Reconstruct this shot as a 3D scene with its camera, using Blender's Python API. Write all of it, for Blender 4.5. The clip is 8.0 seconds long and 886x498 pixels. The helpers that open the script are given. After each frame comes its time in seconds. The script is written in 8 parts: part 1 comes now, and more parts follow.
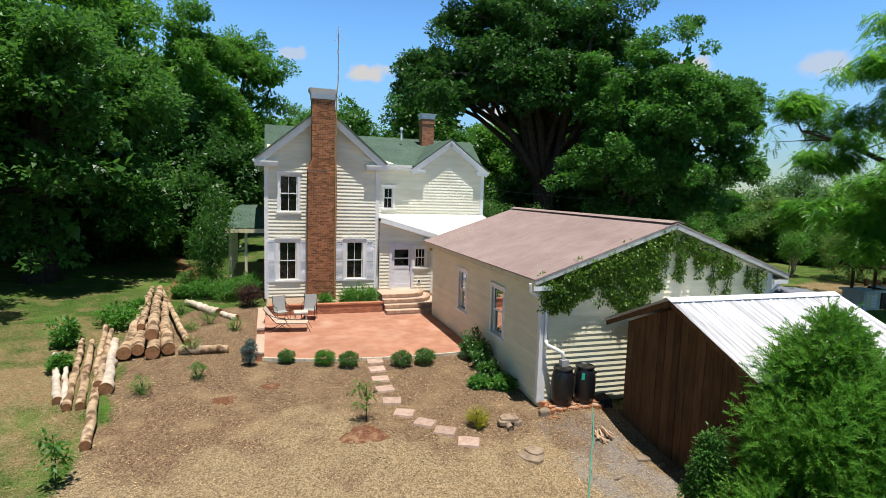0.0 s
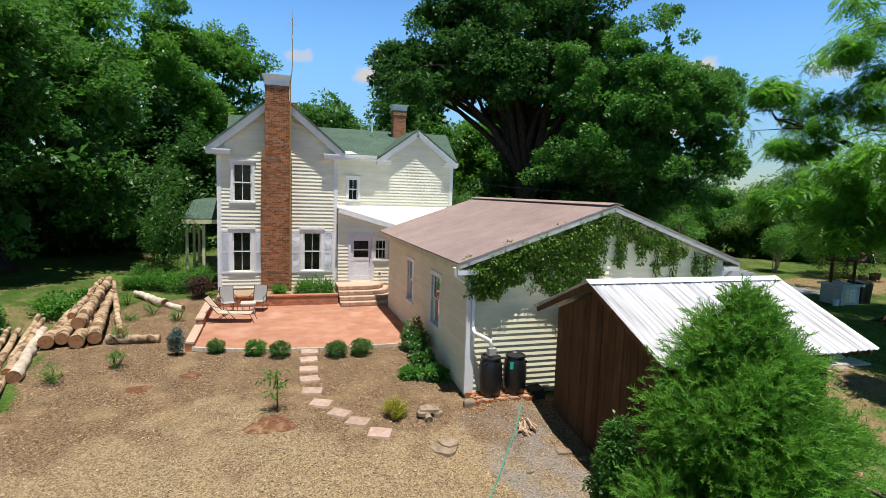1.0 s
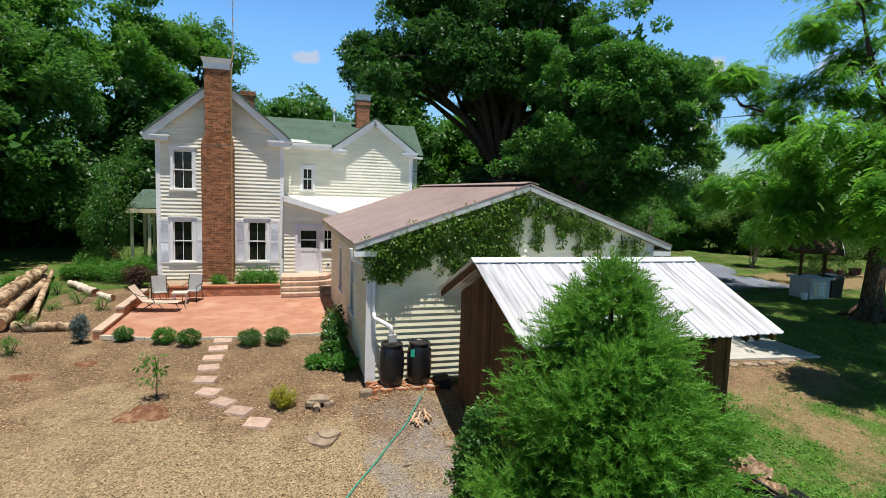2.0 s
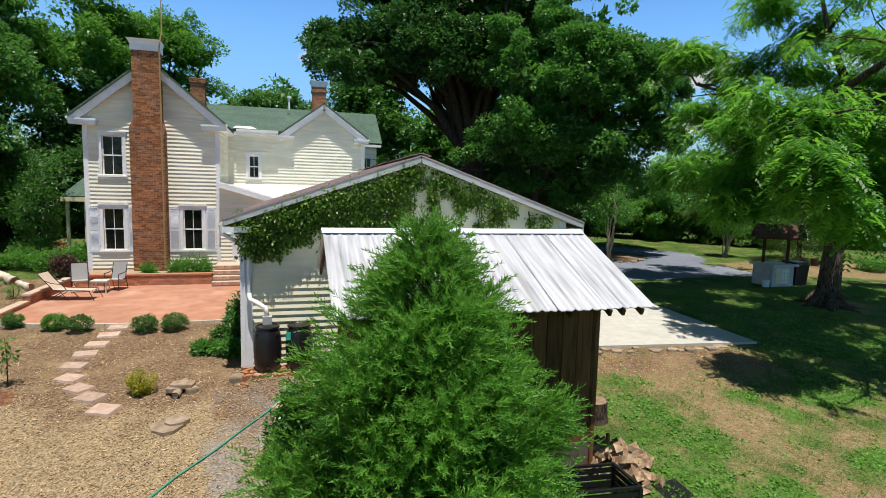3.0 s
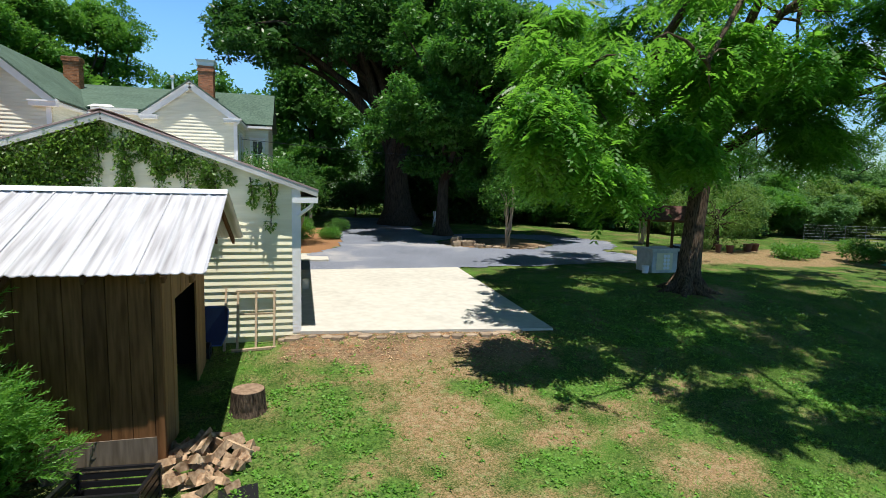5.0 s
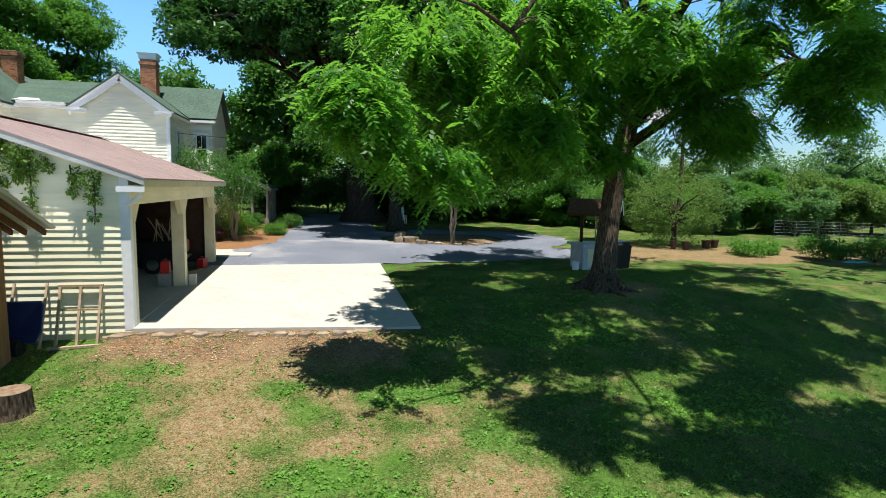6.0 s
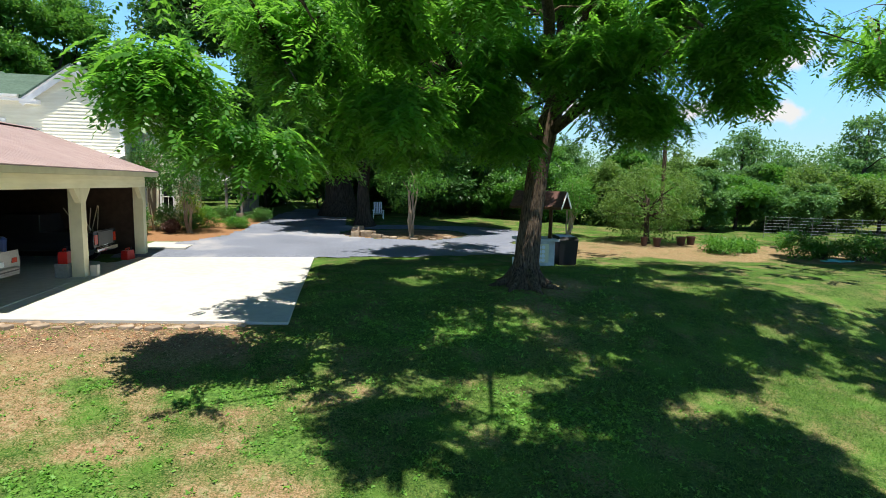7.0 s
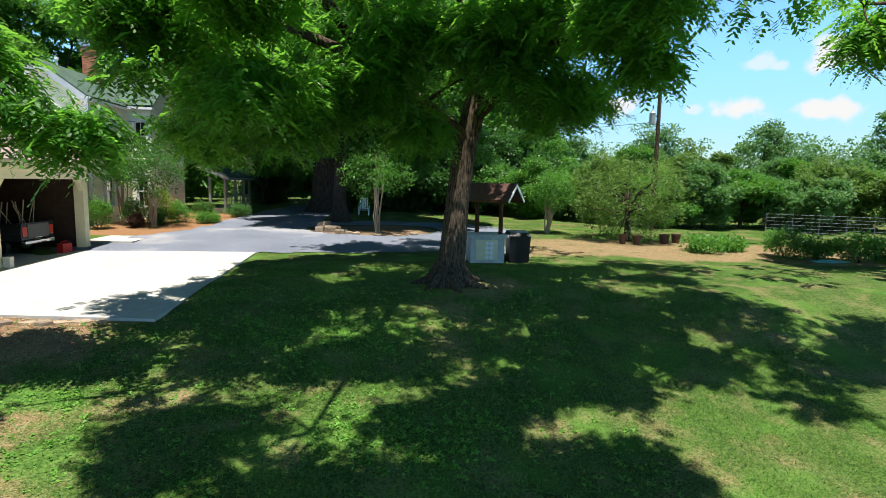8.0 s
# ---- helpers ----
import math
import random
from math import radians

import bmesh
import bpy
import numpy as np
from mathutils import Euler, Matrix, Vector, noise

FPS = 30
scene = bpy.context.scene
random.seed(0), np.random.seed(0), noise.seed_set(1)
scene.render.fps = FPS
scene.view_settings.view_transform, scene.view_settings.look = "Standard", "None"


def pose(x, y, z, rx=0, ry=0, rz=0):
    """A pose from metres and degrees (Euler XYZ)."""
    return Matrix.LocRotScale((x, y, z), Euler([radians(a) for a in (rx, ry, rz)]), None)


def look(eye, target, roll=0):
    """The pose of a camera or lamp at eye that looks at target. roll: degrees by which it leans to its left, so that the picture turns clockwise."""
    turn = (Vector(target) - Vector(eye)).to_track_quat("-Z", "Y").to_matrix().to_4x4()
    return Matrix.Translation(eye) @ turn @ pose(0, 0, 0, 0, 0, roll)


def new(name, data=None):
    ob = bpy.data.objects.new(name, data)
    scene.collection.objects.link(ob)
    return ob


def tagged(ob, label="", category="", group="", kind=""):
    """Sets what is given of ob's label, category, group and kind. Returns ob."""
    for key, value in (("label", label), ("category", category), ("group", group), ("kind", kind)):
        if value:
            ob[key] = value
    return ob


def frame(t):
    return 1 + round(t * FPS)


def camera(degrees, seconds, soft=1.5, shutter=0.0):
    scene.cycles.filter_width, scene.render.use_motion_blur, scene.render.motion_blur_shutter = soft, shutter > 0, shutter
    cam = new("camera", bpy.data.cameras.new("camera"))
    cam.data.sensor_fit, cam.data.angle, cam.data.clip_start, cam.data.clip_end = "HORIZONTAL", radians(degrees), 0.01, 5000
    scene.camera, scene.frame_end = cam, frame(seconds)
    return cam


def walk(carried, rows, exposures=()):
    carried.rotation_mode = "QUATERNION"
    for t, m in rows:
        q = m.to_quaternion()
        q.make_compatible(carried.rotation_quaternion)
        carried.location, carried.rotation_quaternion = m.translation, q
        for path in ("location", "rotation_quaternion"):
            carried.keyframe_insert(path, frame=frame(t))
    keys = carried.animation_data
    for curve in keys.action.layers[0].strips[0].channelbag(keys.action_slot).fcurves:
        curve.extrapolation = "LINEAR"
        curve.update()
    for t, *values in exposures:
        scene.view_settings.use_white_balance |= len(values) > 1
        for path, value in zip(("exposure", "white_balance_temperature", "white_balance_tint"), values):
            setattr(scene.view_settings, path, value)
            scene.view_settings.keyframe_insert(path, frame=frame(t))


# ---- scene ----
cam = camera(78.8, 8.0, soft=0.5, shutter=0.1)
PATH = [
    (0, (-7.052, -12.826, 5.552), (-6.437, -10.935, 5.34), 1.8),
    (0.5, (-5.994, -12.847, 5.302), (-5.389, -10.952, 5.094), 1.9),
    (1, (-4.769, -12.851, 5.046), (-4.175, -10.952, 4.84), 1.8),
    (1.5, (-3.453, -12.874, 4.812), (-2.869, -10.972, 4.609), 1.9),
    (3, (0.989, -12.884, 3.999), (1.536, -10.971, 3.792), 1.4),
    (3.5, (2.538, -12.92, 3.795), (3.077, -11.005, 3.584), 1.3),
    (4, (4.232, -13.001, 3.632), (4.764, -11.085, 3.417), 1.3),
    (4.5, (6.1, -13.092, 3.505), (6.62, -11.173, 3.286), 1.3),
    (6, (12.114, -13.274, 3.238), (12.563, -11.339, 3.013), 1.1),
    (6.5, (14.151, -13.229, 3.148), (14.548, -11.283, 2.916), 1.1),
    (7, (16.106, -13.101, 3.046), (16.441, -11.143, 2.811), 1.2),
    (7.5, (17.938, -12.772, 2.911), (18.212, -10.806, 2.673), 1.2),
    (8, (19.771, -12.382, 2.841), (19.972, -10.407, 2.601), 1.2),
]
walk(cam, [(t, look(eye, target, roll)) for t, eye, target, roll in PATH], exposures=((0, 0.22, 6800, 10), (3, 0.20, 6800, 10), (4.5, 0.30, 6800, 10), (6, 0.52, 6800, 10), (8, 0.76, 6800, 10)))

# ---- daylight: one high summer sun behind the camera, clear sky with a few small clouds ----
SUN_DIR = Vector((0.02, -0.222, 1.0)).normalized()
world = bpy.data.worlds.new("world")
scene.world = world
world.use_nodes = True
wn, wl = world.node_tree.nodes, world.node_tree.links
wn.clear()
sky = wn.new("ShaderNodeTexSky")
sky.sky_type = "NISHITA"
sky.sun_disc = False
sky.sun_elevation = radians(77.4)
sky.sun_rotation = math.pi
sky.air_density, sky.dust_density, sky.ozone_density = 1.2, 0.1, 3.0
coord = wn.new("ShaderNodeTexCoord")
puffs = wn.new("ShaderNodeTexNoise")
puffs.inputs["Scale"].default_value, puffs.inputs["Detail"].default_value = 26.0, 5.0
wl.new(coord.outputs["Generated"], puffs.inputs["Vector"])
CLOUDS = (  # towards, half width, half height
    (0.036, 0.974, 0.224, 0.022, 0.01),
    (0.165, 0.966, 0.199, 0.034, 0.016),
    (0.773, 0.601, 0.202, 0.03, 0.02),
    (0.385, 0.912, 0.14, 0.035, 0.022),
    (0.494, 0.86, 0.128, 0.017, 0.012),
    (0.55, 0.825, 0.129, 0.042, 0.02),
    (0.649, 0.751, 0.122, 0.055, 0.018),
    (0.646, 0.736, 0.2, 0.05, 0.025),
    (0.562, 0.804, 0.194, 0.03, 0.012),
    (0.587, 0.788, 0.187, 0.02, 0.01),
)
cover = None
for cx, cy, cz, half_w, half_h in CLOUDS:
    gap = wn.new("ShaderNodeVectorMath")
    gap.operation = "SUBTRACT"
    gap.inputs[1].default_value = (cx, cy, cz)
    wl.new(coord.outputs["Generated"], gap.inputs[0])
    fit = wn.new("ShaderNodeVectorMath")
    fit.operation = "MULTIPLY"
    fit.inputs[1].default_value = (1 / half_w, 1 / half_w, 1 / half_h)
    wl.new(gap.outputs["Vector"], fit.inputs[0])
    size = wn.new("ShaderNodeVectorMath")
    size.operation = "LENGTH"
    wl.new(fit.outputs["Vector"], size.inputs[0])
    ragged_edge = wn.new("ShaderNodeMath")
    ragged_edge.operation = "MULTIPLY_ADD"
    ragged_edge.inputs[1].default_value = -2.6
    wl.new(puffs.outputs["Fac"], ragged_edge.inputs[0])
    wl.new(size.outputs["Value"], ragged_edge.inputs[2])
    puff = wn.new("ShaderNodeMapRange")
    puff.interpolation_type = "SMOOTHSTEP"
    for key, value in (("From Min", -0.15), ("From Max", -0.85), ("To Min", 0.0), ("To Max", 0.95 if half_w > 0.031 else 0.6)):
        puff.inputs[key].default_value = value
    wl.new(ragged_edge.outputs["Value"], puff.inputs["Value"])
    if cover is None:
        cover = puff.outputs["Result"]
    else:
        both = wn.new("ShaderNodeMath")
        both.operation = "MAXIMUM"
        wl.new(cover, both.inputs[0])
        wl.new(puff.outputs["Result"], both.inputs[1])
        cover = both.outputs["Value"]
cloud_mix = wn.new("ShaderNodeMix")
cloud_mix.data_type = "RGBA"
cloud_mix.inputs["B"].default_value = (13, 13, 13, 1)
sky_light = wn.new("ShaderNodeBackground")
sky_light.inputs["Strength"].default_value = 0.043
world_out = wn.new("ShaderNodeOutputWorld")
wl.new(cover, cloud_mix.inputs["Factor"])
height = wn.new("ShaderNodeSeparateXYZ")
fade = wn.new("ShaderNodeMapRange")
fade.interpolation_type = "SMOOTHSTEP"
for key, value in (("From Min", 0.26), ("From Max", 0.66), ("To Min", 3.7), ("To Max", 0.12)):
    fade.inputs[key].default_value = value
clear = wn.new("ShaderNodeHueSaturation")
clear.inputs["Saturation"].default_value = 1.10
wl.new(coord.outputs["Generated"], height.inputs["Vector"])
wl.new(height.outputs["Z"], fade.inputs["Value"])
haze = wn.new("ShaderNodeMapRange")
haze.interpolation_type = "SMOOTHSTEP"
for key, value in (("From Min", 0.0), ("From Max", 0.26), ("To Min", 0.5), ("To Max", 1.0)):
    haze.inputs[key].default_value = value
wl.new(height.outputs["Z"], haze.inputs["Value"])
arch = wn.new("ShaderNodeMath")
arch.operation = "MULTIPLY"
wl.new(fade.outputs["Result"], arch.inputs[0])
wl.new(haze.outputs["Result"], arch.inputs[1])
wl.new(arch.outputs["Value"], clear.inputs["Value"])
cool = wn.new("ShaderNodeMix")
cool.data_type, cool.blend_type = "RGBA", "MULTIPLY"
cool.inputs["Factor"].default_value = 1.0
cool.inputs["B"].default_value = (0.74, 0.92, 1.12, 1)
wl.new(sky.outputs["Color"], cool.inputs["A"])
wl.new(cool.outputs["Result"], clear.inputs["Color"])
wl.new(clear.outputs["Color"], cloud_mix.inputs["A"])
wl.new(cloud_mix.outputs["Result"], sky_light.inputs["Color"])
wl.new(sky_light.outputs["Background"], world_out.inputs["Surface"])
sun = new("sun", bpy.data.lights.new("sun", "SUN"))
sun.data.energy, sun.data.angle, sun.data.color = 5.0, radians(0.53), (1.0, 0.98, 0.94)
sun.matrix_world = look(SUN_DIR * 60, (0, 0, 0))


# ---- materials ----
def shader(name, a, b, scale=8.0, rough=0.7, bump=0.0, depth=0.01, metal=0.0, big=0.0, big_scale=0.35, island=0.0,
           stretch_by=(1, 1, 1), third=None, third_scale=1.3, third_cut=(0.5, 0.7), spec=0.3, detail=6.0, per_object=0.0):
    """Two colours by fine noise, a third in patches, a slow change of lightness, relief from the same noise."""
    m = bpy.data.materials.new(name)
    m.use_nodes = True
    n, l = m.node_tree.nodes, m.node_tree.links
    bsdf = n["Principled BSDF"]
    geo = n.new("ShaderNodeNewGeometry")
    mp = n.new("ShaderNodeMapping")
    mp.inputs["Scale"].default_value = stretch_by
    l.new(geo.outputs["Position"], mp.inputs["Vector"])
    fine = n.new("ShaderNodeTexNoise")
    fine.inputs["Scale"].default_value, fine.inputs["Detail"].default_value = scale, detail
    l.new(mp.outputs["Vector"], fine.inputs["Vector"])
    ramp = n.new("ShaderNodeMapRange")
    ramp.inputs["From Min"].default_value, ramp.inputs["From Max"].default_value = 0.32, 0.68
    l.new(fine.outputs["Fac"], ramp.inputs["Value"])
    mix = n.new("ShaderNodeMix")
    mix.data_type = "RGBA"
    mix.inputs["A"].default_value, mix.inputs["B"].default_value = (*a, 1), (*b, 1)
    l.new(ramp.outputs["Result"], mix.inputs["Factor"])
    colour = mix.outputs["Result"]
    if third:
        patch = n.new("ShaderNodeTexNoise")
        patch.inputs["Scale"].default_value, patch.inputs["Detail"].default_value = third_scale, 5.0
        l.new(mp.outputs["Vector"], patch.inputs["Vector"])
        edge = n.new("ShaderNodeMapRange")
        edge.inputs["From Min"].default_value, edge.inputs["From Max"].default_value = third_cut
        l.new(patch.outputs["Fac"], edge.inputs["Value"])
        mix3 = n.new("ShaderNodeMix")
        mix3.data_type = "RGBA"
        mix3.inputs["B"].default_value = (*third, 1)
        l.new(edge.outputs["Result"], mix3.inputs["Factor"])
        l.new(colour, mix3.inputs["A"])
        colour = mix3.outputs["Result"]
    hue = n.new("ShaderNodeHueSaturation")
    value = None
    if big:
        slow = n.new("ShaderNodeTexNoise")
        slow.inputs["Scale"].default_value, slow.inputs["Detail"].default_value = big_scale, 3.0
        l.new(geo.outputs["Position"], slow.inputs["Vector"])
        wide = n.new("ShaderNodeMapRange")
        wide.inputs["From Min"].default_value, wide.inputs["From Max"].default_value = 0.3, 0.7
        wide.inputs["To Min"].default_value, wide.inputs["To Max"].default_value = 1 - big, 1 + big
        l.new(slow.outputs["Fac"], wide.inputs["Value"])
        value = wide.outputs["Result"]
    for amount, source, socket in ((island, "ShaderNodeNewGeometry", "Random Per Island"), (per_object, "ShaderNodeObjectInfo", "Random")):
        if amount:
            src = geo if source == "ShaderNodeNewGeometry" else n.new(source)
            span = n.new("ShaderNodeMapRange")
            span.inputs["To Min"].default_value, span.inputs["To Max"].default_value = 1 - amount, 1 + amount
            l.new(src.outputs[socket], span.inputs["Value"])
            if value:
                times = n.new("ShaderNodeMath")
                times.operation = "MULTIPLY"
                l.new(value, times.inputs[0])
                l.new(span.outputs["Result"], times.inputs[1])
                value = times.outputs["Value"]
            else:
                value = span.outputs["Result"]
    if value:
        l.new(value, hue.inputs["Value"])
    l.new(colour, hue.inputs["Color"])
    l.new(hue.outputs["Color"], bsdf.inputs["Base Color"])
    bsdf.inputs["Roughness"].default_value, bsdf.inputs["Metallic"].default_value = rough, metal
    bsdf.inputs["Specular IOR Level"].default_value = spec
    if bump:
        relief = n.new("ShaderNodeBump")
        relief.inputs["Strength"].default_value, relief.inputs["Distance"].default_value = bump, depth
        l.new(fine.outputs["Fac"], relief.inputs["Height"])
        l.new(relief.outputs["Normal"], bsdf.inputs["Normal"])
    return m


def leaf_shader(name, dark, light, through_light, gloss=0.45, glow=0.4):
    """Thin leaves: reflect one green, let a yellower one through; every leaf a little different."""
    m = bpy.data.materials.new(name)
    m.use_nodes = True
    n, l = m.node_tree.nodes, m.node_tree.links
    bsdf, out = n["Principled BSDF"], n["Material Output"]
    geo = n.new("ShaderNodeNewGeometry")
    slow = n.new("ShaderNodeTexNoise")
    slow.inputs["Scale"].default_value = 0.7
    l.new(geo.outputs["Position"], slow.inputs["Vector"])
    add = n.new("ShaderNodeMath")
    add.operation = "MULTIPLY_ADD"
    add.inputs[1].default_value = 0.6
    l.new(geo.outputs["Random Per Island"], add.inputs[0])
    half = n.new("ShaderNodeMapRange")
    half.inputs["From Min"].default_value, half.inputs["From Max"].default_value = 0.3, 0.7
    half.inputs["To Min"].default_value, half.inputs["To Max"].default_value = 0.0, 0.5
    l.new(slow.outputs["Fac"], half.inputs["Value"])
    l.new(half.outputs["Result"], add.inputs[2])
    mix = n.new("ShaderNodeMix")
    mix.data_type = "RGBA"
    mix.inputs["A"].default_value, mix.inputs["B"].default_value = (*dark, 1), (*light, 1)
    l.new(add.outputs["Value"], mix.inputs["Factor"])
    l.new(mix.outputs["Result"], bsdf.inputs["Base Color"])
    bsdf.inputs["Roughness"].default_value = gloss
    bsdf.inputs["Specular IOR Level"].default_value = 0.35
    trans = n.new("ShaderNodeBsdfTranslucent")
    trans.inputs["Color"].default_value = (*through_light, 1)
    both = n.new("ShaderNodeMixShader")
    both.inputs["Fac"].default_value = glow
    l.new(bsdf.outputs["BSDF"], both.inputs[1])
    l.new(trans.outputs["BSDF"], both.inputs[2])
    l.new(both.outputs["Shader"], out.inputs["Surface"])
    return m


def plain(name, c, rough=0.5, metal=0.0, spec=0.4):
    return shader(name, tuple(v * 0.9 for v in c), tuple(min(1, v * 1.08) for v in c), 14, rough, 0.05, 0.002, metal, big=0.05, big_scale=1.5, spec=spec)


SIDING = shader("cream_siding_paint", (0.78, 0.745, 0.60), (0.86, 0.83, 0.70), 3.5, 0.55, 0.06, 0.002, big=0.06, big_scale=0.6, per_object=0.05, stretch_by=(0.4, 0.4, 3))
GARAGE_SIDING = shader("cream_garage_siding_paint", (0.78, 0.73, 0.52), (0.86, 0.81, 0.61), 3.5, 0.55, 0.06, 0.002, big=0.06, big_scale=0.6, per_object=0.05, stretch_by=(0.4, 0.4, 3))
CREAM = shader("cream_wall_paint", (0.70, 0.62, 0.40), (0.78, 0.70, 0.47), 3.0, 0.6, 0.08, 0.003, big=0.07, big_scale=0.7)
WHITE = shader("white_trim_paint", (0.80, 0.80, 0.81), (0.87, 0.87, 0.88), 5, 0.45, 0.05, 0.002, big=0.05, big_scale=0.8)
SHUTTER_BLUE = shader("pale_blue_paint", (0.70, 0.72, 0.78), (0.78, 0.80, 0.85), 6, 0.5, 0.05, 0.002, big=0.05)
DOOR_LILAC = shader("pale_lilac_paint", (0.68, 0.67, 0.74), (0.74, 0.73, 0.79), 6, 0.45, 0.03, 0.002)
SHINGLE = shader("green_shingles", (0.055, 0.095, 0.072), (0.11, 0.165, 0.13), 9, 0.9, 0.5, 0.02, big=0.14, big_scale=0.8, stretch_by=(1, 1, 2.2), spec=0.15)
RED_ROOF = shader("faded_red_metal", (0.335, 0.24, 0.225), (0.395, 0.30, 0.28), 2.2, 0.5, 0.04, 0.003, big=0.10, big_scale=0.5, spec=0.4)
TIN = shader("weathered_galvanised_tin", (0.52, 0.53, 0.57), (0.68, 0.69, 0.73), 3.0, 0.45, 0.05, 0.003, metal=0.25, big=0.08, big_scale=0.8, third=(0.27, 0.265, 0.285), third_scale=1.5, third_cut=(0.47, 0.76), stretch_by=(9.0, 0.5, 0.5))
WHITE_TIN = shader("white_metal_roofing", (0.70, 0.69, 0.66), (0.82, 0.81, 0.79), 2.5, 0.4, 0.03, 0.002, metal=0.1, big=0.06)
FLASHING = shader("bright_chimney_flashing", (0.74, 0.78, 0.84), (0.84, 0.87, 0.92), 4, 0.35, 0.05, 0.003)
BRICK = shader("old_red_brick", (0.22, 0.085, 0.042), (0.40, 0.185, 0.092), 16, 0.85, 0.4, 0.006, island=0.45, big=0.12, big_scale=0.7, spec=0.15)
BRICK_NEW = shader("orange_red_brick", (0.38, 0.15, 0.085), (0.50, 0.23, 0.13), 16, 0.85, 0.3, 0.004, island=0.28, big=0.08, spec=0.15)
MORTAR = shader("grey_mortar", (0.34, 0.27, 0.21), (0.44, 0.37, 0.30), 30, 0.95, 0.3, 0.004)
PATIO = shader("terracotta_patio_concrete", (0.39, 0.18, 0.112), (0.48, 0.245, 0.165), 2.2, 0.75, 0.12, 0.004, big=0.10, big_scale=0.45, third=(0.52, 0.315, 0.23), third_scale=0.9, third_cut=(0.5, 0.75), spec=0.25)
PATIO_EDGE = shader("pale_stone_edging", (0.52, 0.46, 0.36), (0.64, 0.58, 0.48), 10, 0.8, 0.2, 0.004, per_object=0.12)
CONCRETE = shader("pale_concrete", (0.45, 0.43, 0.38), (0.53, 0.51, 0.455), 4, 0.85, 0.15, 0.003, big=0.08, big_scale=0.5, third=(0.41, 0.385, 0.335), third_scale=0.5, third_cut=(0.56, 0.85), spec=0.2)
GRAVEL = shader("blue_grey_gravel", (0.10, 0.115, 0.15), (0.25, 0.27, 0.32), 26, 0.95, 0.9, 0.03, big=0.14, big_scale=0.35, third=(0.38, 0.36, 0.34), third_scale=0.35, third_cut=(0.56, 0.8), spec=0.15)
SHED_WOOD = shader("dark_weathered_boards", (0.070, 0.031, 0.013), (0.125, 0.060, 0.026), 6, 0.8, 0.3, 0.006, per_object=0.25, big=0.15, big_scale=1.2, stretch_by=(3, 3, 0.25), spec=0.2)
SHED_FRONT = shader("grey_brown_weathered_boards", (0.085, 0.038, 0.014), (0.175, 0.082, 0.034), 6, 0.85, 0.3, 0.006, per_object=0.25, big=0.15, big_scale=1.2, stretch_by=(3, 3, 0.25), spec=0.15)
SHED_WARM = shader("orange_brown_boards", (0.24, 0.12, 0.05), (0.36, 0.19, 0.08), 6, 0.8, 0.3, 0.006, per_object=0.2, stretch_by=(3, 3, 0.25), spec=0.2)
BARK = shader("ridged_grey_brown_bark", (0.022, 0.016, 0.012), (0.165, 0.118, 0.082), 14, 0.95, 1.0, 0.06, big=0.2, big_scale=0.8, stretch_by=(1.6, 1.6, 0.35), spec=0.1)
BARK_DARK = shader("dark_bark", (0.03, 0.024, 0.018), (0.085, 0.065, 0.05), 8, 0.95, 0.8, 0.04, stretch_by=(1.6, 1.6, 0.35), spec=0.1)
LOG = shader("peeled_log_wood", (0.36, 0.24, 0.14), (0.60, 0.46, 0.32), 5, 0.8, 0.3, 0.01, big=0.2, big_scale=1.6, third=(0.17, 0.105, 0.062), third_scale=3.4, third_cut=(0.47, 0.60), spec=0.15)
LOG_PALE = shader("pale_grey_log_wood", (0.46, 0.38, 0.30), (0.68, 0.60, 0.50), 5, 0.8, 0.3, 0.01, big=0.2, big_scale=1.6, spec=0.15)
LOG_END = shader("sawn_log_end", (0.28, 0.13, 0.06), (0.42, 0.22, 0.11), 14, 0.85, 0.2, 0.004, spec=0.15)
RUBBER = plain("black_plastic", (0.012, 0.012, 0.014), 0.35)
DARK_METAL = plain("dark_bronze_metal", (0.05, 0.045, 0.04), 0.45, 0.5)
GREY_SLING = shader("grey_mesh_sling", (0.30, 0.29, 0.28), (0.40, 0.39, 0.37), 40, 0.8, 0.1, 0.002)
TAN_SLING = shader("tan_mesh_sling", (0.52, 0.40, 0.30), (0.62, 0.50, 0.40), 40, 0.8, 0.1, 0.002)
TABLE_TOP = plain("pale_table_top", (0.62, 0.58, 0.50), 0.4)
STONE = shader("pinkish_flagstone", (0.40, 0.27, 0.21), (0.54, 0.40, 0.33), 7, 0.9, 0.3, 0.006, per_object=0.18, spec=0.15)
STONE_GREY = shader("tan_field_stone", (0.23, 0.17, 0.12), (0.38, 0.295, 0.215), 6, 0.9, 0.4, 0.01, per_object=0.2, spec=0.15)
# near-black colour that stands in for the shade of unlit insides
DARKNESS = plain("near_black_shade", (0.02, 0.018, 0.016), 0.9)
PVC = plain("white_plastic_pipe", (0.78, 0.78, 0.76), 0.35)
LEAF_WALNUT = leaf_shader("yellow_green_leaf", (0.018, 0.082, 0.012), (0.090, 0.265, 0.036), (0.23, 0.56, 0.055), 0.42, 0.48)
LEAF_OAK = leaf_shader("deep_green_leaf", (0.014, 0.060, 0.015), (0.080, 0.22, 0.042), (0.15, 0.40, 0.055), 0.42, 0.32)
LEAF_DARK = leaf_shader("dark_oak_leaf", (0.009, 0.042, 0.011), (0.050, 0.150, 0.030), (0.09, 0.27, 0.04), 0.42, 0.28)
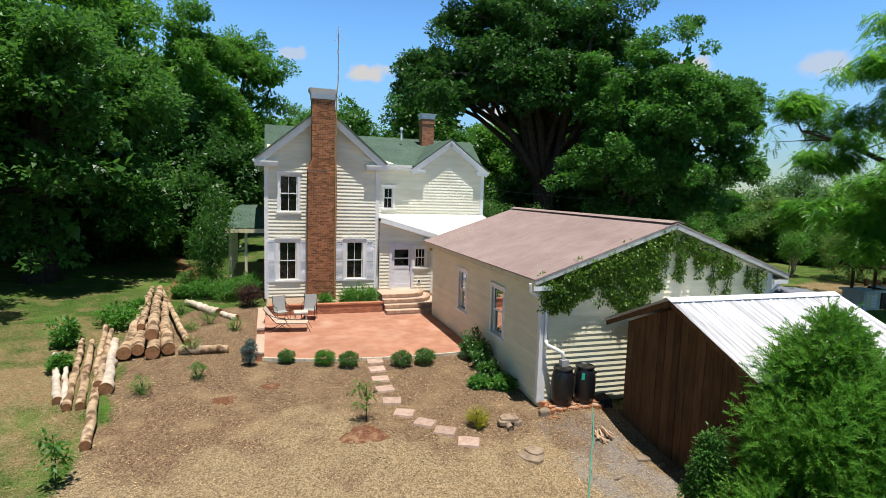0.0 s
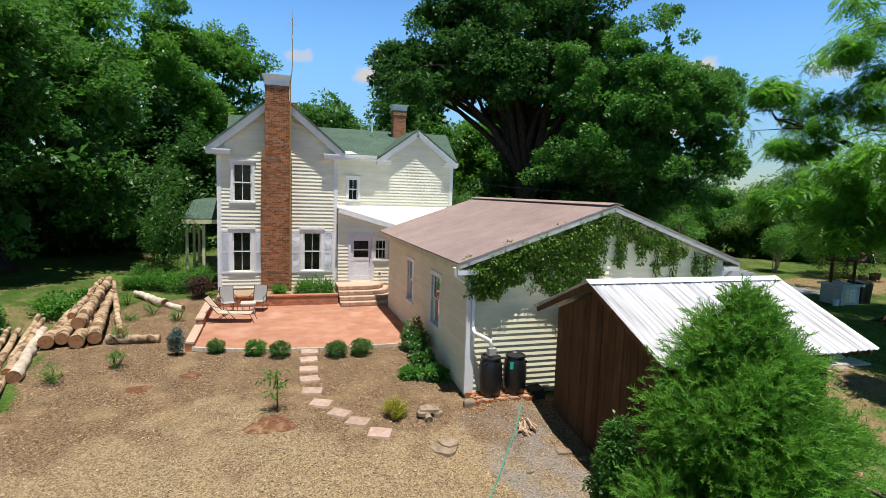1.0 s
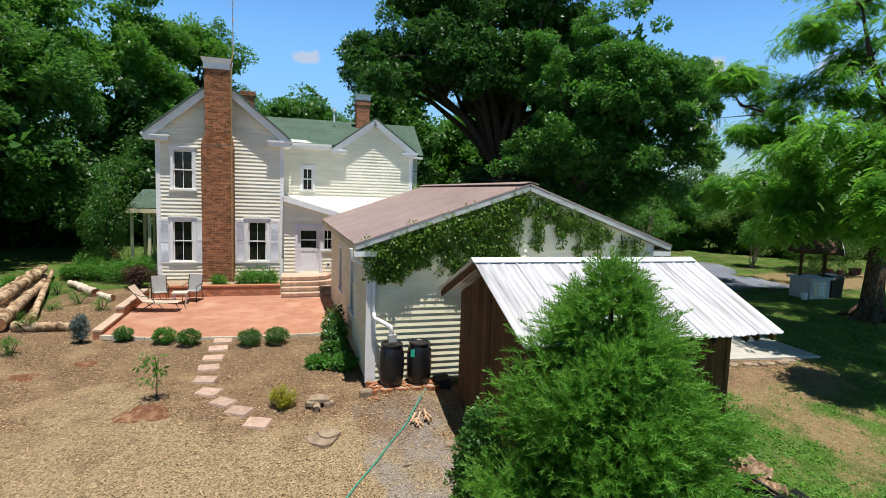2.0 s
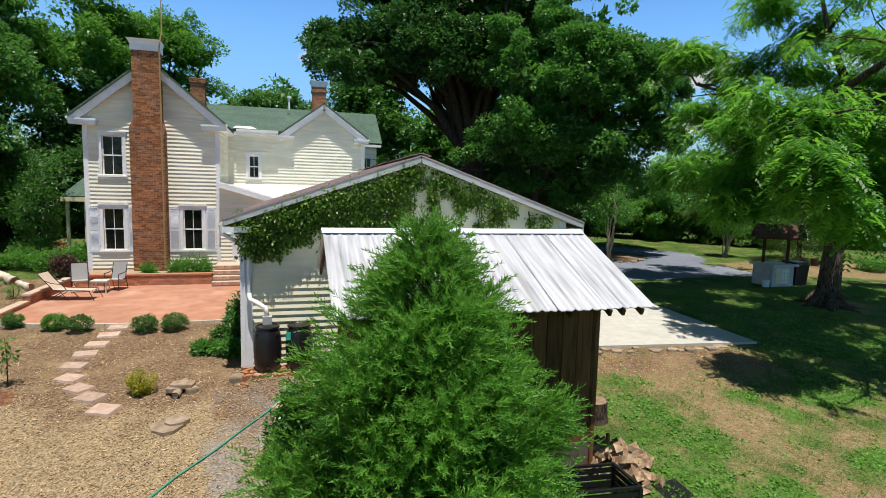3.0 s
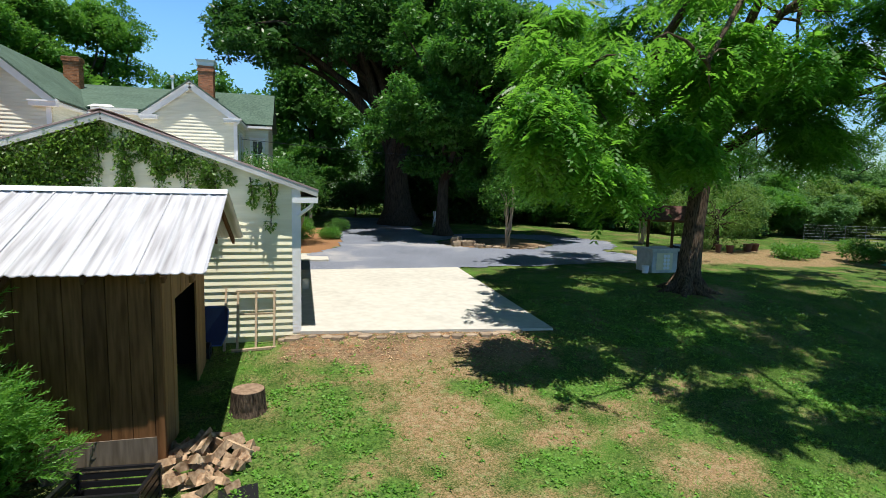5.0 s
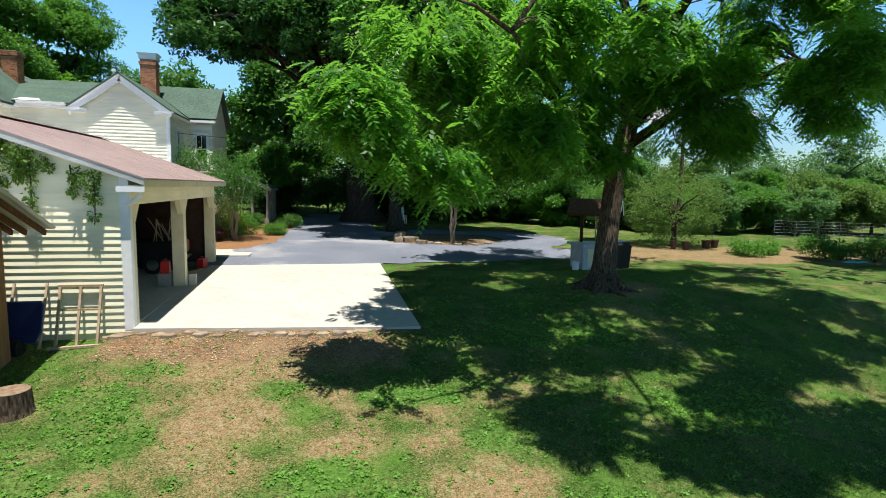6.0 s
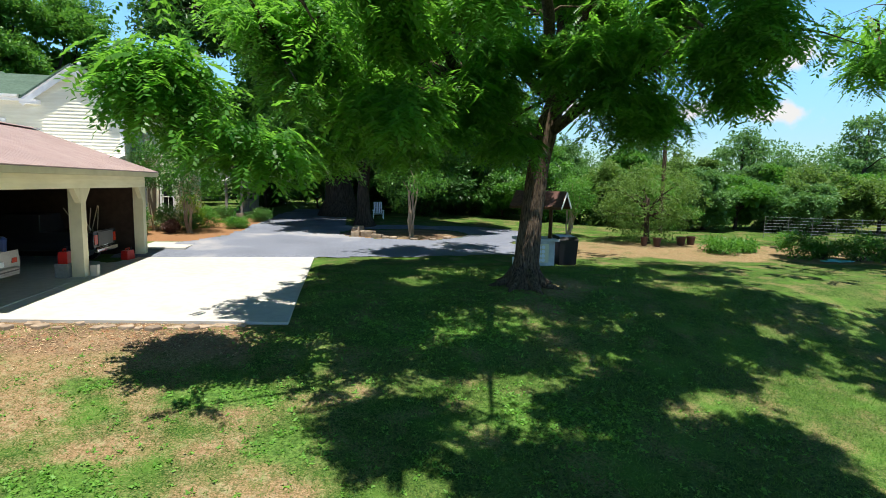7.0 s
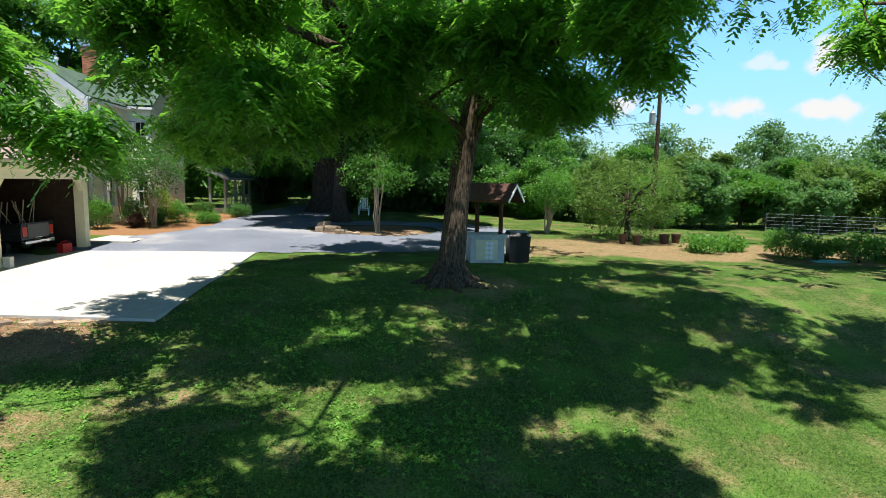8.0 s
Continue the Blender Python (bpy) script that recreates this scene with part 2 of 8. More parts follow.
LEAF_MAPLE = leaf_shader("maple_leaf", (0.010, 0.054, 0.012), (0.078, 0.235, 0.042), (0.15, 0.42, 0.05), 0.42, 0.32)
LEAF_OLIVE = leaf_shader("olive_green_leaf", (0.05, 0.11, 0.028), (0.14, 0.24, 0.060), (0.22, 0.40, 0.06), 0.6, 0.36)
LEAF_MID = leaf_shader("fresh_green_leaf", (0.026, 0.105, 0.018), (0.10, 0.27, 0.045), (0.19, 0.47, 0.05), 0.45, 0.36)
# distance haze is mixed into this leaf colour: paler, less saturated green
LEAF_FAR = leaf_shader("haze_paled_green_leaf", (0.045, 0.125, 0.046), (0.12, 0.255, 0.078), (0.19, 0.41, 0.085), 0.5, 0.34)
LEAF_CEDAR = leaf_shader("feathery_cedar_green", (0.026, 0.120, 0.018), (0.16, 0.38, 0.050), (0.24, 0.52, 0.06), 0.5, 0.38)
LEAF_BOX = leaf_shader("boxwood_green", (0.026, 0.095, 0.020), (0.075, 0.20, 0.04), (0.14, 0.32, 0.04), 0.35, 0.25)
LEAF_YELLOW = leaf_shader("yellow_green_shrub_leaf", (0.20, 0.22, 0.02), (0.42, 0.40, 0.03), (0.45, 0.45, 0.03), 0.5, 0.3)
LEAF_LIME = leaf_shader("lime_green_shrub_leaf", (0.10, 0.19, 0.016), (0.25, 0.37, 0.03), (0.34, 0.50, 0.03), 0.5, 0.34)
LEAF_BLUE = leaf_shader("blue_spruce_needle", (0.05, 0.09, 0.085), (0.13, 0.20, 0.20), (0.10, 0.18, 0.14), 0.6, 0.2)
LEAF_PURPLE = leaf_shader("dark_plum_leaf", (0.035, 0.018, 0.016), (0.09, 0.045, 0.035), (0.12, 0.05, 0.03), 0.5, 0.2)
LEAF_VINE = leaf_shader("vine_leaf", (0.035, 0.10, 0.014), (0.14, 0.26, 0.04), (0.24, 0.42, 0.04), 0.4, 0.38)
STEP_BRICK = shader("pale_salmon_brick", (0.40, 0.245, 0.17), (0.54, 0.36, 0.26), 18, 0.85, 0.25, 0.004, island=0.22, spec=0.15)
TREAD = shader("pale_pink_brick_paving", (0.50, 0.36, 0.27), (0.62, 0.47, 0.37), 20, 0.85, 0.2, 0.004, big=0.08, spec=0.15)

GLASS = bpy.data.materials.new("window_glass")
GLASS.use_nodes = True
GLASS.node_tree.nodes["Principled BSDF"].inputs["Base Color"].default_value = (0.02, 0.022, 0.025, 1)
GLASS.node_tree.nodes["Principled BSDF"].inputs["Roughness"].default_value = 0.04
GLASS.node_tree.nodes["Principled BSDF"].inputs["Transmission Weight"].default_value = 0.6
GLASS.node_tree.nodes["Principled BSDF"].inputs["IOR"].default_value = 1.45


# ---- mesh helpers ----
class Shape:
    """Collects vertices and faces of one mesh."""

    def __init__(self):
        self.v, self.f, self.marks = [], [], []

    def add(self, verts, faces):
        k = len(self.v)
        self.marks.append((k, len(self.f)))
        self.v.extend(tuple(p) for p in verts)
        self.f.extend(tuple(k + i for i in f) for f in faces)
        return self

    def hexa(self, p):
        """Eight corners: four below, four above, in the same turn."""
        return self.add(p, [(3, 2, 1, 0), (4, 5, 6, 7), (0, 1, 5, 4), (1, 2, 6, 5), (2, 3, 7, 6), (3, 0, 4, 7)])

    def box(self, x0, y0, z0, x1, y1, z1):
        return self.hexa([(x0, y0, z0), (x1, y0, z0), (x1, y1, z0), (x0, y1, z0), (x0, y0, z1), (x1, y0, z1), (x1, y1, z1), (x0, y1, z1)])

    def beam(self, a, b, w, h, up=(0, 0, 1)):
        """A bar of w by h from a to b."""
        a, b = Vector(a), Vector(b)
        d = (b - a).normalized()
        s = d.cross(Vector(up))
        s = (s if s.length > 1e-4 else Vector((1, 0, 0))).normalized()
        u = s.cross(d)
        s, u = s * w / 2, u * h / 2
        return self.hexa([a - s - u, a + s - u, b + s - u, b - s - u, a - s + u, a + s + u, b + s + u, b - s + u])

    def tube(self, points, radii, sides=8, caps=True):
        """A tapered round tube through points."""
        pts = [Vector(p) for p in points]
        k = len(self.v)
        self.marks.append((k, len(self.f)))
        side = None
        for i, p in enumerate(pts):
            d = (pts[min(i + 1, len(pts) - 1)] - pts[max(i - 1, 0)]).normalized()
            if side is None:
                side = d.cross(Vector((0.3, 0.9, 0.2))).normalized()
            side = (side - d * side.dot(d)).normalized()
            other = d.cross(side)
            for j in range(sides):
                a = 2 * math.pi * j / sides
                self.v.append(tuple(p + (side * math.cos(a) + other * math.sin(a)) * radii[i]))
        for i in range(len(pts) - 1):
            for j in range(sides):
                a, b = k + i * sides + j, k + i * sides + (j + 1) % sides
                self.f.append((a, b, b + sides, a + sides))
        if caps:
            self.f.append(tuple(k + j for j in reversed(range(sides))))
            self.f.append(tuple(k + (len(pts) - 1) * sides + j for j in range(sides)))
        return self

    def lathe(self, x, y, profile, sides=24):
        """A turned form round the upright at x, y: profile of (radius, z)."""
        k = len(self.v)
        for r, z in profile:
            for j in range(sides):
                a = 2 * math.pi * j / sides
                self.v.append((x + r * math.cos(a), y + r * math.sin(a), z))
        for i in range(len(profile) - 1):
            for j in range(sides):
                a, b = k + i * sides + j, k + i * sides + (j + 1) % sides
                self.f.append((a, b, b + sides, a + sides))
        self.f.append(tuple(k + j for j in reversed(range(sides))))
        self.f.append(tuple(k + (len(profile) - 1) * sides + j for j in range(sides)))
        return self

    def prism(self, outline, z0, z1):
        """An upright prism over a plan outline (counter-clockwise)."""
        n = len(outline)
        return self.add([(x, y, z0) for x, y in outline] + [(x, y, z1) for x, y in outline],
                        [tuple(reversed(range(n))), tuple(range(n, 2 * n))] + [(i, (i + 1) % n, n + (i + 1) % n, n + i) for i in range(n)])

    def slab(self, corners, thick):
        """A sheet over corners (upper face), thick measured down along its normal."""
        c = [Vector(p) for p in corners]
        nrm = (c[1] - c[0]).cross(c[2] - c[0]).normalized()
        if nrm.z < 0:
            c.reverse()
            nrm = -nrm
        n = len(c)
        low = [p - nrm * thick for p in c]
        return self.add(low + c, [tuple(reversed(range(n))), tuple(range(n, 2 * n))] + [(i, (i + 1) % n, n + (i + 1) % n, n + i) for i in range(n)])

    def weld(self):
        """Joins corners that meet."""
        seen, index, keep = {}, [], []
        for p in self.v:
            key = tuple(round(c, 4) for c in p)
            if key not in seen:
                seen[key] = len(keep)
                keep.append(p)
            index.append(seen[key])
        self.v, self.f = keep, [tuple(index[i] for i in f) for f in self.f]
        return self

    def mesh(self, name, smooth=False):
        me = bpy.data.meshes.new(name)
        me.from_pydata(self.v, [], self.f)
        if smooth:
            me.polygons.foreach_set("use_smooth", [True] * len(me.polygons))
        me.update()
        return me


def part(name, shape, material, parent=None, label="", smooth=False):
    """One mesh object of a shape, under a thing or a part."""
    me = shape if isinstance(shape, bpy.types.Mesh) else shape.mesh(name, smooth)
    if not me.materials:
        me.materials.append(material)
    ob = new(name, me)
    ob.parent = parent
    return tagged(ob, label) if label else ob


def parts(name, shape, material, parent, label=""):
    """Every piece of a shape as a part of its own."""
    ends = shape.marks[1:] + [(len(shape.v), len(shape.f))]
    for (v0, f0), (v1, f1) in zip(shape.marks, ends):
        one = Shape()
        one.v, one.f = shape.v[v0:v1], [tuple(i - v0 for i in f) for f in shape.f[f0:f1]]
        part(name, one, material, parent, label)


def thing(name, label, category, group="", kind="", at=(0, 0, 0)):
    ob = new(name)
    ob.empty_display_size = 0.2
    ob.location = at
    return tagged(ob, label, category, group, kind)


def fast_mesh(name, verts, faces, material):
    """A mesh from arrays: verts (n, 3), faces (m, 3) or (m, 4)."""
    verts, faces = np.ascontiguousarray(verts, dtype=np.float32), np.ascontiguousarray(faces, dtype=np.int32)
    me = bpy.data.meshes.new(name)
    me.vertices.add(len(verts))
    me.vertices.foreach_set("co", verts.ravel())
    m, k = faces.shape
    me.loops.add(m * k)
    me.loops.foreach_set("vertex_index", faces.ravel())
    me.polygons.add(m)
    me.polygons.foreach_set("loop_start", np.arange(0, m * k, k, dtype=np.int32))
    me.materials.append(material)
    me.update(calc_edges=True)
    return me


# ---- ground ----
def smooth(v):
    v = np.clip(v, 0, 1)
    return v * v * (3 - 2 * v)


def apron_z(x, y):
    """Top of the concrete apron, which drains away from the garage."""
    return -0.05 - 0.032 * (x - 8) * (1 - y / 9.2) + 0.010 * y


def ground_z(x, y):
    """The lie of the land: falls towards the garden's foot, and to the right of the shed."""
    x, y = np.asarray(x, dtype=float), np.asarray(y, dtype=float)
    z = np.interp(y, (-60, -15, -6, -3, -1, 1, 4.4, 9, 15, 28, 70, 300), (-5, -1.9, -0.95, -0.60, -0.36, -0.22, -0.08, 0.0, 0.30, 0.60, 0.9, 1.0))
    z = z - 0.30 * smooth((-4.5 - x) / 3.0) * smooth((4.5 - y) / 3.0) * smooth((y + 9) / 5)
    z = z - 0.03 * np.clip(x - 8, 0, 25) * smooth((2.5 - y) / 5.0)
    z = z + 0.25 * smooth((-11 - x) / 4) * smooth((y - 2) / 8)
    under = smooth((x - 7.6) / 0.3) * smooth((14.75 - x) / 0.35) * smooth((y + 0.3) / 0.3) * smooth((9.5 - y) / 0.35)
    z = z * (1 - under) + under * np.minimum(z, apron_z(x, y) - 0.16)
    lift = smooth((y + 1.9) / 1.6) * smooth((0.3 - y) / 0.3) * smooth((x - 7.3) / 0.5) * smooth((15.3 - x) / 0.7)
    z = z * (1 - lift) + lift * np.maximum(z, apron_z(x, 0.0) - 0.07)
    house_yard = smooth((x + 9.0) / 2) * smooth((5.5 - x) / 2) * smooth((y - 4.6) / 0.5) * smooth((12 - y) / 1)
    z = z * (1 - house_yard) + house_yard * np.minimum(z, -0.12)
    z = z + 0.26 * np.exp(-((x - 0.75) ** 2 / 1.3 + (y + 0.7) ** 2 / 0.5)) * smooth((-0.05 - y) / 0.2)
    return z + 0.025 * np.sin(x * 0.9 + 1.3) * np.sin(y * 0.8) + 0.015 * np.sin(x * 2.3) * np.sin(y * 2.1 + 0.7)


def gz(x, y):
    return float(ground_z(x, y))


def steps_of(lo, hi, fine, far):
    """Grid lines: fine between lo and hi, growing coarser out to far."""
    inner = np.arange(lo, hi + fine / 2, fine)
    grow = []
    step, at = fine, 0.0
    while at < far:
        step *= 1.25
        at += step
        grow.append(at)
    grow = np.array(grow)
    return np.concatenate([(lo - grow)[::-1], inner, hi + grow])


def wobble(x, y, s=1.0):
    return (np.sin(x * 1.7 * s + 0.4) * np.sin(y * 1.3 * s + 1.1) + 0.5 * np.sin(x * 4.1 * s + y * 2.7 * s))


def mulch_mask(x, y):
    """Garden of wood chips between the log heaps, the patio and the shed."""
    left = np.interp(y, (-30, -1.5, 2, 6, 9, 14), (-12.5, -11.4, -11.5, -11.6, -11.2, -10.3))
    w = 0.25 * wobble(x, y)
    a = smooth((x - left + w) / 0.8) * smooth((2.9 - x + w) / 1.2) * smooth((12.5 - y) / 0.6)
    strip = smooth((x - 7.2) / 0.6) * smooth((14.8 - x + w) / 1.5) * smooth((y + 2.1 + 0.5 * w) / 0.9) * smooth((0.6 - y) / 0.5)
    a = a * smooth((y + 13 + 3 * w + 0.25 * (x + 4)) / 2.5)
    island = smooth((1.0 + 0.12 * w - np.hypot((x - 19.0) / 3.6, (y - 16.4) / 2.6)) / 0.15)
    return np.clip(a + 0.7 * strip + island, 0, 1)


def straw_mask(x, y):
    """Orange pine straw in the beds beside the house and before the apron."""
    w = 0.25 * wobble(x, y)
    house = smooth((x - 4.5) / 0.4) * smooth((10.0 + 0.2 * (y - 14) - x + w) / 0.6) * smooth((y - 13.2) / 0.5) * smooth((26 - y) / 1.0)
    strip = 0.36 * smooth((x - 7.2) / 0.6) * smooth((15.5 - x + w) / 1.5) * smooth((y + 2.3 + 0.6 * w) / 1.2) * smooth((0.4 - y) / 0.5)
    path = 0.8 * smooth((0.7 + w - abs(x + 11.25 + 0.3 * np.clip(y - 21, 0, 20))) / 0.4) * smooth((y - 13) / 2) * smooth((32 - y) / 2)
    return np.clip(house + strip + path, 0, 1)


def blobs(x, y, spots):
    """Soft patches: (x, y, half width, half depth)."""
    w = 0.30 * wobble(x, y, 1.4)
    m = np.zeros_like(x)
    for cx, cy, rx, ry in spots:
        m = np.maximum(m, smooth((1.25 + w - np.hypot((x - cx) / rx, (y - cy) / ry)) / 0.5))
    return m


LUSH = ((8.0, -3.0, 0.8, 0.7), (8.6, -4.2, 0.9, 0.8), (8.0, -5.4, 1.0, 0.9), (8.9, -1.8, 0.6, 0.4), (7.4, -6.8, 1.2, 0.8), (9.2, -6.2, 0.7, 0.6), (13.2, -3.2, 0.8, 0.4), (14.4, -3.4, 0.6, 0.4), (12.0, -5.7, 0.9, 0.5), (13.0, -6.3, 0.7, 0.4), (15.2, -4.9, 0.7, 0.4), (11.4, -2.9, 0.4, 0.3), (18.4, -0.4, 1.8, 1.0), (20.0, -4.4, 1.6, 1.0), (17.0, -7.5, 1.8, 1.0))
WORN = ((10.4, -3.9, 0.9, 1.4), (11.0, -1.6, 2.4, 0.8), (13.5, -4.8, 1.1, 0.4), (14.8, -6.0, 1.0, 0.5), (15.7, -3.3, 0.7, 0.35), (14.4, -3.7, 0.5, 0.3), (10.0, -6.6, 0.9, 0.8), (12.8, -7.6, 1.4, 0.7), (20.9, 1.4, 1.2, 0.7))


def lush_mask(x, y):
    """Thick clover and weeds."""
    return blobs(x, y, LUSH)


def bare_mask(x, y):
    """Worn, dry ground in the lawn."""
    w = 0.4 * wobble(x, y, 0.6)
    spot = smooth((1.3 + w - np.hypot((x + 13.6) / 1.5, y - 4.3)) / 0.6)
    trunk = smooth((2.0 + w - np.hypot(x - 22.3, y - 2.9)) / 1.0)
    kitchen_garden = smooth((x - 24.5 + w) / 1.0) * smooth((w + 14.5 - 0.10 * (x - 24) - y) / 1.0) * smooth((y - 9.2 + 0.20 * (x - 24) + w) / 1.0)
    front = 0.47 * smooth((x - 6.5) / 1.5) * smooth((17 - x + 2 * w) / 5) * smooth((-0.5 - y) / 1) * smooth((y + 12) / 3)
    dry = 0.58 * smooth((-10.8 - x) / 1.0) * smooth((13 - y) / 5) * smooth((x + 26) / 6)
    right = 0.34 * smooth((x - 20.5) / 3) * smooth((34 - x) / 4) * smooth((-5.0 - y + w) / 2.5)
    return np.clip(spot + right + dry + 0.8 * trunk + kitchen_garden + front * (1 - 0.7 * blobs(x, y, LUSH)) + 0.45 * blobs(x, y, WORN), 0, 1)


def pale_mask(x, y):
    """Bleached chips and straw lower down the garden."""
    return smooth((1.2 + 1.1 * wobble(x, y, 0.5) - y - 0.25 * (x + 4)) / 4.0) * smooth((y + 14) / 3)


def gravel_mask(x, y):
    w = 0.25 * wobble(x, y)
    return smooth((x + 0.9 + w) / 0.7) * smooth((1.8 - x + w) / 0.5) * smooth((y + 5.6 + w) / 0.8) * smooth((-0.7 - y) / 0.4)


def build_ground():
    xs, ys = steps_of(-17, 40, 0.28, 700), steps_of(-15, 22, 0.28, 700)
    gx, gy = np.meshgrid(xs, ys)
    nx, ny = len(xs), len(ys)
    verts = np.stack([gx, gy, ground_z(gx, gy)], -1).reshape(-1, 3)
    i = (np.arange(ny - 1)[:, None] * nx + np.arange(nx - 1)[None, :]).ravel()
    me = fast_mesh("ground", verts, np.stack([i, i + 1, i + nx + 1, i + nx], 1), ground_material())
    for key, mask in (("mulch", mulch_mask), ("bare", bare_mask), ("gravel", gravel_mask), ("straw", straw_mask), ("lush", lush_mask), ("pale", pale_mask)):
        layer = me.attributes.new(key, "FLOAT", "POINT")
        layer.data.foreach_set("value", mask(gx, gy).ravel().astype(np.float32))
    me.polygons.foreach_set("use_smooth", [True] * len(me.polygons))
    return tagged(new("ground", me), "sloping lawn and wood-chip garden with worn patches", "ground", kind="structure")


def ground_material():
    m = bpy.data.materials.new("lawn_and_mulch")
    m.use_nodes = True
    n, l = m.node_tree.nodes, m.node_tree.links
    bsdf = n["Principled BSDF"]
    geo = n.new("ShaderNodeNewGeometry")

    def tex(scale, detail=6.0, kind="ShaderNodeTexNoise"):
        t = n.new(kind)
        t.inputs["Scale"].default_value = scale
        if kind == "ShaderNodeTexNoise":
            t.inputs["Detail"].default_value = detail
        l.new(geo.outputs["Position"], t.inputs["Vector"])
        return t

    def span(source, a, b, c=0.0, d=1.0):
        r = n.new("ShaderNodeMapRange")
        r.inputs["From Min"].default_value, r.inputs["From Max"].default_value = a, b
        r.inputs["To Min"].default_value, r.inputs["To Max"].default_value = c, d
        l.new(source, r.inputs["Value"])
        return r.outputs["Result"]

    def blend(fac, a, b):
        x = n.new("ShaderNodeMix")
        x.data_type = "RGBA"
        l.new(fac, x.inputs["Factor"])
        for key, c in (("A", a), ("B", b)):
            if isinstance(c, tuple):
                x.inputs[key].default_value = (*c, 1)
            else:
                l.new(c, x.inputs[key])
        return x.outputs["Result"]

    def sums(op, a, b):
        x = n.new("ShaderNodeMath")
        x.operation = op
        for k, v in enumerate((a, b)):
            if isinstance(v, (int, float)):
                x.inputs[k].default_value = v
            else:
                l.new(v, x.inputs[k])
        return x.outputs["Value"]

    grain, mid, slow, patch, tuft = tex(38, 4), tex(7), tex(0.5, 4), tex(1.15, 6), tex(17, 3)
    grass = blend(span(grain.outputs["Fac"], 0.3, 0.7), (0.014, 0.050, 0.008), (0.115, 0.205, 0.036))
    grass = blend(span(mid.outputs["Fac"], 0.45, 0.75, 0, 0.5), grass, (0.15, 0.19, 0.06))
    grass = blend(span(slow.outputs["Fac"], 0.45, 0.68, 0, 0.5), grass, (0.165, 0.175, 0.065))
    grass = blend(span(patch.outputs["Fac"], 0.50, 0.62, 0, 0.55), grass, (0.20, 0.185, 0.075))
    grass = blend(span(tuft.outputs["Fac"], 0.50, 0.62, 0, 0.7), grass, (0.018, 0.056, 0.010))
    soil = blend(span(grain.outputs["Fac"], 0.3, 0.7), (0.17, 0.105, 0.052), (0.41, 0.285, 0.155))
    lush = tex(0.8, 5)
    grass = blend(span(lush.outputs["Fac"], 0.50, 0.66, 0, 0.6), grass, (0.100, 0.225, 0.034))
    soil = blend(span(mid.outputs["Fac"], 0.5, 0.75), soil, (0.44, 0.33, 0.21))
    soil = blend(span(tuft.outputs["Fac"], 0.52, 0.66, 0, 0.6), soil, (0.085, 0.115, 0.032))
    chips = tex(34, 0, "ShaderNodeTexVoronoi")
    bark = blend(span(chips.outputs["Color"], 0.1, 0.9), (0.10, 0.058, 0.036), (0.34, 0.235, 0.145))
    bark = blend(span(patch.outputs["Fac"], 0.50, 0.70, 0, 0.55), bark, (0.40, 0.29, 0.165))
    bleached = blend(span(chips.outputs["Color"], 0.1, 0.9), (0.20, 0.135, 0.075), (0.52, 0.41, 0.25))
    stones = tex(30, 0, "ShaderNodeTexVoronoi")
    gravel = blend(span(stones.outputs["Color"], 0.1, 0.9), (0.17, 0.17, 0.18), (0.36, 0.35, 0.355))
    masks = {}
    thick = blend(span(tuft.outputs["Fac"], 0.35, 0.62), (0.145, 0.285, 0.052), (0.055, 0.130, 0.026))
    for key in ("mulch", "bare", "gravel", "straw", "lush", "pale"):
        at = n.new("ShaderNodeAttribute")
        at.attribute_name = key
        masks[key] = at.outputs["Fac"]
    ragged = sums("ADD", masks["bare"], span(patch.outputs["Fac"], 0.3, 0.7, -0.42, 0.42))
    ragged = span(sums("ADD", ragged, span(grain.outputs["Fac"], 0.3, 0.7, -0.30, 0.30)), 0.14, 0.92)
    base = blend(ragged, grass, soil)
    ragged_l = span(sums("ADD", masks["lush"], span(mid.outputs["Fac"], 0.3, 0.7, -0.6, 0.6)), 0.2, 1.15, 0, 0.7)
    base = blend(ragged_l, base, thick)
    ragged_m = span(sums("ADD", masks["mulch"], span(mid.outputs["Fac"], 0.3, 0.7, -0.2, 0.2)), 0.35, 0.65)
    ragged_p = span(sums("ADD", masks["pale"], span(patch.outputs["Fac"], 0.3, 0.7, -0.4, 0.4)), 0.25, 0.8, 0, 0.85)
    base = blend(ragged_m, base, blend(ragged_p, bark, bleached))
    ragged_g = span(sums("ADD", masks["gravel"], span(patch.outputs["Fac"], 0.3, 0.7, -0.6, 0.15)), 0.45, 0.9, 0, 0.6)
    base = blend(ragged_g, base, gravel)
    straw = blend(span(grain.outputs["Fac"], 0.3, 0.7), (0.20, 0.095, 0.045), (0.42, 0.235, 0.12))
    ragged_s = span(sums("ADD", masks["straw"], span(mid.outputs["Fac"], 0.3, 0.7, -0.3, 0.3)), 0.35, 0.65)
    base = blend(ragged_s, base, straw)
    l.new(base, bsdf.inputs["Base Color"])
    bsdf.inputs["Roughness"].default_value = 0.95
    bsdf.inputs["Specular IOR Level"].default_value = 0.1
    height = sums("ADD", sums("MULTIPLY", grain.outputs["Fac"], 0.5), sums("ADD", mid.outputs["Fac"], sums("MULTIPLY", chips.outputs["Distance"], 0.8)))
    relief = n.new("ShaderNodeBump")
    relief.inputs["Strength"].default_value, relief.inputs["Distance"].default_value = 0.8, 0.05
    l.new(height, relief.inputs["Height"])
    l.new(relief.outputs["Normal"], bsdf.inputs["Normal"])
    return m


build_ground()


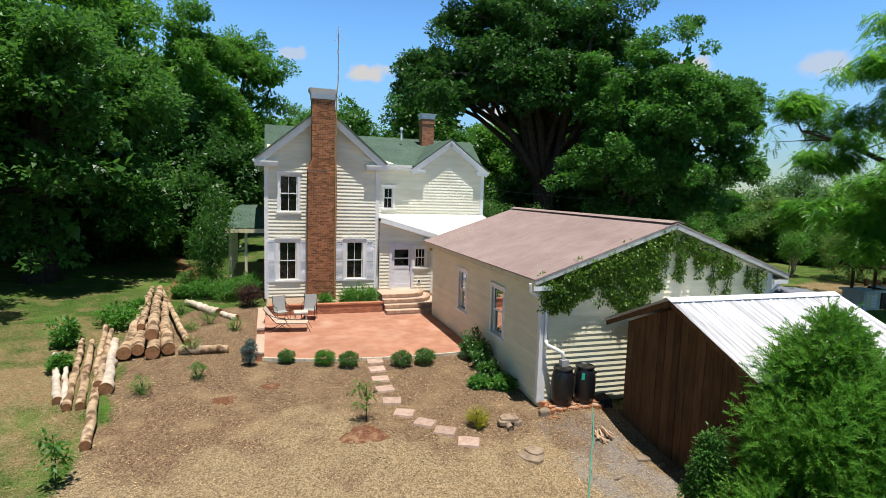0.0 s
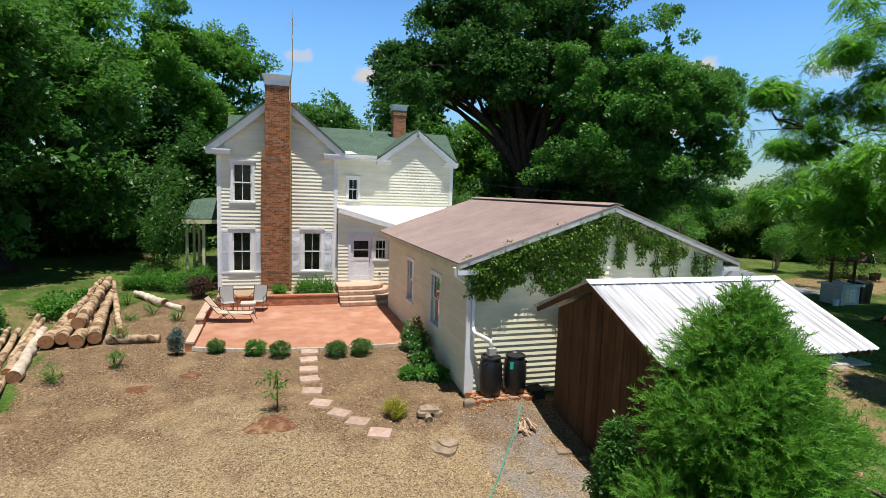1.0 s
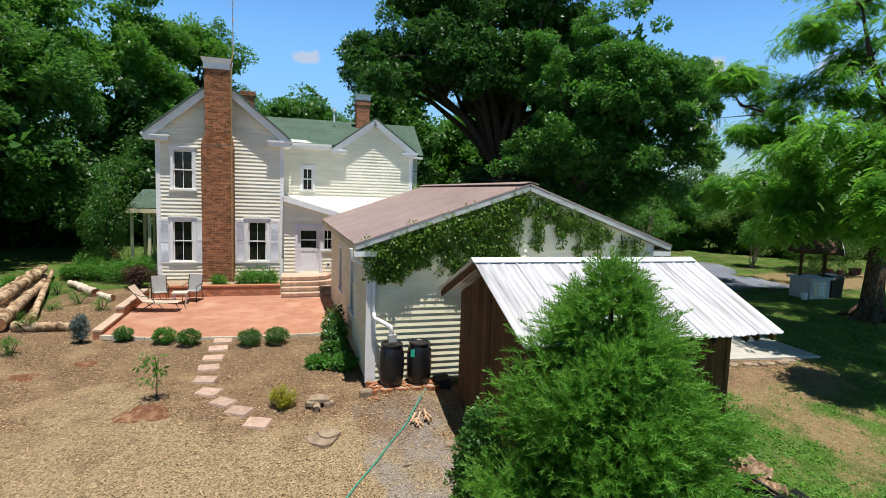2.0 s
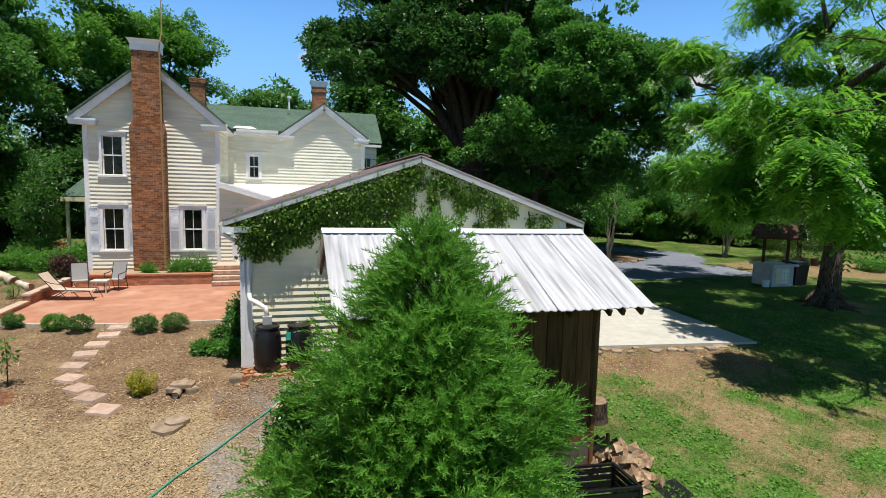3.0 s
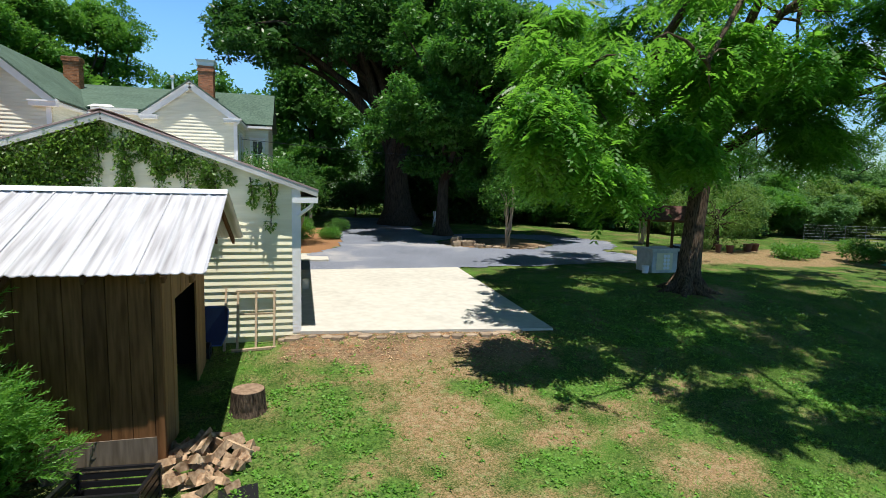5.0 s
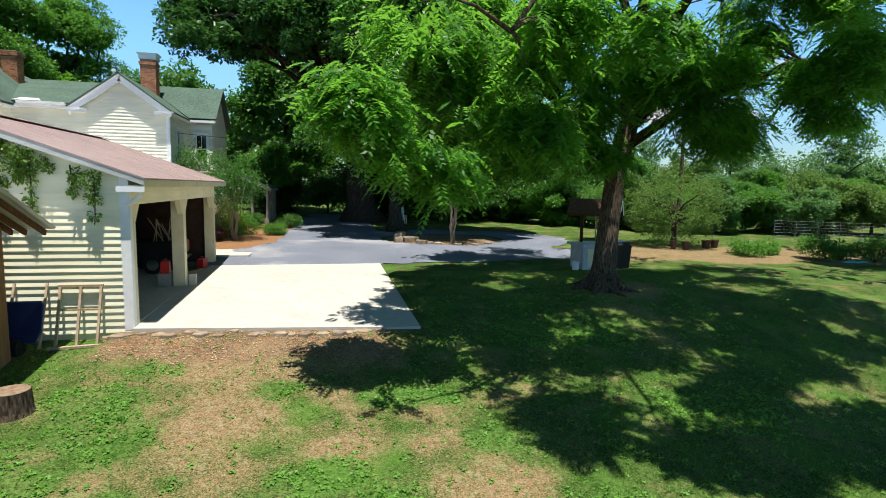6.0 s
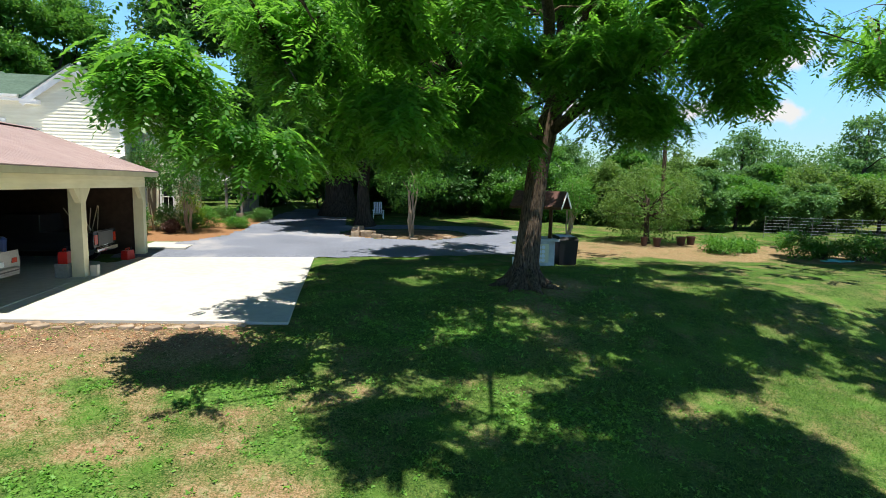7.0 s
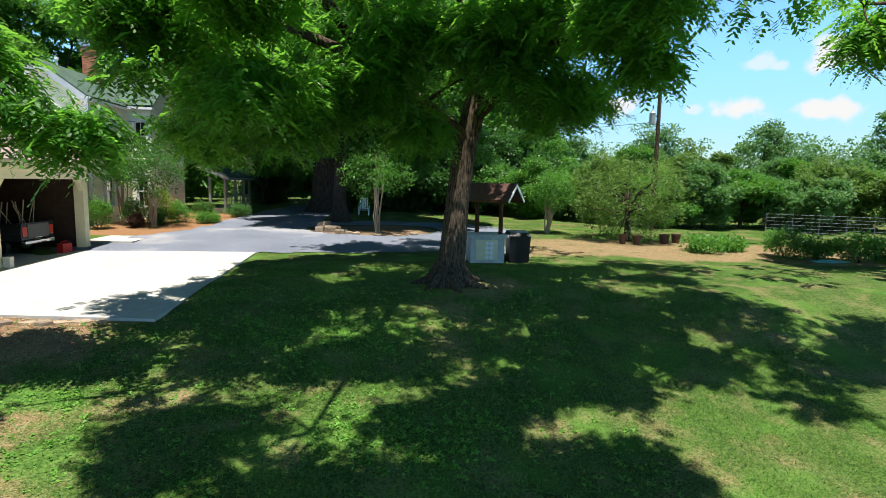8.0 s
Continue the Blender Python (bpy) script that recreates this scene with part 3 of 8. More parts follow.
# ---- walls, boards, windows ----
class Face:
    """An upright wall plane: u runs along it from (x, y), d is the way out of it."""

    def __init__(self, x, y, u, n):
        self.o, self.u, self.n = Vector((x, y, 0)), Vector((*u, 0)), Vector((*n, 0))

    def at(self, u, d, z):
        p = self.o + self.u * u + self.n * d
        return (p.x, p.y, z)

    def block(self, shape, u0, u1, d0, d1, z0, z1):
        a = self.at
        return shape.hexa([a(u0, d0, z0), a(u1, d0, z0), a(u1, d1, z0), a(u0, d1, z0), a(u0, d0, z1), a(u1, d0, z1), a(u1, d1, z1), a(u0, d1, z1)])


def roofline(points):
    """Top of a wall as a function of u, and its inverse span at height z."""
    us, zs = [p[0] for p in points], [p[1] for p in points]

    def span_at(z):
        lo, hi = None, None
        for k in range(len(points) - 1):
            (a, za), (b, zb) = points[k], points[k + 1]
            if max(za, zb) < z:
                continue
            ends = []
            for u, zz in ((a, za), (b, zb)):
                if zz >= z:
                    ends.append(u)
            if min(za, zb) < z:
                ends.append(a + (b - a) * (z - za) / (zb - za))
            lo = min(ends) if lo is None else min(lo, *ends)
            hi = max(ends) if hi is None else max(hi, *ends)
        return (lo, hi) if lo is not None else None

    return lambda u: float(np.interp(u, us, zs)), span_at


def free_spans(u0, u1, z0, z1, holes):
    """The stretches of u0..u1 that no opening cuts between z0 and z1."""
    spans = [(u0, u1)]
    for a, b, c, d in holes:
        if min(z1, d) - max(z0, c) > 0.3 * (z1 - z0):
            spans = [s for x, y in spans for s in ((x, min(y, a)), (max(x, b), y)) if s[1] - s[0] > 0.02]
    return spans


def build_wall(face, parent, z0, top, holes=(), thick=0.14, pitch=0.0, board=None, name="wall", body=None, first=0.0):
    """A wall with its openings cut through, and lap boards on its outside. top: points (u, z)."""
    at_u, span_at = roofline(top)
    u0, u1 = top[0][0], top[-1][0]
    shape = Shape()
    cuts = sorted({u0, u1, *[p[0] for p in top], *[h[0] for h in holes], *[h[1] for h in holes]})
    for a, b in zip(cuts, cuts[1:]):
        mid = (a + b) / 2
        levels = [(z0, None)]
        inside = sorted((h[2], h[3]) for h in holes if h[0] <= mid <= h[1])
        low = z0
        for c, d in inside:
            if c - low > 0.01:
                face.block(shape, a, b, -thick, 0, low, c)
            low = d
        p = face.at
        shape.hexa([p(a, -thick, low), p(b, -thick, low), p(b, 0, low), p(a, 0, low),
                    p(a, -thick, at_u(a + 1e-6)), p(b, -thick, at_u(b - 1e-6)), p(b, 0, at_u(b - 1e-6)), p(a, 0, at_u(a + 1e-6))])
    wall = part(name, shape.weld(), body or CREAM, parent)
    if pitch:
        z, k = z0 + first, 0
        highest = max(p[1] for p in top)
        while z < highest - 0.05:
            z1 = min(z + pitch, highest - 0.01)
            low_span, high_span = span_at(z), span_at(z1)
            if low_span and high_span:
                for a, b in free_spans(low_span[0], low_span[1], z, z1, holes):
                    ta, tb = max(a, high_span[0]), min(b, high_span[1])
                    if tb - ta > 0.03:
                        s = Shape()
                        p = face.at
                        s.hexa([p(a, 0.002, z), p(b, 0.002, z), p(b, 0.042, z), p(a, 0.042, z), p(ta, 0.002, z1), p(tb, 0.002, z1), p(tb, 0.008, z1 + 0.004), p(ta, 0.008, z1 + 0.004)])
                        part("siding_board", s, board or SIDING, wall)
            z += pitch
    return wall


def build_window(face, parent, u0, u1, z0, z1, casing=0.11, label="", panes=2, sill=True, name="window", curtain=0.0):
    """A sash window in an opening: casing, two sashes with a muntin each, glass."""
    win = new(name)
    win.parent = parent
    if label:
        tagged(win, label)
    c = Shape()
    face.block(c, u0 - casing, u0, 0.0, 0.055, z0 - 0.02, z1)
    face.block(c, u1, u1 + casing, 0.0, 0.055, z0 - 0.02, z1)
    parts("side_casing", c, WHITE, win)
    h = Shape()
    face.block(h, u0 - casing - 0.03, u1 + casing + 0.03, 0.0, 0.065, z1, z1 + casing * 1.1)
    face.block(h, u0 - casing - 0.06, u1 + casing + 0.06, 0.0, 0.10, z1 + casing * 1.1, z1 + casing * 1.1 + 0.04)
    part("head_casing", h, WHITE, win)
    if sill:
        s = Shape()
        face.block(s, u0 - casing - 0.04, u1 + casing + 0.04, 0.0, 0.10, z0 - 0.09, z0 - 0.02)
        part("sill", s, WHITE, win)
    zm = (z0 + z1) / 2
    for lo, hi, d in ((z0 - 0.02, zm + 0.02, -0.06), (zm - 0.02, z1, -0.025)):
        f = Shape()
        w = 0.05
        face.block(f, u0, u0 + w, d - 0.03, d, lo, hi)
        face.block(f, u1 - w, u1, d - 0.03, d, lo, hi)
        face.block(f, u0 + w, u1 - w, d - 0.03, d, lo, lo + w)
        face.block(f, u0 + w, u1 - w, d - 0.03, d, hi - w, hi)
        for k in range(1, panes):
            um = u0 + (u1 - u0) * k / panes
            face.block(f, um - 0.012, um + 0.012, d - 0.025, d - 0.004, lo + w, hi - w)
        part("sash", f, WHITE, win)
        g = Shape()
        face.block(g, u0 + w - 0.005, u1 - w + 0.005, d - 0.019, d - 0.013, lo + w - 0.005, hi - w + 0.005)
        part("pane", g, GLASS, win)
    if curtain:
        s = Shape()
        for k in range(12):
            a, b = u0 + (u1 - u0) * k / 12, u0 + (u1 - u0) * (k + 1) / 12
            d = -0.10 - 0.02 * (k % 2)
            face.block(s, a, b, d - 0.006, d, z0 + (z1 - z0) * (1 - curtain), z1)
        part("curtain", s, CURTAIN, win, "dim cloth curtain behind the glass")
    return win


CURTAIN = plain("dim_curtain_cloth", (0.30, 0.27, 0.24), 0.9)


def build_shutter(face, parent, u0, u1, z0, z1):
    """A louvred shutter."""
    s = Shape()
    for a, b in ((u0, u0 + 0.05), (u1 - 0.05, u1)):
        face.block(s, a, b, 0.032, 0.065, z0, z1)
    for a, b in ((z0, z0 + 0.09), ((z0 + z1) / 2 - 0.04, (z0 + z1) / 2 + 0.04), (z1 - 0.07, z1)):
        face.block(s, u0 + 0.05, u1 - 0.05, 0.032, 0.062, a, b)
    sh = part("shutter", s, SHUTTER_BLUE, parent, "pale blue louvred shutter")
    lo = Shape()
    z = z0 + 0.1
    while z < z1 - 0.1:
        if abs(z + 0.02 - (z0 + z1) / 2) > 0.06:
            p = face.at
            lo.hexa([p(u0 + 0.05, 0.034, z + 0.03), p(u1 - 0.05, 0.034, z + 0.03), p(u1 - 0.05, 0.058, z), p(u0 + 0.05, 0.058, z),
                     p(u0 + 0.05, 0.034, z + 0.038), p(u1 - 0.05, 0.034, z + 0.038), p(u1 - 0.05, 0.058, z + 0.008), p(u0 + 0.05, 0.058, z + 0.008)])
        z += 0.045
    part("louvres", lo, SHUTTER_BLUE, sh)


def brick_stack(name, parent, x0, y0, x1, y1, z0, z1, material=None, row=0.078, long=0.215, label=""):
    """Masonry: a mortar core and courses of single bricks standing a little proud of it."""
    rnd = random.Random(int(abs(x0) * 977 + z0 * 31) + 5)
    core = Shape().box(x0 + 0.012, y0 + 0.012, z0, x1 - 0.012, y1 - 0.012, z1)
    body = part(name, core, MORTAR, parent, label)
    s = Shape()
    z, k = z0, 0
    while z + row * 0.5 < z1:
        top = min(z + row - 0.011, z1)
        for axis in (0, 1):
            lo, hi = ((x0, x1), (y0 + 0.1, y1 - 0.1))[axis]
            a = lo - (long / 2 if k % 2 else 0)
            while a < hi - 0.02:
                p, q = max(a, lo), min(a + long - 0.011, hi)
                if q - p > 0.02:
                    e = rnd.uniform(0, 0.006)
                    if axis == 0:
                        s.box(p, y0 - e, z, q, y0 + 0.1, top)
                        s.box(p, y1 - 0.1, z, q, y1 + e, top)
                    else:
                        s.box(x0 - e, p, z, x0 + 0.1, q, top)
                        s.box(x1 - 0.1, p, z, x1 + e, q, top)
                a += long
        z += row
        k += 1
    part("brickwork", s, material or BRICK, body)
    return body


# ---- farmhouse ----
house = thing("farmhouse", "two-storey cream clapboard farmhouse with white trim and green shingle roofs", "house")
LAP = 0.165
front = Face(-7.2, 13.06, (1, 0), (0, -1))
FRONT_TOP = [(0, 7.0), (2.6, 9.12), (5.2, 7.0)]
UP_WIN, LOW_L, LOW_R = (0.64, 1.42, 4.42, 6.06), (0.60, 1.38, 1.24, 3.02), (3.70, 4.48, 1.24, 3.02)
build_wall(front, house, 0.0, FRONT_TOP, (UP_WIN, LOW_L, LOW_R), pitch=LAP, first=0.45)
for w in (UP_WIN, LOW_L, LOW_R):
    build_window(front, house, *w, casing=0.13, curtain=0.5 if w is LOW_L else 0.0)
for w in (LOW_L, LOW_R):
    build_shutter(front, house, w[0] - 0.55, w[0] - 0.15, w[2] - 0.1, w[3] + 0.05)
    build_shutter(front, house, w[1] + 0.15, w[1] + 0.55, w[2] - 0.1, w[3] + 0.05)
side_l = Face(-7.2, 24.5, (0, -1), (-1, 0))
build_wall(side_l, house, 0.0, [(0, 7.0), (11.44 - 0.14, 7.0)], pitch=LAP, first=0.45)
side_r = Face(-2.0, 13.06 + 0.14, (0, 1), (1, 0))
build_wall(side_r, house, 0.0, [(0, 7.0), (3.5, 7.0)], pitch=LAP, first=0.45)
wing = Face(-2.0, 16.65, (1, 0), (0, -1))
WING_WIN = (1.0, 1.50, 4.55, 5.66)
build_wall(wing, house, 0.0, [(0.0, 6.8), (2.6, 6.8), (4.75, 8.35), (6.86, 6.8)], (WING_WIN,), pitch=LAP, first=4.0)
build_window(wing, house, *WING_WIN, casing=0.12)
wing_side = Face(4.86, 16.79, (0, 1), (1, 0))
SIDE_WINS = ((1.2, 1.95, 4.5, 6.0), (1.2, 1.95, 1.3, 2.9))
build_wall(wing_side, house, 0.0, [(0, 6.75), (3.9, 6.75)], SIDE_WINS, pitch=LAP, first=0.4)
for w in SIDE_WINS:
    build_window(wing_side, house, *w)
    build_shutter(wing_side, house, w[0] - 0.55, w[0] - 0.14, w[2] - 0.05, w[3] + 0.05)
    build_shutter(wing_side, house, w[1] + 0.14, w[1] + 0.55, w[2] - 0.05, w[3] + 0.05)
east = Face(4.86, 20.7, (1, 0), (0, -1))
EAST_WINS = ((0.4, 1.0, 4.4, 6.0), (0.4, 1.0, 1.2, 2.9))
build_wall(east, house, 0.0, [(0.002, 6.7), (1.3, 6.7)], EAST_WINS, pitch=LAP, first=0.4)
for w in EAST_WINS:
    build_window(east, house, *w)
east_side = Face(6.16, 20.84, (0, 1), (1, 0))
build_wall(east_side, house, 0.0, [(0, 6.7), (2.3, 8.85), (4.6, 6.7)], pitch=LAP, first=0.4)
back = Face(6.16, 25.44, (-1, 0), (0, 1))
build_wall(back, house, 0.0, [(0, 6.7), (13.3, 6.7)])
# added near-black floors and partitions inside shut off the light behind the windows
part("shade_floor", Shape().box(-7.04, 13.22, 3.4, -2.16, 24.4, 3.55).box(-7.04, 13.22, 0.3, -2.16, 24.4, 0.42).box(-7.04, 13.22, 6.85, -2.16, 24.4, 6.95)
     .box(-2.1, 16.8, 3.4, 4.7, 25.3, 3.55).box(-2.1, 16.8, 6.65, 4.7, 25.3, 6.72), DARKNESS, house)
part("shade_partition", Shape().box(-7.04, 16.4, 0.42, -2.16, 16.5, 6.85).box(-1.9, 18.8, 3.55, 4.7, 18.9, 6.6), DARKNESS, house)


def gable_roof(parent, axis, ridge, r0, r1, half, zr, slope, thick=0.07, material=None, name="roof", label="", board=0.34):
    """Two slopes along a ridge (axis 'x' or 'y' at ridge), white boards on the rakes and eaves."""
    s, trim = Shape(), Shape()
    ze = zr - slope * half
    for sgn in (-1, 1):
        if axis == "y":
            c = [(ridge, r0, zr), (ridge + sgn * half, r0, ze), (ridge + sgn * half, r1, ze), (ridge, r1, zr)]
        else:
            c = [(r0, ridge, zr), (r0, ridge + sgn * half, ze), (r1, ridge + sgn * half, ze), (r1, ridge, zr)]
        s.slab(c, thick)
        for r, inn in ((r0, 0.13), (r1, -0.13)):
            if axis == "y":
                trim.beam((ridge + sgn * 0.02, r + inn, zr - board * 0.5 - 0.09), (ridge + sgn * (half - 0.02), r + inn, ze - board * 0.5 - 0.07 + slope * 0.02), 0.045, board, up=(0, 0, 1))
            else:
                trim.beam((r + inn, ridge + sgn * 0.02, zr - board * 0.5 - 0.09), (r + inn, ridge + sgn * (half - 0.02), ze - board * 0.5 - 0.07 + slope * 0.02), 0.045, board, up=(0, 0, 1))
    roof = part(name, s, material or SHINGLE, parent, label)
    parts("rake_board", trim, WHITE, roof)
    return roof, ze


# front block: ridge runs back from the chimney gable
roof_a, ze_a = gable_roof(house, "y", -4.66, 12.60, 24.6, 3.0, 9.30, 0.84)
so = Shape()
for sgn in (-1, 1):
    x = -4.66 + sgn * 3.0
    so.slab([(-4.6, 12.7, 9.18), (x, 12.7, ze_a - 0.12), (x, 13.04, ze_a - 0.12), (-4.6, 13.04, 9.18)], 0.03)
    xa, xb = sorted((x, x - sgn * 1.0))
    so.box(xa + 0.02, 12.70, ze_a - 0.34, xb, 13.04, ze_a - 0.12)
    so.box(xa - 0.01, 12.66, ze_a - 0.16, xb + 0.03, 13.04, ze_a - 0.10)
    xs = sorted((x, x - sgn * 0.48))
    so.box(xs[0], 13.07, ze_a - 0.2, xs[1], 24.4, ze_a - 0.12)
part("cornice", so, WHITE, house, "white boxed cornice with returns")
tr = Shape()
front.block(tr, -0.04, 0.14, 0.0, 0.05, 0.35, 6.7)
front.block(tr, 5.06, 5.24, 0.0, 0.05, 0.35, 6.7)
parts("corner_board", tr, WHITE, house)
tr = Shape()
wing.block(tr, 6.72, 6.90, 0.0, 0.05, 0.35, 6.62)
parts("corner_board", tr, WHITE, house)
# cross block
ridge_y, ridge_z = 23.1, 9.0
s = Shape()
s.slab([(-4.6, ridge_y, ridge_z), (-4.6, 16.3, 6.92), (0.58, 16.3, 6.92), (2.75, 21.45, 8.5), (2.75, ridge_y, ridge_z)], 0.06)
s.slab([(2.75, ridge_y, ridge_z), (2.75, 22.43, 8.5), (5.0, 20.3, 6.9), (6.45, 20.3, 6.9), (6.45, ridge_y, ridge_z)], 0.06)
s.slab([(-4.6, ridge_y, ridge_z), (-4.6, 25.9, 6.9), (6.45, 25.9, 6.9), (6.45, ridge_y, ridge_z)], 0.06)
roof_b = part("roof", s, SHINGLE, house, "low green shingle cross roof")
roof_c, ze_c = gable_roof(house, "y", 2.75, 16.28, 22.6, 2.32, 8.50, 0.74)
co = Shape()
for sgn in (-1, 1):
    x = 2.75 + sgn * 2.32
    co.slab([(2.75, 16.30, 8.40), (x, 16.30, ze_c - 0.1), (x, 16.64, ze_c - 0.1), (2.75, 16.64, 8.40)], 0.03)
    xa, xb = sorted((x, x - sgn * 0.8))
    co.box(xa + 0.02, 16.30, ze_c - 0.26, xb, 16.64, ze_c - 0.10)
    co.box(xa - 0.01, 16.26, ze_c - 0.12, xb + 0.03, 16.64, ze_c - 0.07)
co.box(-1.96, 16.30, 6.66, 0.5, 16.64, 6.80)
co.box(4.92, 20.32, 6.66, 6.4, 20.68, 6.80)
co.box(4.90, 16.64, ze_c - 0.22, 5.07, 20.68, ze_c - 0.08)
part("cornice", co, WHITE, house)
gut = Shape().box(-1.55, 16.16, 6.80, 0.46, 16.30, 6.92).slab([(-1.72, 16.25, 6.96), (-0.55, 16.25, 6.96), (-0.85, 16.75, 7.13), (-1.6, 16.75, 7.13)], 0.01)
part("gutter", gut, WHITE_TIN, house, "white metal gutter and flashing strip")
# left cross gable over the side wall
roof_d, ze_d = gable_roof(house, "x", 20.0, -7.25, -4.7, 2.75, 9.03, 0.84)
build_wall(Face(-7.1, 22.6, (0, -1), (-1, 0)), house, 6.9, [(0, 6.95), (2.6, 8.9), (5.2, 6.95)], pitch=LAP)
# chimneys
chimney = brick_stack("chimney", house, -5.36, 12.42, -4.06, 13.05, 0.0, 6.35, label="tall outside chimney of weathered red brick")
brick_stack("flue_shaft", chimney, -5.19, 12.42, -4.18, 13.05, 6.35, 9.55)
sh = Shape().hexa([(-5.36, 12.42, 6.35), (-4.06, 12.42, 6.35), (-4.06, 13.05, 6.35), (-5.36, 13.05, 6.35), (-5.19, 12.43, 6.80), (-4.18, 12.43, 6.80), (-4.18, 13.05, 6.80), (-5.19, 13.05, 6.80)])
part("shoulder", sh, BRICK, chimney)
cap = Shape().box(-5.23, 12.38, 9.50, -4.14, 13.09, 9.74).hexa([(-5.23, 12.38, 9.74), (-4.14, 12.38, 9.74), (-4.14, 13.09, 9.74), (-5.23, 13.09, 9.74), (-5.33, 12.26, 9.94), (-4.10, 12.26, 9.94), (-4.10, 13.21, 9.94), (-5.33, 13.21, 9.94)])
part("chimney_cap", cap, FLASHING, chimney, "flared sheet-metal chimney cap")
pipe = Shape().tube([(-4.13, 12.36, 0.5), (-4.13, 12.36, 9.7), (-4.05, 12.45, 10.3), (-4.05, 12.5, 12.4)], [0.035, 0.035, 0.022, 0.016], 6)
part("cable_conduit", pipe, plain("copper_brown_conduit", (0.42, 0.28, 0.12), 0.5, 0.3), chimney)
ant = Shape().tube([(-4.05, 12.5, 10.2), (-4.05, 12.5, 12.75)], [0.02, 0.014], 6)
for k in range(5):
    ant.beam((-4.05 - 0.22 + 0.03 * k, 12.5, 12.1 + 0.11 * k), (-4.05 + 0.22 - 0.03 * k, 12.45, 12.2 + 0.11 * k), 0.012, 0.012)
ant.beam((-4.05, 12.1, 12.35), (-4.05, 12.9, 12.6), 0.014, 0.014)
ant.box(-4.09, 12.46, 11.55, -4.01, 12.54, 11.72)
part("antenna", ant, plain("grey_aluminium", (0.62, 0.63, 0.66), 0.5, 0.2), chimney, "thin television aerial on a mast")
chim2 = brick_stack("chimney", house, 2.35, 21.2, 3.15, 21.9, 8.0, 10.15, BRICK_NEW, label="short orange-red brick chimney with a tin cap")
brick_stack("chimney_collar", chim2, 2.30, 21.15, 3.20, 21.95, 9.85, 10.02, BRICK_NEW)
part("chimney_cap", Shape().box(2.30, 21.15, 10.15, 3.20, 21.95, 10.34).hexa([(2.30, 21.15, 10.34), (3.2, 21.15, 10.34), (3.2, 21.95, 10.34), (2.3, 21.95, 10.34), (2.2, 21.05, 10.48), (3.3, 21.05, 10.48), (3.3, 22.05, 10.48), (2.2, 22.05, 10.48)]), FLASHING, chim2)
chim3 = brick_stack("chimney", house, -4.35, 21.0, -3.6, 21.7, 8.0, 10.0, BRICK, label="plain brick chimney behind the ridge")
brick_stack("chimney_collar", chim3, -4.41, 20.94, -3.54, 21.76, 9.85, 10.1, BRICK)
part("vent_pipe", Shape().tube([(1.0, 21.2, 8.7), (1.0, 21.2, 9.4)], [0.06, 0.06], 10).tube([(1.0, 21.2, 9.36), (1.0, 21.2, 9.5)], [0.11, 0.10], 10), FLASHING, house)

# single-storey back entry with its metal roof
entry = Face(-2.0, 12.78, (1, 0), (0, -1))
DOOR_HOLE, SMALL_WIN = (0.66, 1.64, 0.78, 2.84), (1.83, 2.36, 1.80, 2.72)
build_wall(entry, house, 0.0, [(0.05, 4.0), (2.80, 3.22)], (DOOR_HOLE, SMALL_WIN), pitch=LAP, first=0.62)
build_window(entry, house, *SMALL_WIN, casing=0.09, panes=3)
tr = Shape()
entry.block(tr, 2.66, 2.84, 0.0, 0.05, 0.45, 3.2)
parts("corner_board", tr, WHITE, house)
entry_side = Face(0.80, 12.92, (0, 1), (1, 0))
build_wall(entry_side, house, 0.0, [(0, 3.2), (1.9, 3.2)], pitch=LAP, first=0.5)
rear = Face(0.80, 14.82, (1, 0), (0, -1))
build_wall(rear, house, 0.0, [(0.0, 3.6), (4.05, 3.6)], pitch=LAP, first=0.5)
mr = Shape().slab([(-1.98, 12.42, 4.22), (1.05, 12.42, 3.36), (-1.98, 16.62, 4.22)], 0.05)
mr.slab([(-1.98, 16.62, 4.22), (1.05, 12.42, 3.36), (4.95, 12.42, 3.36), (4.95, 16.62, 4.22)], 0.05)
metal_roof = part("roof", mr, WHITE_TIN, house, "white standing-seam metal roof over the entry")
for k in range(14):
    y = 12.6 + 0.3 * k
    xe = 1.0 - (y - 12.42) * 0.72
    zz = lambda x: 4.22 - 0.284 * (x + 1.98)
    if xe > -1.8:
        part("seam", Shape().beam((-1.95, y, 4.23), (xe, y, zz(xe) + 0.012), 0.02, 0.03), WHITE_TIN, metal_roof)
for k in range(12):
    x = -0.9 + 0.45 * k
    y0 = 12.45 if x > 1.05 else 16.62 - (x + 1.98) * 1.386
    part("seam", Shape().beam((x, y0, 3.36 + (y0 - 12.42) * 0.2048 + 0.012), (x, 16.6, 4.23), 0.02, 0.03), WHITE_TIN, metal_roof)
fa = Shape().beam((-1.98, 12.44, 4.09), (1.05, 12.44, 3.23), 0.04, 0.18).box(0.2, 12.40, 3.06, 1.30, 12.75, 3.22).box(1.0, 12.42, 3.16, 4.9, 12.46, 3.32)
fa.slab([(-1.98, 12.46, 4.02), (1.05, 12.46, 3.16), (1.05, 12.77, 3.16), (-1.98, 12.77, 4.02)], 0.02)
part("fascia", fa, WHITE, house)
door = new("door")
door.parent = house
tagged(door, "pale lilac back door with glass over a panel")
d = Shape()
for a, b in ((0.53, 0.66), (1.64, 1.77)):
    entry.block(d, a, b, 0.0, 0.06, 0.72, 2.84)
entry.block(d, 0.53, 1.77, 0.0, 0.06, 2.84, 2.96)
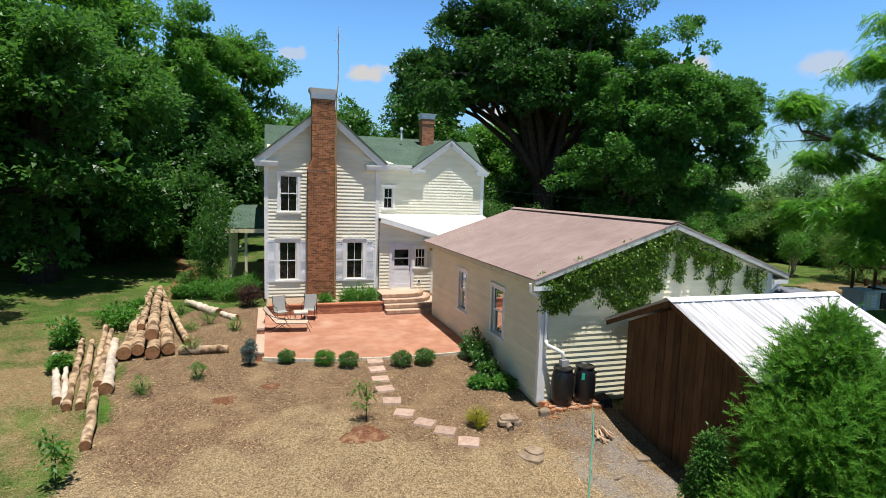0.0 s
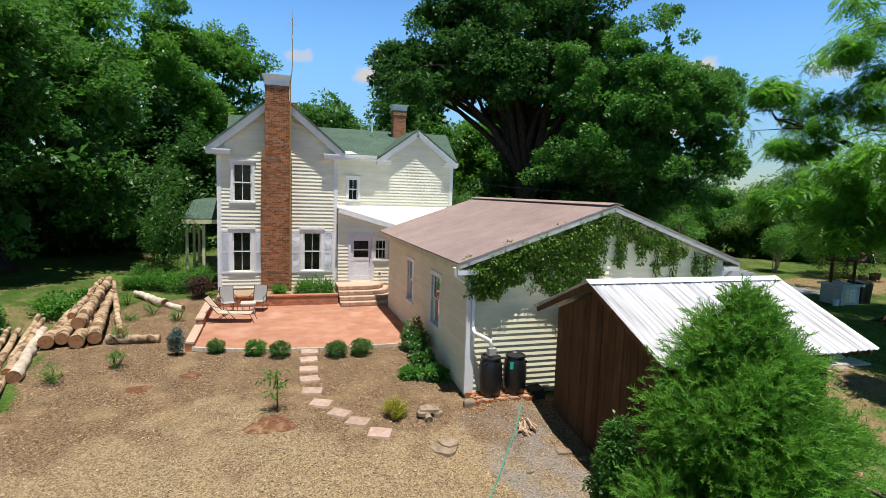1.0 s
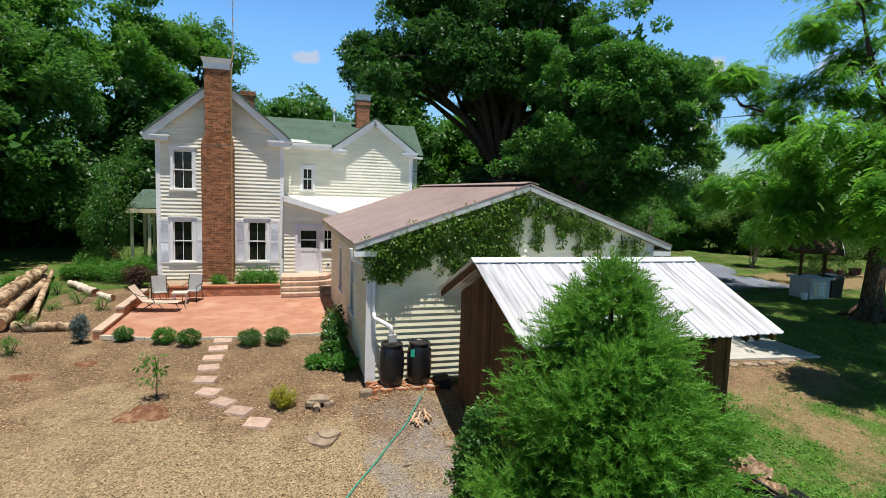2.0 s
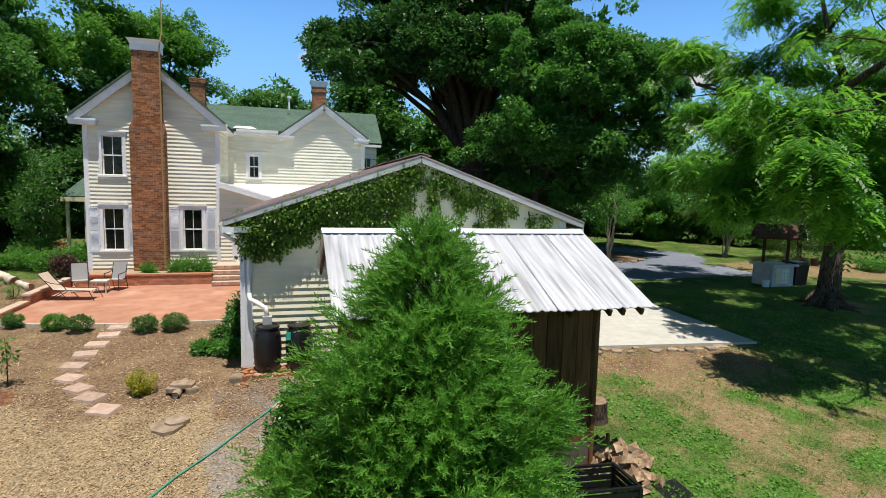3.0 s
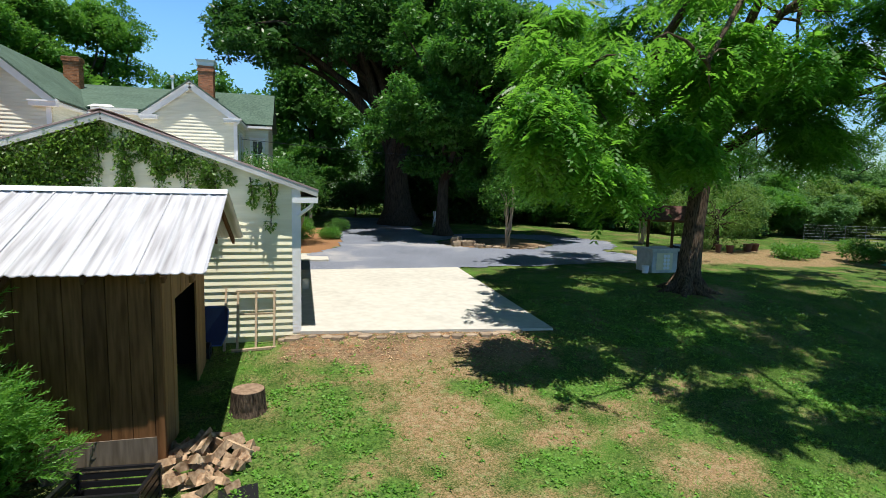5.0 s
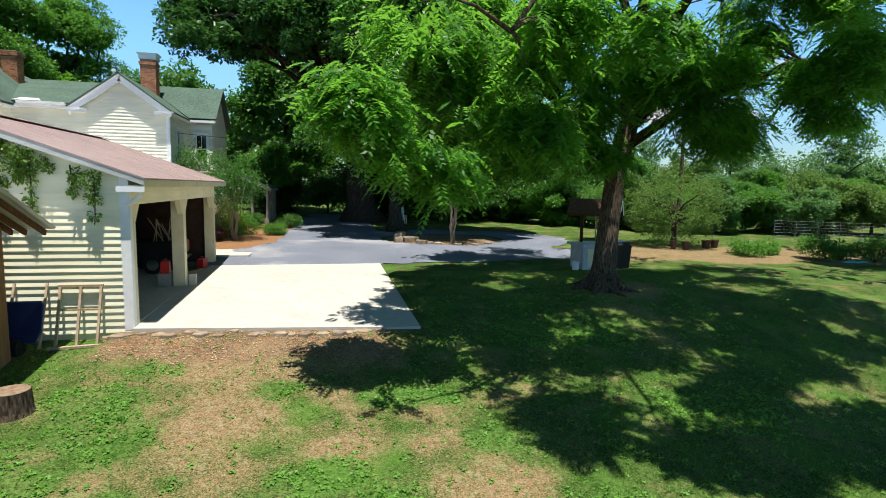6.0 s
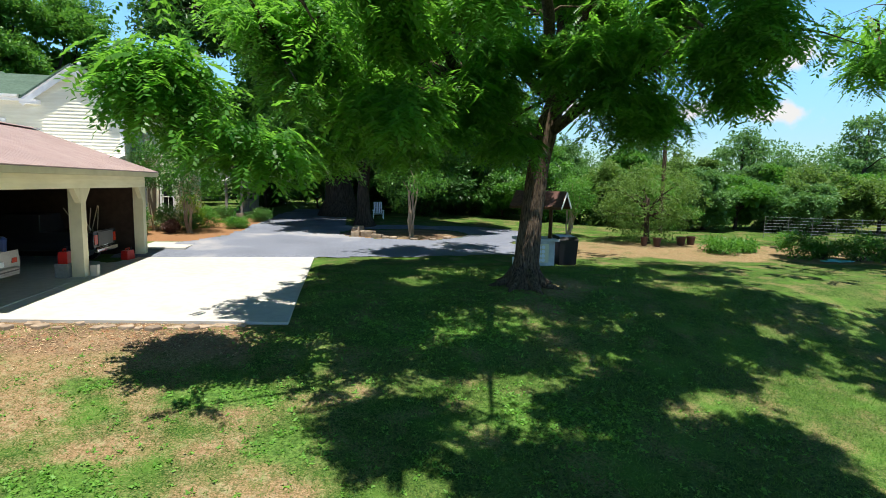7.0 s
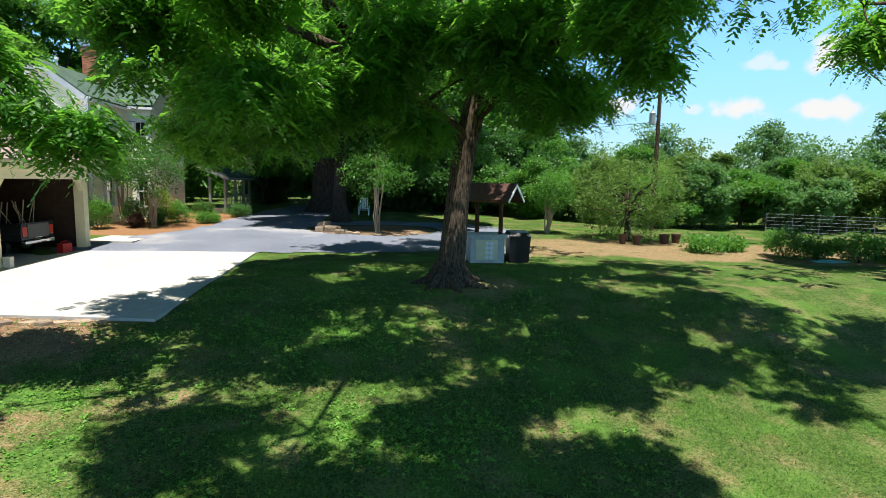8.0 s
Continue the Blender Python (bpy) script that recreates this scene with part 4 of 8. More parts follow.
part("door_frame", d, DOOR_LILAC, door)
d = Shape()
entry.block(d, 0.66, 0.80, -0.07, -0.02, 0.79, 2.84)
entry.block(d, 1.50, 1.64, -0.07, -0.02, 0.79, 2.84)
for a, b in ((0.79, 0.96), (1.72, 1.86), (2.2, 2.26), (2.66, 2.84)):
    entry.block(d, 0.80, 1.50, -0.07, -0.02, a, b)
part("door_leaf", d, DOOR_LILAC, door)
d = Shape()
entry.block(d, 0.80, 1.50, -0.06, -0.04, 0.96, 1.72)
part("door_panel", d, SHUTTER_BLUE, door)
d = Shape()
entry.block(d, 0.80, 1.50, -0.05, -0.042, 1.86, 2.66)
part("pane", d, GLASS, door)
d = Shape().tube([entry.at(1.57, 0.03, 1.62), entry.at(1.57, 0.03, 1.9)], [0.015, 0.015], 6)
part("handle", d, DARK_METAL, door)
d = Shape().lathe(0.62, 12.66, [(0.02, 2.98), (0.06, 2.92), (0.08, 2.72), (0.05, 2.62), (0.01, 2.60)], 8)
part("porch_lantern", d, plain("brass_lantern", (0.35, 0.25, 0.06), 0.3, 0.8), house)
d = Shape()
entry.block(d, 1.95, 2.15, 0.03, 0.06, 0.98, 1.18)
part("vent_cover", d, WHITE, house)
d = Shape()
entry.block(d, 2.0, 2.1, 0.06, 0.065, 1.03, 1.13)
part("vent_flap", d, DARKNESS, house)
# added near-black sheets stand in for the unlit room behind the door
part("interior_shade_sheet", Shape().box(-1.9, 13.9, 0.4, 0.6, 14.0, 3.4).box(-1.9, 12.95, 0.4, 0.6, 14.0, 0.5), DARKNESS, house)

# side porch with a green roof
po = Shape().slab([(-9.05, 15.6, 3.45), (-7.24, 15.6, 3.45), (-7.24, 17.8, 4.30), (-8.80, 17.8, 4.30)], 0.07)
po.slab([(-8.80, 17.8, 4.30), (-7.24, 17.8, 4.30), (-7.24, 24.0, 4.36), (-8.80, 24.0, 4.30)], 0.07)
po.slab([(-9.05, 15.6, 3.45), (-8.80, 17.8, 4.30), (-8.80, 24.0, 4.30), (-9.3, 24.0, 3.45)], 0.07)
porch_roof = part("porch_roof", po, SHINGLE, house)
part("porch_fascia", Shape().box(-9.06, 15.58, 3.20, -7.26, 15.63, 3.40).beam((-9.05, 15.62, 3.30), (-9.28, 24.0, 3.30), 0.05, 0.18), CREAM, porch_roof)
part("porch_ceiling", Shape().box(-8.95, 15.66, 3.24, -7.26, 23.9, 3.28), CREAM, porch_roof)
part("porch_floor", Shape().box(-9.1, 15.8, 0.35, -7.26, 24.0, 0.62), plain("grey_porch_boards", (0.30, 0.28, 0.26), 0.8), house)
for x, y in ((-8.95, 15.85), (-8.2, 15.85), (-9.0, 18.6), (-9.05, 21.0), (-9.05, 23.4)):
    part("porch_post", Shape().box(x, y, 0.62, x + 0.13, y + 0.13, 3.24), CREAM, house)
# front porch beyond the east side
pf = Shape().slab([(7.0, 25.6, 3.85), (7.0, 32.5, 3.85), (8.95, 32.5, 3.05), (8.95, 25.6, 3.05)], 0.1)
part("porch_roof", pf, SHINGLE, house)
# white porch trim greyed: the trees' shade is put into the paint colour
PORCH_PAINT = plain("shade_dimmed_porch_paint", (0.36, 0.36, 0.33), 0.6)
part("porch_fascia", Shape().box(8.91, 25.6, 2.78, 8.97, 32.5, 2.96).beam((7.0, 25.62, 3.68), (8.95, 25.62, 2.88), 0.05, 0.2), PORCH_PAINT, house)
part("porch_floor", Shape().box(7.0, 25.7, 0.3, 8.8, 32.4, 0.85), plain("porch_deck_boards", (0.32, 0.27, 0.22), 0.8), house)
# posts a step darker still, shade again in the colour
for x, y in ((8.6, 25.8), (7.6, 25.8), (8.6, 28.2), (8.6, 30.4), (8.6, 32.2)):
    part("porch_post", Shape().box(x, y, 0.85, x + 0.16, y + 0.16, 3.0), plain("shaded_porch_paint", (0.30, 0.30, 0.28), 0.6), house)
for k in range(16):
    part("baluster", Shape().box(8.66, 25.98 + k * 0.4, 0.84, 8.70, 26.02 + k * 0.4, 1.66), PORCH_PAINT, house)
part("handrail", Shape().box(8.64, 25.9, 1.65, 8.72, 32.3, 1.72), PORCH_PAINT, house)

# ---- garage ----
garage = thing("garage", "cream clapboard garage with a faded red metal roof and open bays", "garage")
GW, GL, GE = 8.0, 10.15, 3.33
GLAP = 0.155
g_front = Face(0, 0, (1, 0), (0, -1))
build_wall(g_front, garage, -0.45, [(0, GE + 0.02), (4.0, 4.74), (GW, GE + 0.02)], pitch=GLAP, first=0.3, board=GARAGE_SIDING)
g_left = Face(0, GL, (0, -1), (-1, 0))
G_WINS = ((GL - 3.35, GL - 2.45, 1.02, 2.50), (GL - 6.60, GL - 5.80, 1.10, 2.54))
build_wall(g_left, garage, -0.3, [(0, GE), (GL - 0.14, GE)], G_WINS, pitch=GLAP, first=0.2, board=GARAGE_SIDING)
for w in G_WINS:
    build_window(g_left, garage, *w, casing=0.10, panes=1)
g_back = Face(GW, GL, (-1, 0), (0, 1))
build_wall(g_back, garage, -0.2, [(0, GE), (4.0, 4.74), (GW, GE)])
tr = Shape()
g_front.block(tr, -0.035, 0.17, 0.0, 0.045, -0.15, GE)
g_front.block(tr, GW - 0.17, GW + 0.03, 0.0, 0.045, -0.1, GE)
g_left.block(tr, GL - 0.12, GL + 0.002, 0.0, 0.045, -0.15, GE)
parts("corner_board", tr, WHITE, garage)
# open side: posts, header and cut corners
bay = Face(GW, 0.0, (0, 1), (1, 0))
op = Shape()
bay.block(op, 0.14, GL, -0.16, 0.0, 2.72, GE)
part("header_beam", op, CREAM, garage)
for k in range(3):
    lap = Shape()
    p, z0 = bay.at, 2.735 + k * 0.132
    lap.add([p(0.15, 0.0, z0), p(GL, 0.0, z0), p(GL, 0.022, z0), p(0.15, 0.022, z0), p(0.15, 0.0, z0 + 0.131), p(GL, 0.0, z0 + 0.131), p(GL, 0.006, z0 + 0.131), p(0.15, 0.006, z0 + 0.131)],
            [(0, 1, 2, 3), (7, 6, 5, 4), (0, 4, 5, 1), (1, 5, 6, 2), (2, 6, 7, 3), (3, 7, 4, 0)])
    part("siding_board", lap, GARAGE_SIDING, garage)
for a, b in ((0.14, 0.38), (4.90, 5.22), (9.84, GL)):
    p = Shape()
    bay.block(p, a, b, -0.34, 0.012, -0.15, 2.72)
    part("post", p, CREAM, garage)
for u, s in ((0.38, 1), (4.90, -1), (5.22, 1), (9.84, -1)):
    k = Shape()
    p = bay.at
    k.add([p(u, -0.15, 2.72), p(u + s * 0.36, -0.15, 2.72), p(u, -0.15, 2.28), p(u, 0.004, 2.72), p(u + s * 0.36, 0.004, 2.72), p(u, 0.004, 2.28)],
          [(0, 1, 2), (5, 4, 3), (0, 3, 4, 1), (1, 4, 5, 2), (2, 5, 3, 0)])
    part("corner_brace", k, CREAM, garage)
tr = Shape()
bay.block(tr, 0.0, 0.14, 0.0, 0.03, -0.1, GE)
parts("corner_board", tr, WHITE, garage)
# roof: two sheets of ribbed metal
zr, ze = 4.88, 3.33
rs = Shape()
for x in (-0.42, 8.44):
    rs.slab([(4.01, -0.30, zr), (x, -0.30, ze), (x, GL + 0.3, ze), (4.01, GL + 0.3, zr)], 0.035)
g_roof = part("roof", rs, RED_ROOF, garage, "faded red ribbed metal roof")
for k in range(47):
    y = -0.27 + k * 0.23
    for sgn, x in ((-1, -0.42), (1, 8.44)):
        part("rib", Shape().beam((4.01, y, zr - 0.002), (x, y, ze - 0.002), 0.03, 0.009), RED_ROOF, g_roof)
part("ridge_cap", Shape().slab([(4.01, -0.31, zr + 0.05), (3.78, -0.31, zr - 0.01), (3.78, GL + 0.31, zr - 0.01), (4.01, GL + 0.31, zr + 0.05)], 0.015)
     .slab([(4.01, -0.31, zr + 0.05), (4.24, -0.31, zr - 0.01), (4.24, GL + 0.31, zr - 0.01), (4.01, GL + 0.31, zr + 0.05)], 0.015), RED_ROOF, g_roof)
rk = Shape()
for x in (-0.40, 8.42):
    rk.beam((4.01, -0.27, zr - 0.115), (x, -0.27, ze - 0.095), 0.04, 0.13)
    rk.beam((4.01, GL + 0.27, zr - 0.14), (x, GL + 0.27, ze - 0.12), 0.04, 0.17)
    rk.slab([(4.01, -0.25, zr - 0.14), (x, -0.25, ze - 0.15), (x, -0.005, ze - 0.15), (4.01, -0.005, zr - 0.14)], 0.02)
parts("rake_board", rk, shader("weathered_grey_white_paint", (0.42, 0.42, 0.41), (0.56, 0.55, 0.53), 4, 0.6, 0.1, 0.003, big=0.1, big_scale=0.9, stretch_by=(0.5, 3, 3)), g_roof)
sf = Shape()
for xa, xb in ((-0.40, -0.035), (8.03, 8.42)):
    sf.box(xa, -0.24, 3.13, xb, GL + 0.24, 3.16)
sf.box(-0.42, -0.27, 3.13, -0.39, GL + 0.25, 3.29).box(8.40, -0.27, 3.13, 8.43, GL + 0.25, 3.29)
parts("soffit", sf, CREAM, garage)
gt = Shape()
gt.box(-0.42, -0.285, 3.02, 0.12, -0.245, 3.14)
gt.box(7.85, -0.285, 3.02, 8.42, -0.245, 3.14)
parts("gutter", gt, WHITE, garage, "white eaves gutter")
part("downspout", Shape().tube([(-0.48, -0.16, 3.2), (-0.45, -0.14, 3.0), (-0.08, -0.08, 2.75), (0.10, -0.09, 2.6), (0.10, -0.09, 1.55)], [0.045] * 5, 8)
     .box(-0.09, -0.10, -0.12, 0.01, -0.045, 2.9), WHITE, garage)
part("downspout", Shape().tube([(8.30, -0.1, 3.14), (8.28, -0.1, 2.95), (7.98, -0.08, 2.72)], [0.045] * 3, 8), WHITE, garage)
part("floor_lining", Shape().box(0.14, 0.14, -0.25, GW, GL - 0.14, 0.0), CONCRETE, garage)
# sheets inside the bays, their unlit shade put into a near-black brown
parts("inner_shade_lining", Shape().box(0.15, 0.15, 0.0, 0.19, GL - 0.15, 3.2).box(0.15, 0.15, 3.2, GW - 0.2, GL - 0.15, 3.25).box(0.2, 0.15, 0.0, 7.8, 0.19, 3.2).box(0.2, GL - 0.19, 0.0, 7.8, GL - 0.15, 3.2),
     shader("shade_darkened_brown", (0.035, 0.020, 0.014), (0.06, 0.035, 0.024), 4, 0.85, big=0.2), garage)

# ---- concrete apron ----
ap = Shape()
NA = 12
for i in range(NA):
    for j in range(NA):
        xa, xb = 8.0 + (14.62 - 8.0) * i / NA, 8.0 + (14.62 - 8.0) * (i + 1) / NA
        ya, yb = -0.12 + 9.3 * j / NA, -0.12 + 9.3 * (j + 1) / NA
        ap.add([(xa, ya, apron_z(xa, ya)), (xb, ya, apron_z(xb, ya)), (xb, yb, apron_z(xb, yb)), (xa, yb, apron_z(xa, yb))], [(0, 1, 2, 3)])
for i in range(NA):
    xa, xb = 8.0 + 6.62 * i / NA, 8.0 + 6.62 * (i + 1) / NA
    ap.add([(xa, -0.12, apron_z(xa, -0.12) - 0.5), (xb, -0.12, apron_z(xb, -0.12) - 0.5), (xb, -0.12, apron_z(xb, -0.12)), (xa, -0.12, apron_z(xa, -0.12))], [(0, 1, 2, 3)])
    ya, yb = -0.12 + 9.3 * i / NA, -0.12 + 9.3 * (i + 1) / NA
    ap.add([(14.62, ya, apron_z(14.62, ya) - 0.5), (14.62, yb, apron_z(14.62, yb) - 0.5), (14.62, yb, apron_z(14.62, yb)), (14.62, ya, apron_z(14.62, ya))], [(0, 1, 2, 3)])
tagged(part("pavement_apron", ap, CONCRETE), "pale concrete parking apron before the open garage", "pavement", kind="structure")

# ---- gravel drive ----
def drive_mask(x, y):
    near = np.interp(x, (7, 14.6, 17, 24, 40), (9.1, 9.1, 9.3, 9.6, 9.6))
    far_side = np.interp(x, (7, 10, 11.6, 15.0, 16.2, 20.8, 23, 25.0, 25.6), (11.2, 15.2, 40, 40, 13.6, 13.2, 13.6, 12.0, 9.4))
    loop = (np.hypot((x - 20.0) / 6.4, (y - 16.6) / 4.6) < 1) & (np.hypot((x - 19.0) / 3.5, (y - 16.4) / 2.5) > 1)
    return (y > near) & ((y < far_side) & (np.hypot((x - 19.0) / 3.5, (y - 16.4) / 2.5) > 1) | loop)
dx, dy = np.arange(7.0, 34.0, 0.25), np.arange(8.6, 36.0, 0.25)
dg = Shape()
for x in dx:
    for y in dy:
        if drive_mask(x + 0.125, y + 0.125):
            q = [(x, y), (x + 0.25, y), (x + 0.25, y + 0.25), (x, y + 0.25)]
            dg.add([(a + 0.05 * math.sin(b * 7), b + 0.05 * math.sin(a * 6), gz(a, b) + 0.03) for a, b in q], [(0, 1, 2, 3)])
tagged(part("road_gravel", dg, GRAVEL), "blue-grey gravel drive curving past a planted island", "road", kind="structure")

# ---- shed ----
shed = thing("shed", "dark board shed with a weathered tin roof standing on blocks", "shed")
SX0, SX1, SY0, SY1, SZ = 2.0, 6.05, -4.88, -1.05, -0.78
def boards_on(face, length, z0, top, width, material, holes=(), name="board"):
    u, k = 0.0, 0
    rnd = random.Random(7)
    at_u, _ = roofline(top)
    while u < length - 0.01:
        b = min(u + width * rnd.uniform(0.85, 1.1), length)
        e = rnd.uniform(0, 0.012)
        low = z0 + rnd.uniform(-0.03, 0.03)
        for a_, b_, c_, d_ in holes:
            if a_ <= (u + b) / 2 <= b_:
                low = d_
        s = Shape()
        p = face.at
        g = 0.006
        s.hexa([p(u + g, -0.03, low), p(b - g, -0.03, low), p(b - g, e, low), p(u + g, e, low), p(u + g, -0.03, at_u(u + g)), p(b - g, -0.03, at_u(b - g)), p(b - g, e, at_u(b - g)), p(u + g, e, at_u(u + g))])
        part(name, s, material, shed)
        u = b
zf = 3.22 - 0.43 * (SY1 - SY0) / 2 - 0.1
half_s = (SY1 - SY0) / 2
boards_on(Face(SX0, SY1, (0, -1), (-1, 0)), SY1 - SY0, SZ + 0.15, [(0, zf), (half_s, 3.1), (2 * half_s, zf)], 0.26, SHED_WOOD)
boards_on(Face(SX0, SY0, (1, 0), (0, -1)), SX1 - SX0, SZ, [(0, zf), (SX1 - SX0, zf)], 0.28, SHED_FRONT)
boards_on(Face(SX1, SY0, (0, 1), (1, 0)), SY1 - SY0, SZ + 0.1, [(0, zf), (half_s, 3.1), (2 * half_s, zf)], 0.24, SHED_WARM, holes=((1.2, 2.9, 0, 1.55),))
boards_on(Face(SX1, SY1, (-1, 0), (0, 1)), SX1 - SX0, SZ + 0.2, [(0, zf), (SX1 - SX0, zf)], 0.26, SHED_WOOD)
# added near-black sheets stand in for the dark inside of the shed
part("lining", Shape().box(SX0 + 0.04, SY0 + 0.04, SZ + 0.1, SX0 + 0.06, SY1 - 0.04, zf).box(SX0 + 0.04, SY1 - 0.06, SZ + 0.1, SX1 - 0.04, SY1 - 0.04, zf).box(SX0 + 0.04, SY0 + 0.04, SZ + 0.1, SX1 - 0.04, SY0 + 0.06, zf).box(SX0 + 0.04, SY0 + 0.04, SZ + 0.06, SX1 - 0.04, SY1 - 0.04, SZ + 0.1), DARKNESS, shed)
part("corner_post", Shape().box(SX1 - 0.02, SY0 - 0.02, SZ - 0.1, SX1 + 0.06, SY0 + 0.08, zf), SHED_FRONT, shed)
RX0, RX1, RIDGE, EF, EB = 1.56, 6.77, -2.92, -5.40, -0.55
ZR, ZEF, ZEB = 3.27, 2.20, 2.24
def tin_sheet(x0, x1, ya, za, yb, zb):
    """A roofing sheet with raised ribs, from ridge (ya, za) down to eave (yb, zb)."""
    s = Shape()
    n = max(2, int(round((x1 - x0) / 0.05)))
    top, low = [], []
    for i in range(n + 1):
        x = x0 + (x1 - x0) * i / n
        h = 0.028 if i % 6 == 0 else (0.010 if i % 3 == 0 else 0.0)
        top.append((x, ya, za + h))
        low.append((x, yb, zb + h))
    k = len(top)
    s.add(top + low, [(i, i + 1, k + i + 1, k + i) for i in range(k - 1)])
    s.add([(x, y, z - 0.012) for x, y, z in top + low], [(k + i, k + i + 1, i + 1, i) for i in range(k - 1)])
    return s
nx = 6
for k in range(nx):
    xa, xb = RX0 + (RX1 - RX0) * k / nx, RX0 + (RX1 - RX0) * (k + 1) / nx + 0.03
    part("roof_sheet", tin_sheet(xa, xb, RIDGE, ZR + 0.003 * (k % 2), EF + 0.02 * (k % 2), ZEF + 0.003 * (k % 2)), TIN, shed)
    part("roof_sheet", tin_sheet(xa, xb, RIDGE, ZR + 0.003 * (k % 2), EB - 0.02 * (k % 2), ZEB + 0.003 * (k % 2)), TIN, shed)
rc = Shape().slab([(RX0 - 0.02, RIDGE, ZR + 0.05), (RX0 - 0.02, RIDGE - 0.17, ZR - 0.025), (RX1 + 0.02, RIDGE - 0.17, ZR - 0.025), (RX1 + 0.02, RIDGE, ZR + 0.05)], 0.01)
rc.slab([(RX0 - 0.02, RIDGE, ZR + 0.05), (RX0 - 0.02, RIDGE + 0.17, ZR - 0.025), (RX1 + 0.02, RIDGE + 0.17, ZR - 0.025), (RX1 + 0.02, RIDGE, ZR + 0.05)], 0.01)
part("ridge_cap", rc, FLASHING, shed)
for x in (RX0 + 0.1, 2.6, 3.5, 4.4, 5.3, 6.0, 6.25, 6.6):
    for ye, ze_ in ((EF + 0.04, ZEF), (EB - 0.04, ZEB)):
        part("rafter", Shape().beam((x, RIDGE, ZR - 0.09), (x, ye, ze_ - 0.08), 0.05, 0.11), SHED_FRONT if x > 6 else SHED_WOOD, shed)
for x, y in ((2.2, -4.6), (4.0, -4.65), (5.8, -4.6), (2.2, -1.3), (5.8, -1.3), (3.0, -4.65), (5.0, -4.65)):
    part("foundation_stone", Shape().box(x - 0.18, y - 0.12, gz(x, y) - 0.1, x + 0.18, y + 0.16, SZ + 0.12), STONE_GREY, shed)
part("skirt_panel", Shape().box(4.5, SY0 - 0.035, SZ - 0.06, 6.0, SY0 - 0.014, SZ + 0.52), shader("faded_plywood", (0.10, 0.075, 0.055), (0.19, 0.15, 0.115), 5, 0.85, 0.2, 0.004, stretch_by=(3, 3, 0.3)), shed, "faded plywood sheet along the foot of the shed")
part("sill_beam", Shape().box(SX0, SY0 + 0.02, SZ + 0.0, SX1, SY0 + 0.14, SZ + 0.14), SHED_FRONT, shed)

# ---- patio, brick bed, steps ----
PZ = 0.0
edge = [(-7.25, 5.25), (-6.6, 4.95), (-5.6, 4.68), (-4.5, 4.52), (-3.4, 4.42), (-2.2, 4.38), (-1.2, 4.42), (-0.05, 4.55)]
outline = edge + [(-0.05, 12.7), (-2.05, 12.7), (-2.05, 11.2), (-7.25, 11.2)]
tagged(part("pavement_patio", Shape().prism(outline, -0.4, PZ), PATIO), "terracotta-coloured concrete patio with a pale curved edge", "patio", kind="structure")
patio_ob = bpy.data.objects["pavement_patio"]
for (xa, ya), (xb, yb) in zip(edge, edge[1:]):
    n = max(1, int(math.hypot(xb - xa, yb - ya) / 0.3))
    for k in range(n):
        a, b = k / n, (k + 1) / n - 0.02
        part("edging_stone", Shape().beam((xa + (xb - xa) * a, ya + (yb - ya) * a - 0.05, PZ - 0.055), (xa + (xb - xa) * b, ya + (yb - ya) * b - 0.05, PZ - 0.055), 0.09, 0.13), PATIO_EDGE, patio_ob)
bed = thing("planter_wall", "low brick planter wall holding the bed under the house", "planter wall")
brick_stack("brick_wall", bed, -7.05, 11.0, -2.12, 11.24, -0.05, 0.40, BRICK_NEW)
part("coping", Shape().box(-7.08, 10.97, 0.40, -2.10, 11.27, 0.46), BRICK_NEW, bed)
part("soil", Shape().box(-7.15, 11.24, 0.1, -2.12, 13.0, 0.38), shader("dry_bed_mulch", (0.28, 0.19, 0.13), (0.45, 0.34, 0.24), 22, 0.95, 0.6, 0.03), bed)
brick_stack("side_wall", bed, -7.46, 7.6, -7.22, 11.24, -0.2, 0.30, BRICK_NEW)
brick_stack("side_curb", bed, -7.46, 5.2, -7.22, 7.56, -0.3, 0.10, BRICK_NEW)
for ya, yb, top in ((7.58, 11.2, 0.305), (5.2, 7.52, 0.105)):
    k = 0
    while ya + k * 0.105 < yb - 0.09:
        part("coping_brick", Shape().box(-7.48, ya + k * 0.105, top, -7.20, ya + k * 0.105 + 0.095, top + 0.055), TREAD, bed)
        k += 1
def tier_outline(rx, ry, grow=0.0):
    pts = [(-2.06, 12.76), (-2.06, 12.76 - ry - grow)]
    for k in range(0, 19):
        a = math.pi / 2 * k / 18
        c, s_ = math.cos(a), math.sin(a)
        pts.append((-1.15 + (rx + grow) * abs(s_) ** 0.75, 12.76 - (ry + grow) * abs(c) ** 0.75))
    return pts
entry_steps = thing("entry_steps", "four curved brick steps up to the back door", "steps")
tiers = ((1.30, 1.30, 0.52, 0.70), (1.62, 1.66, 0.35, 0.525), (1.94, 2.02, 0.175, 0.35), (2.26, 2.38, 0.0, 0.175))
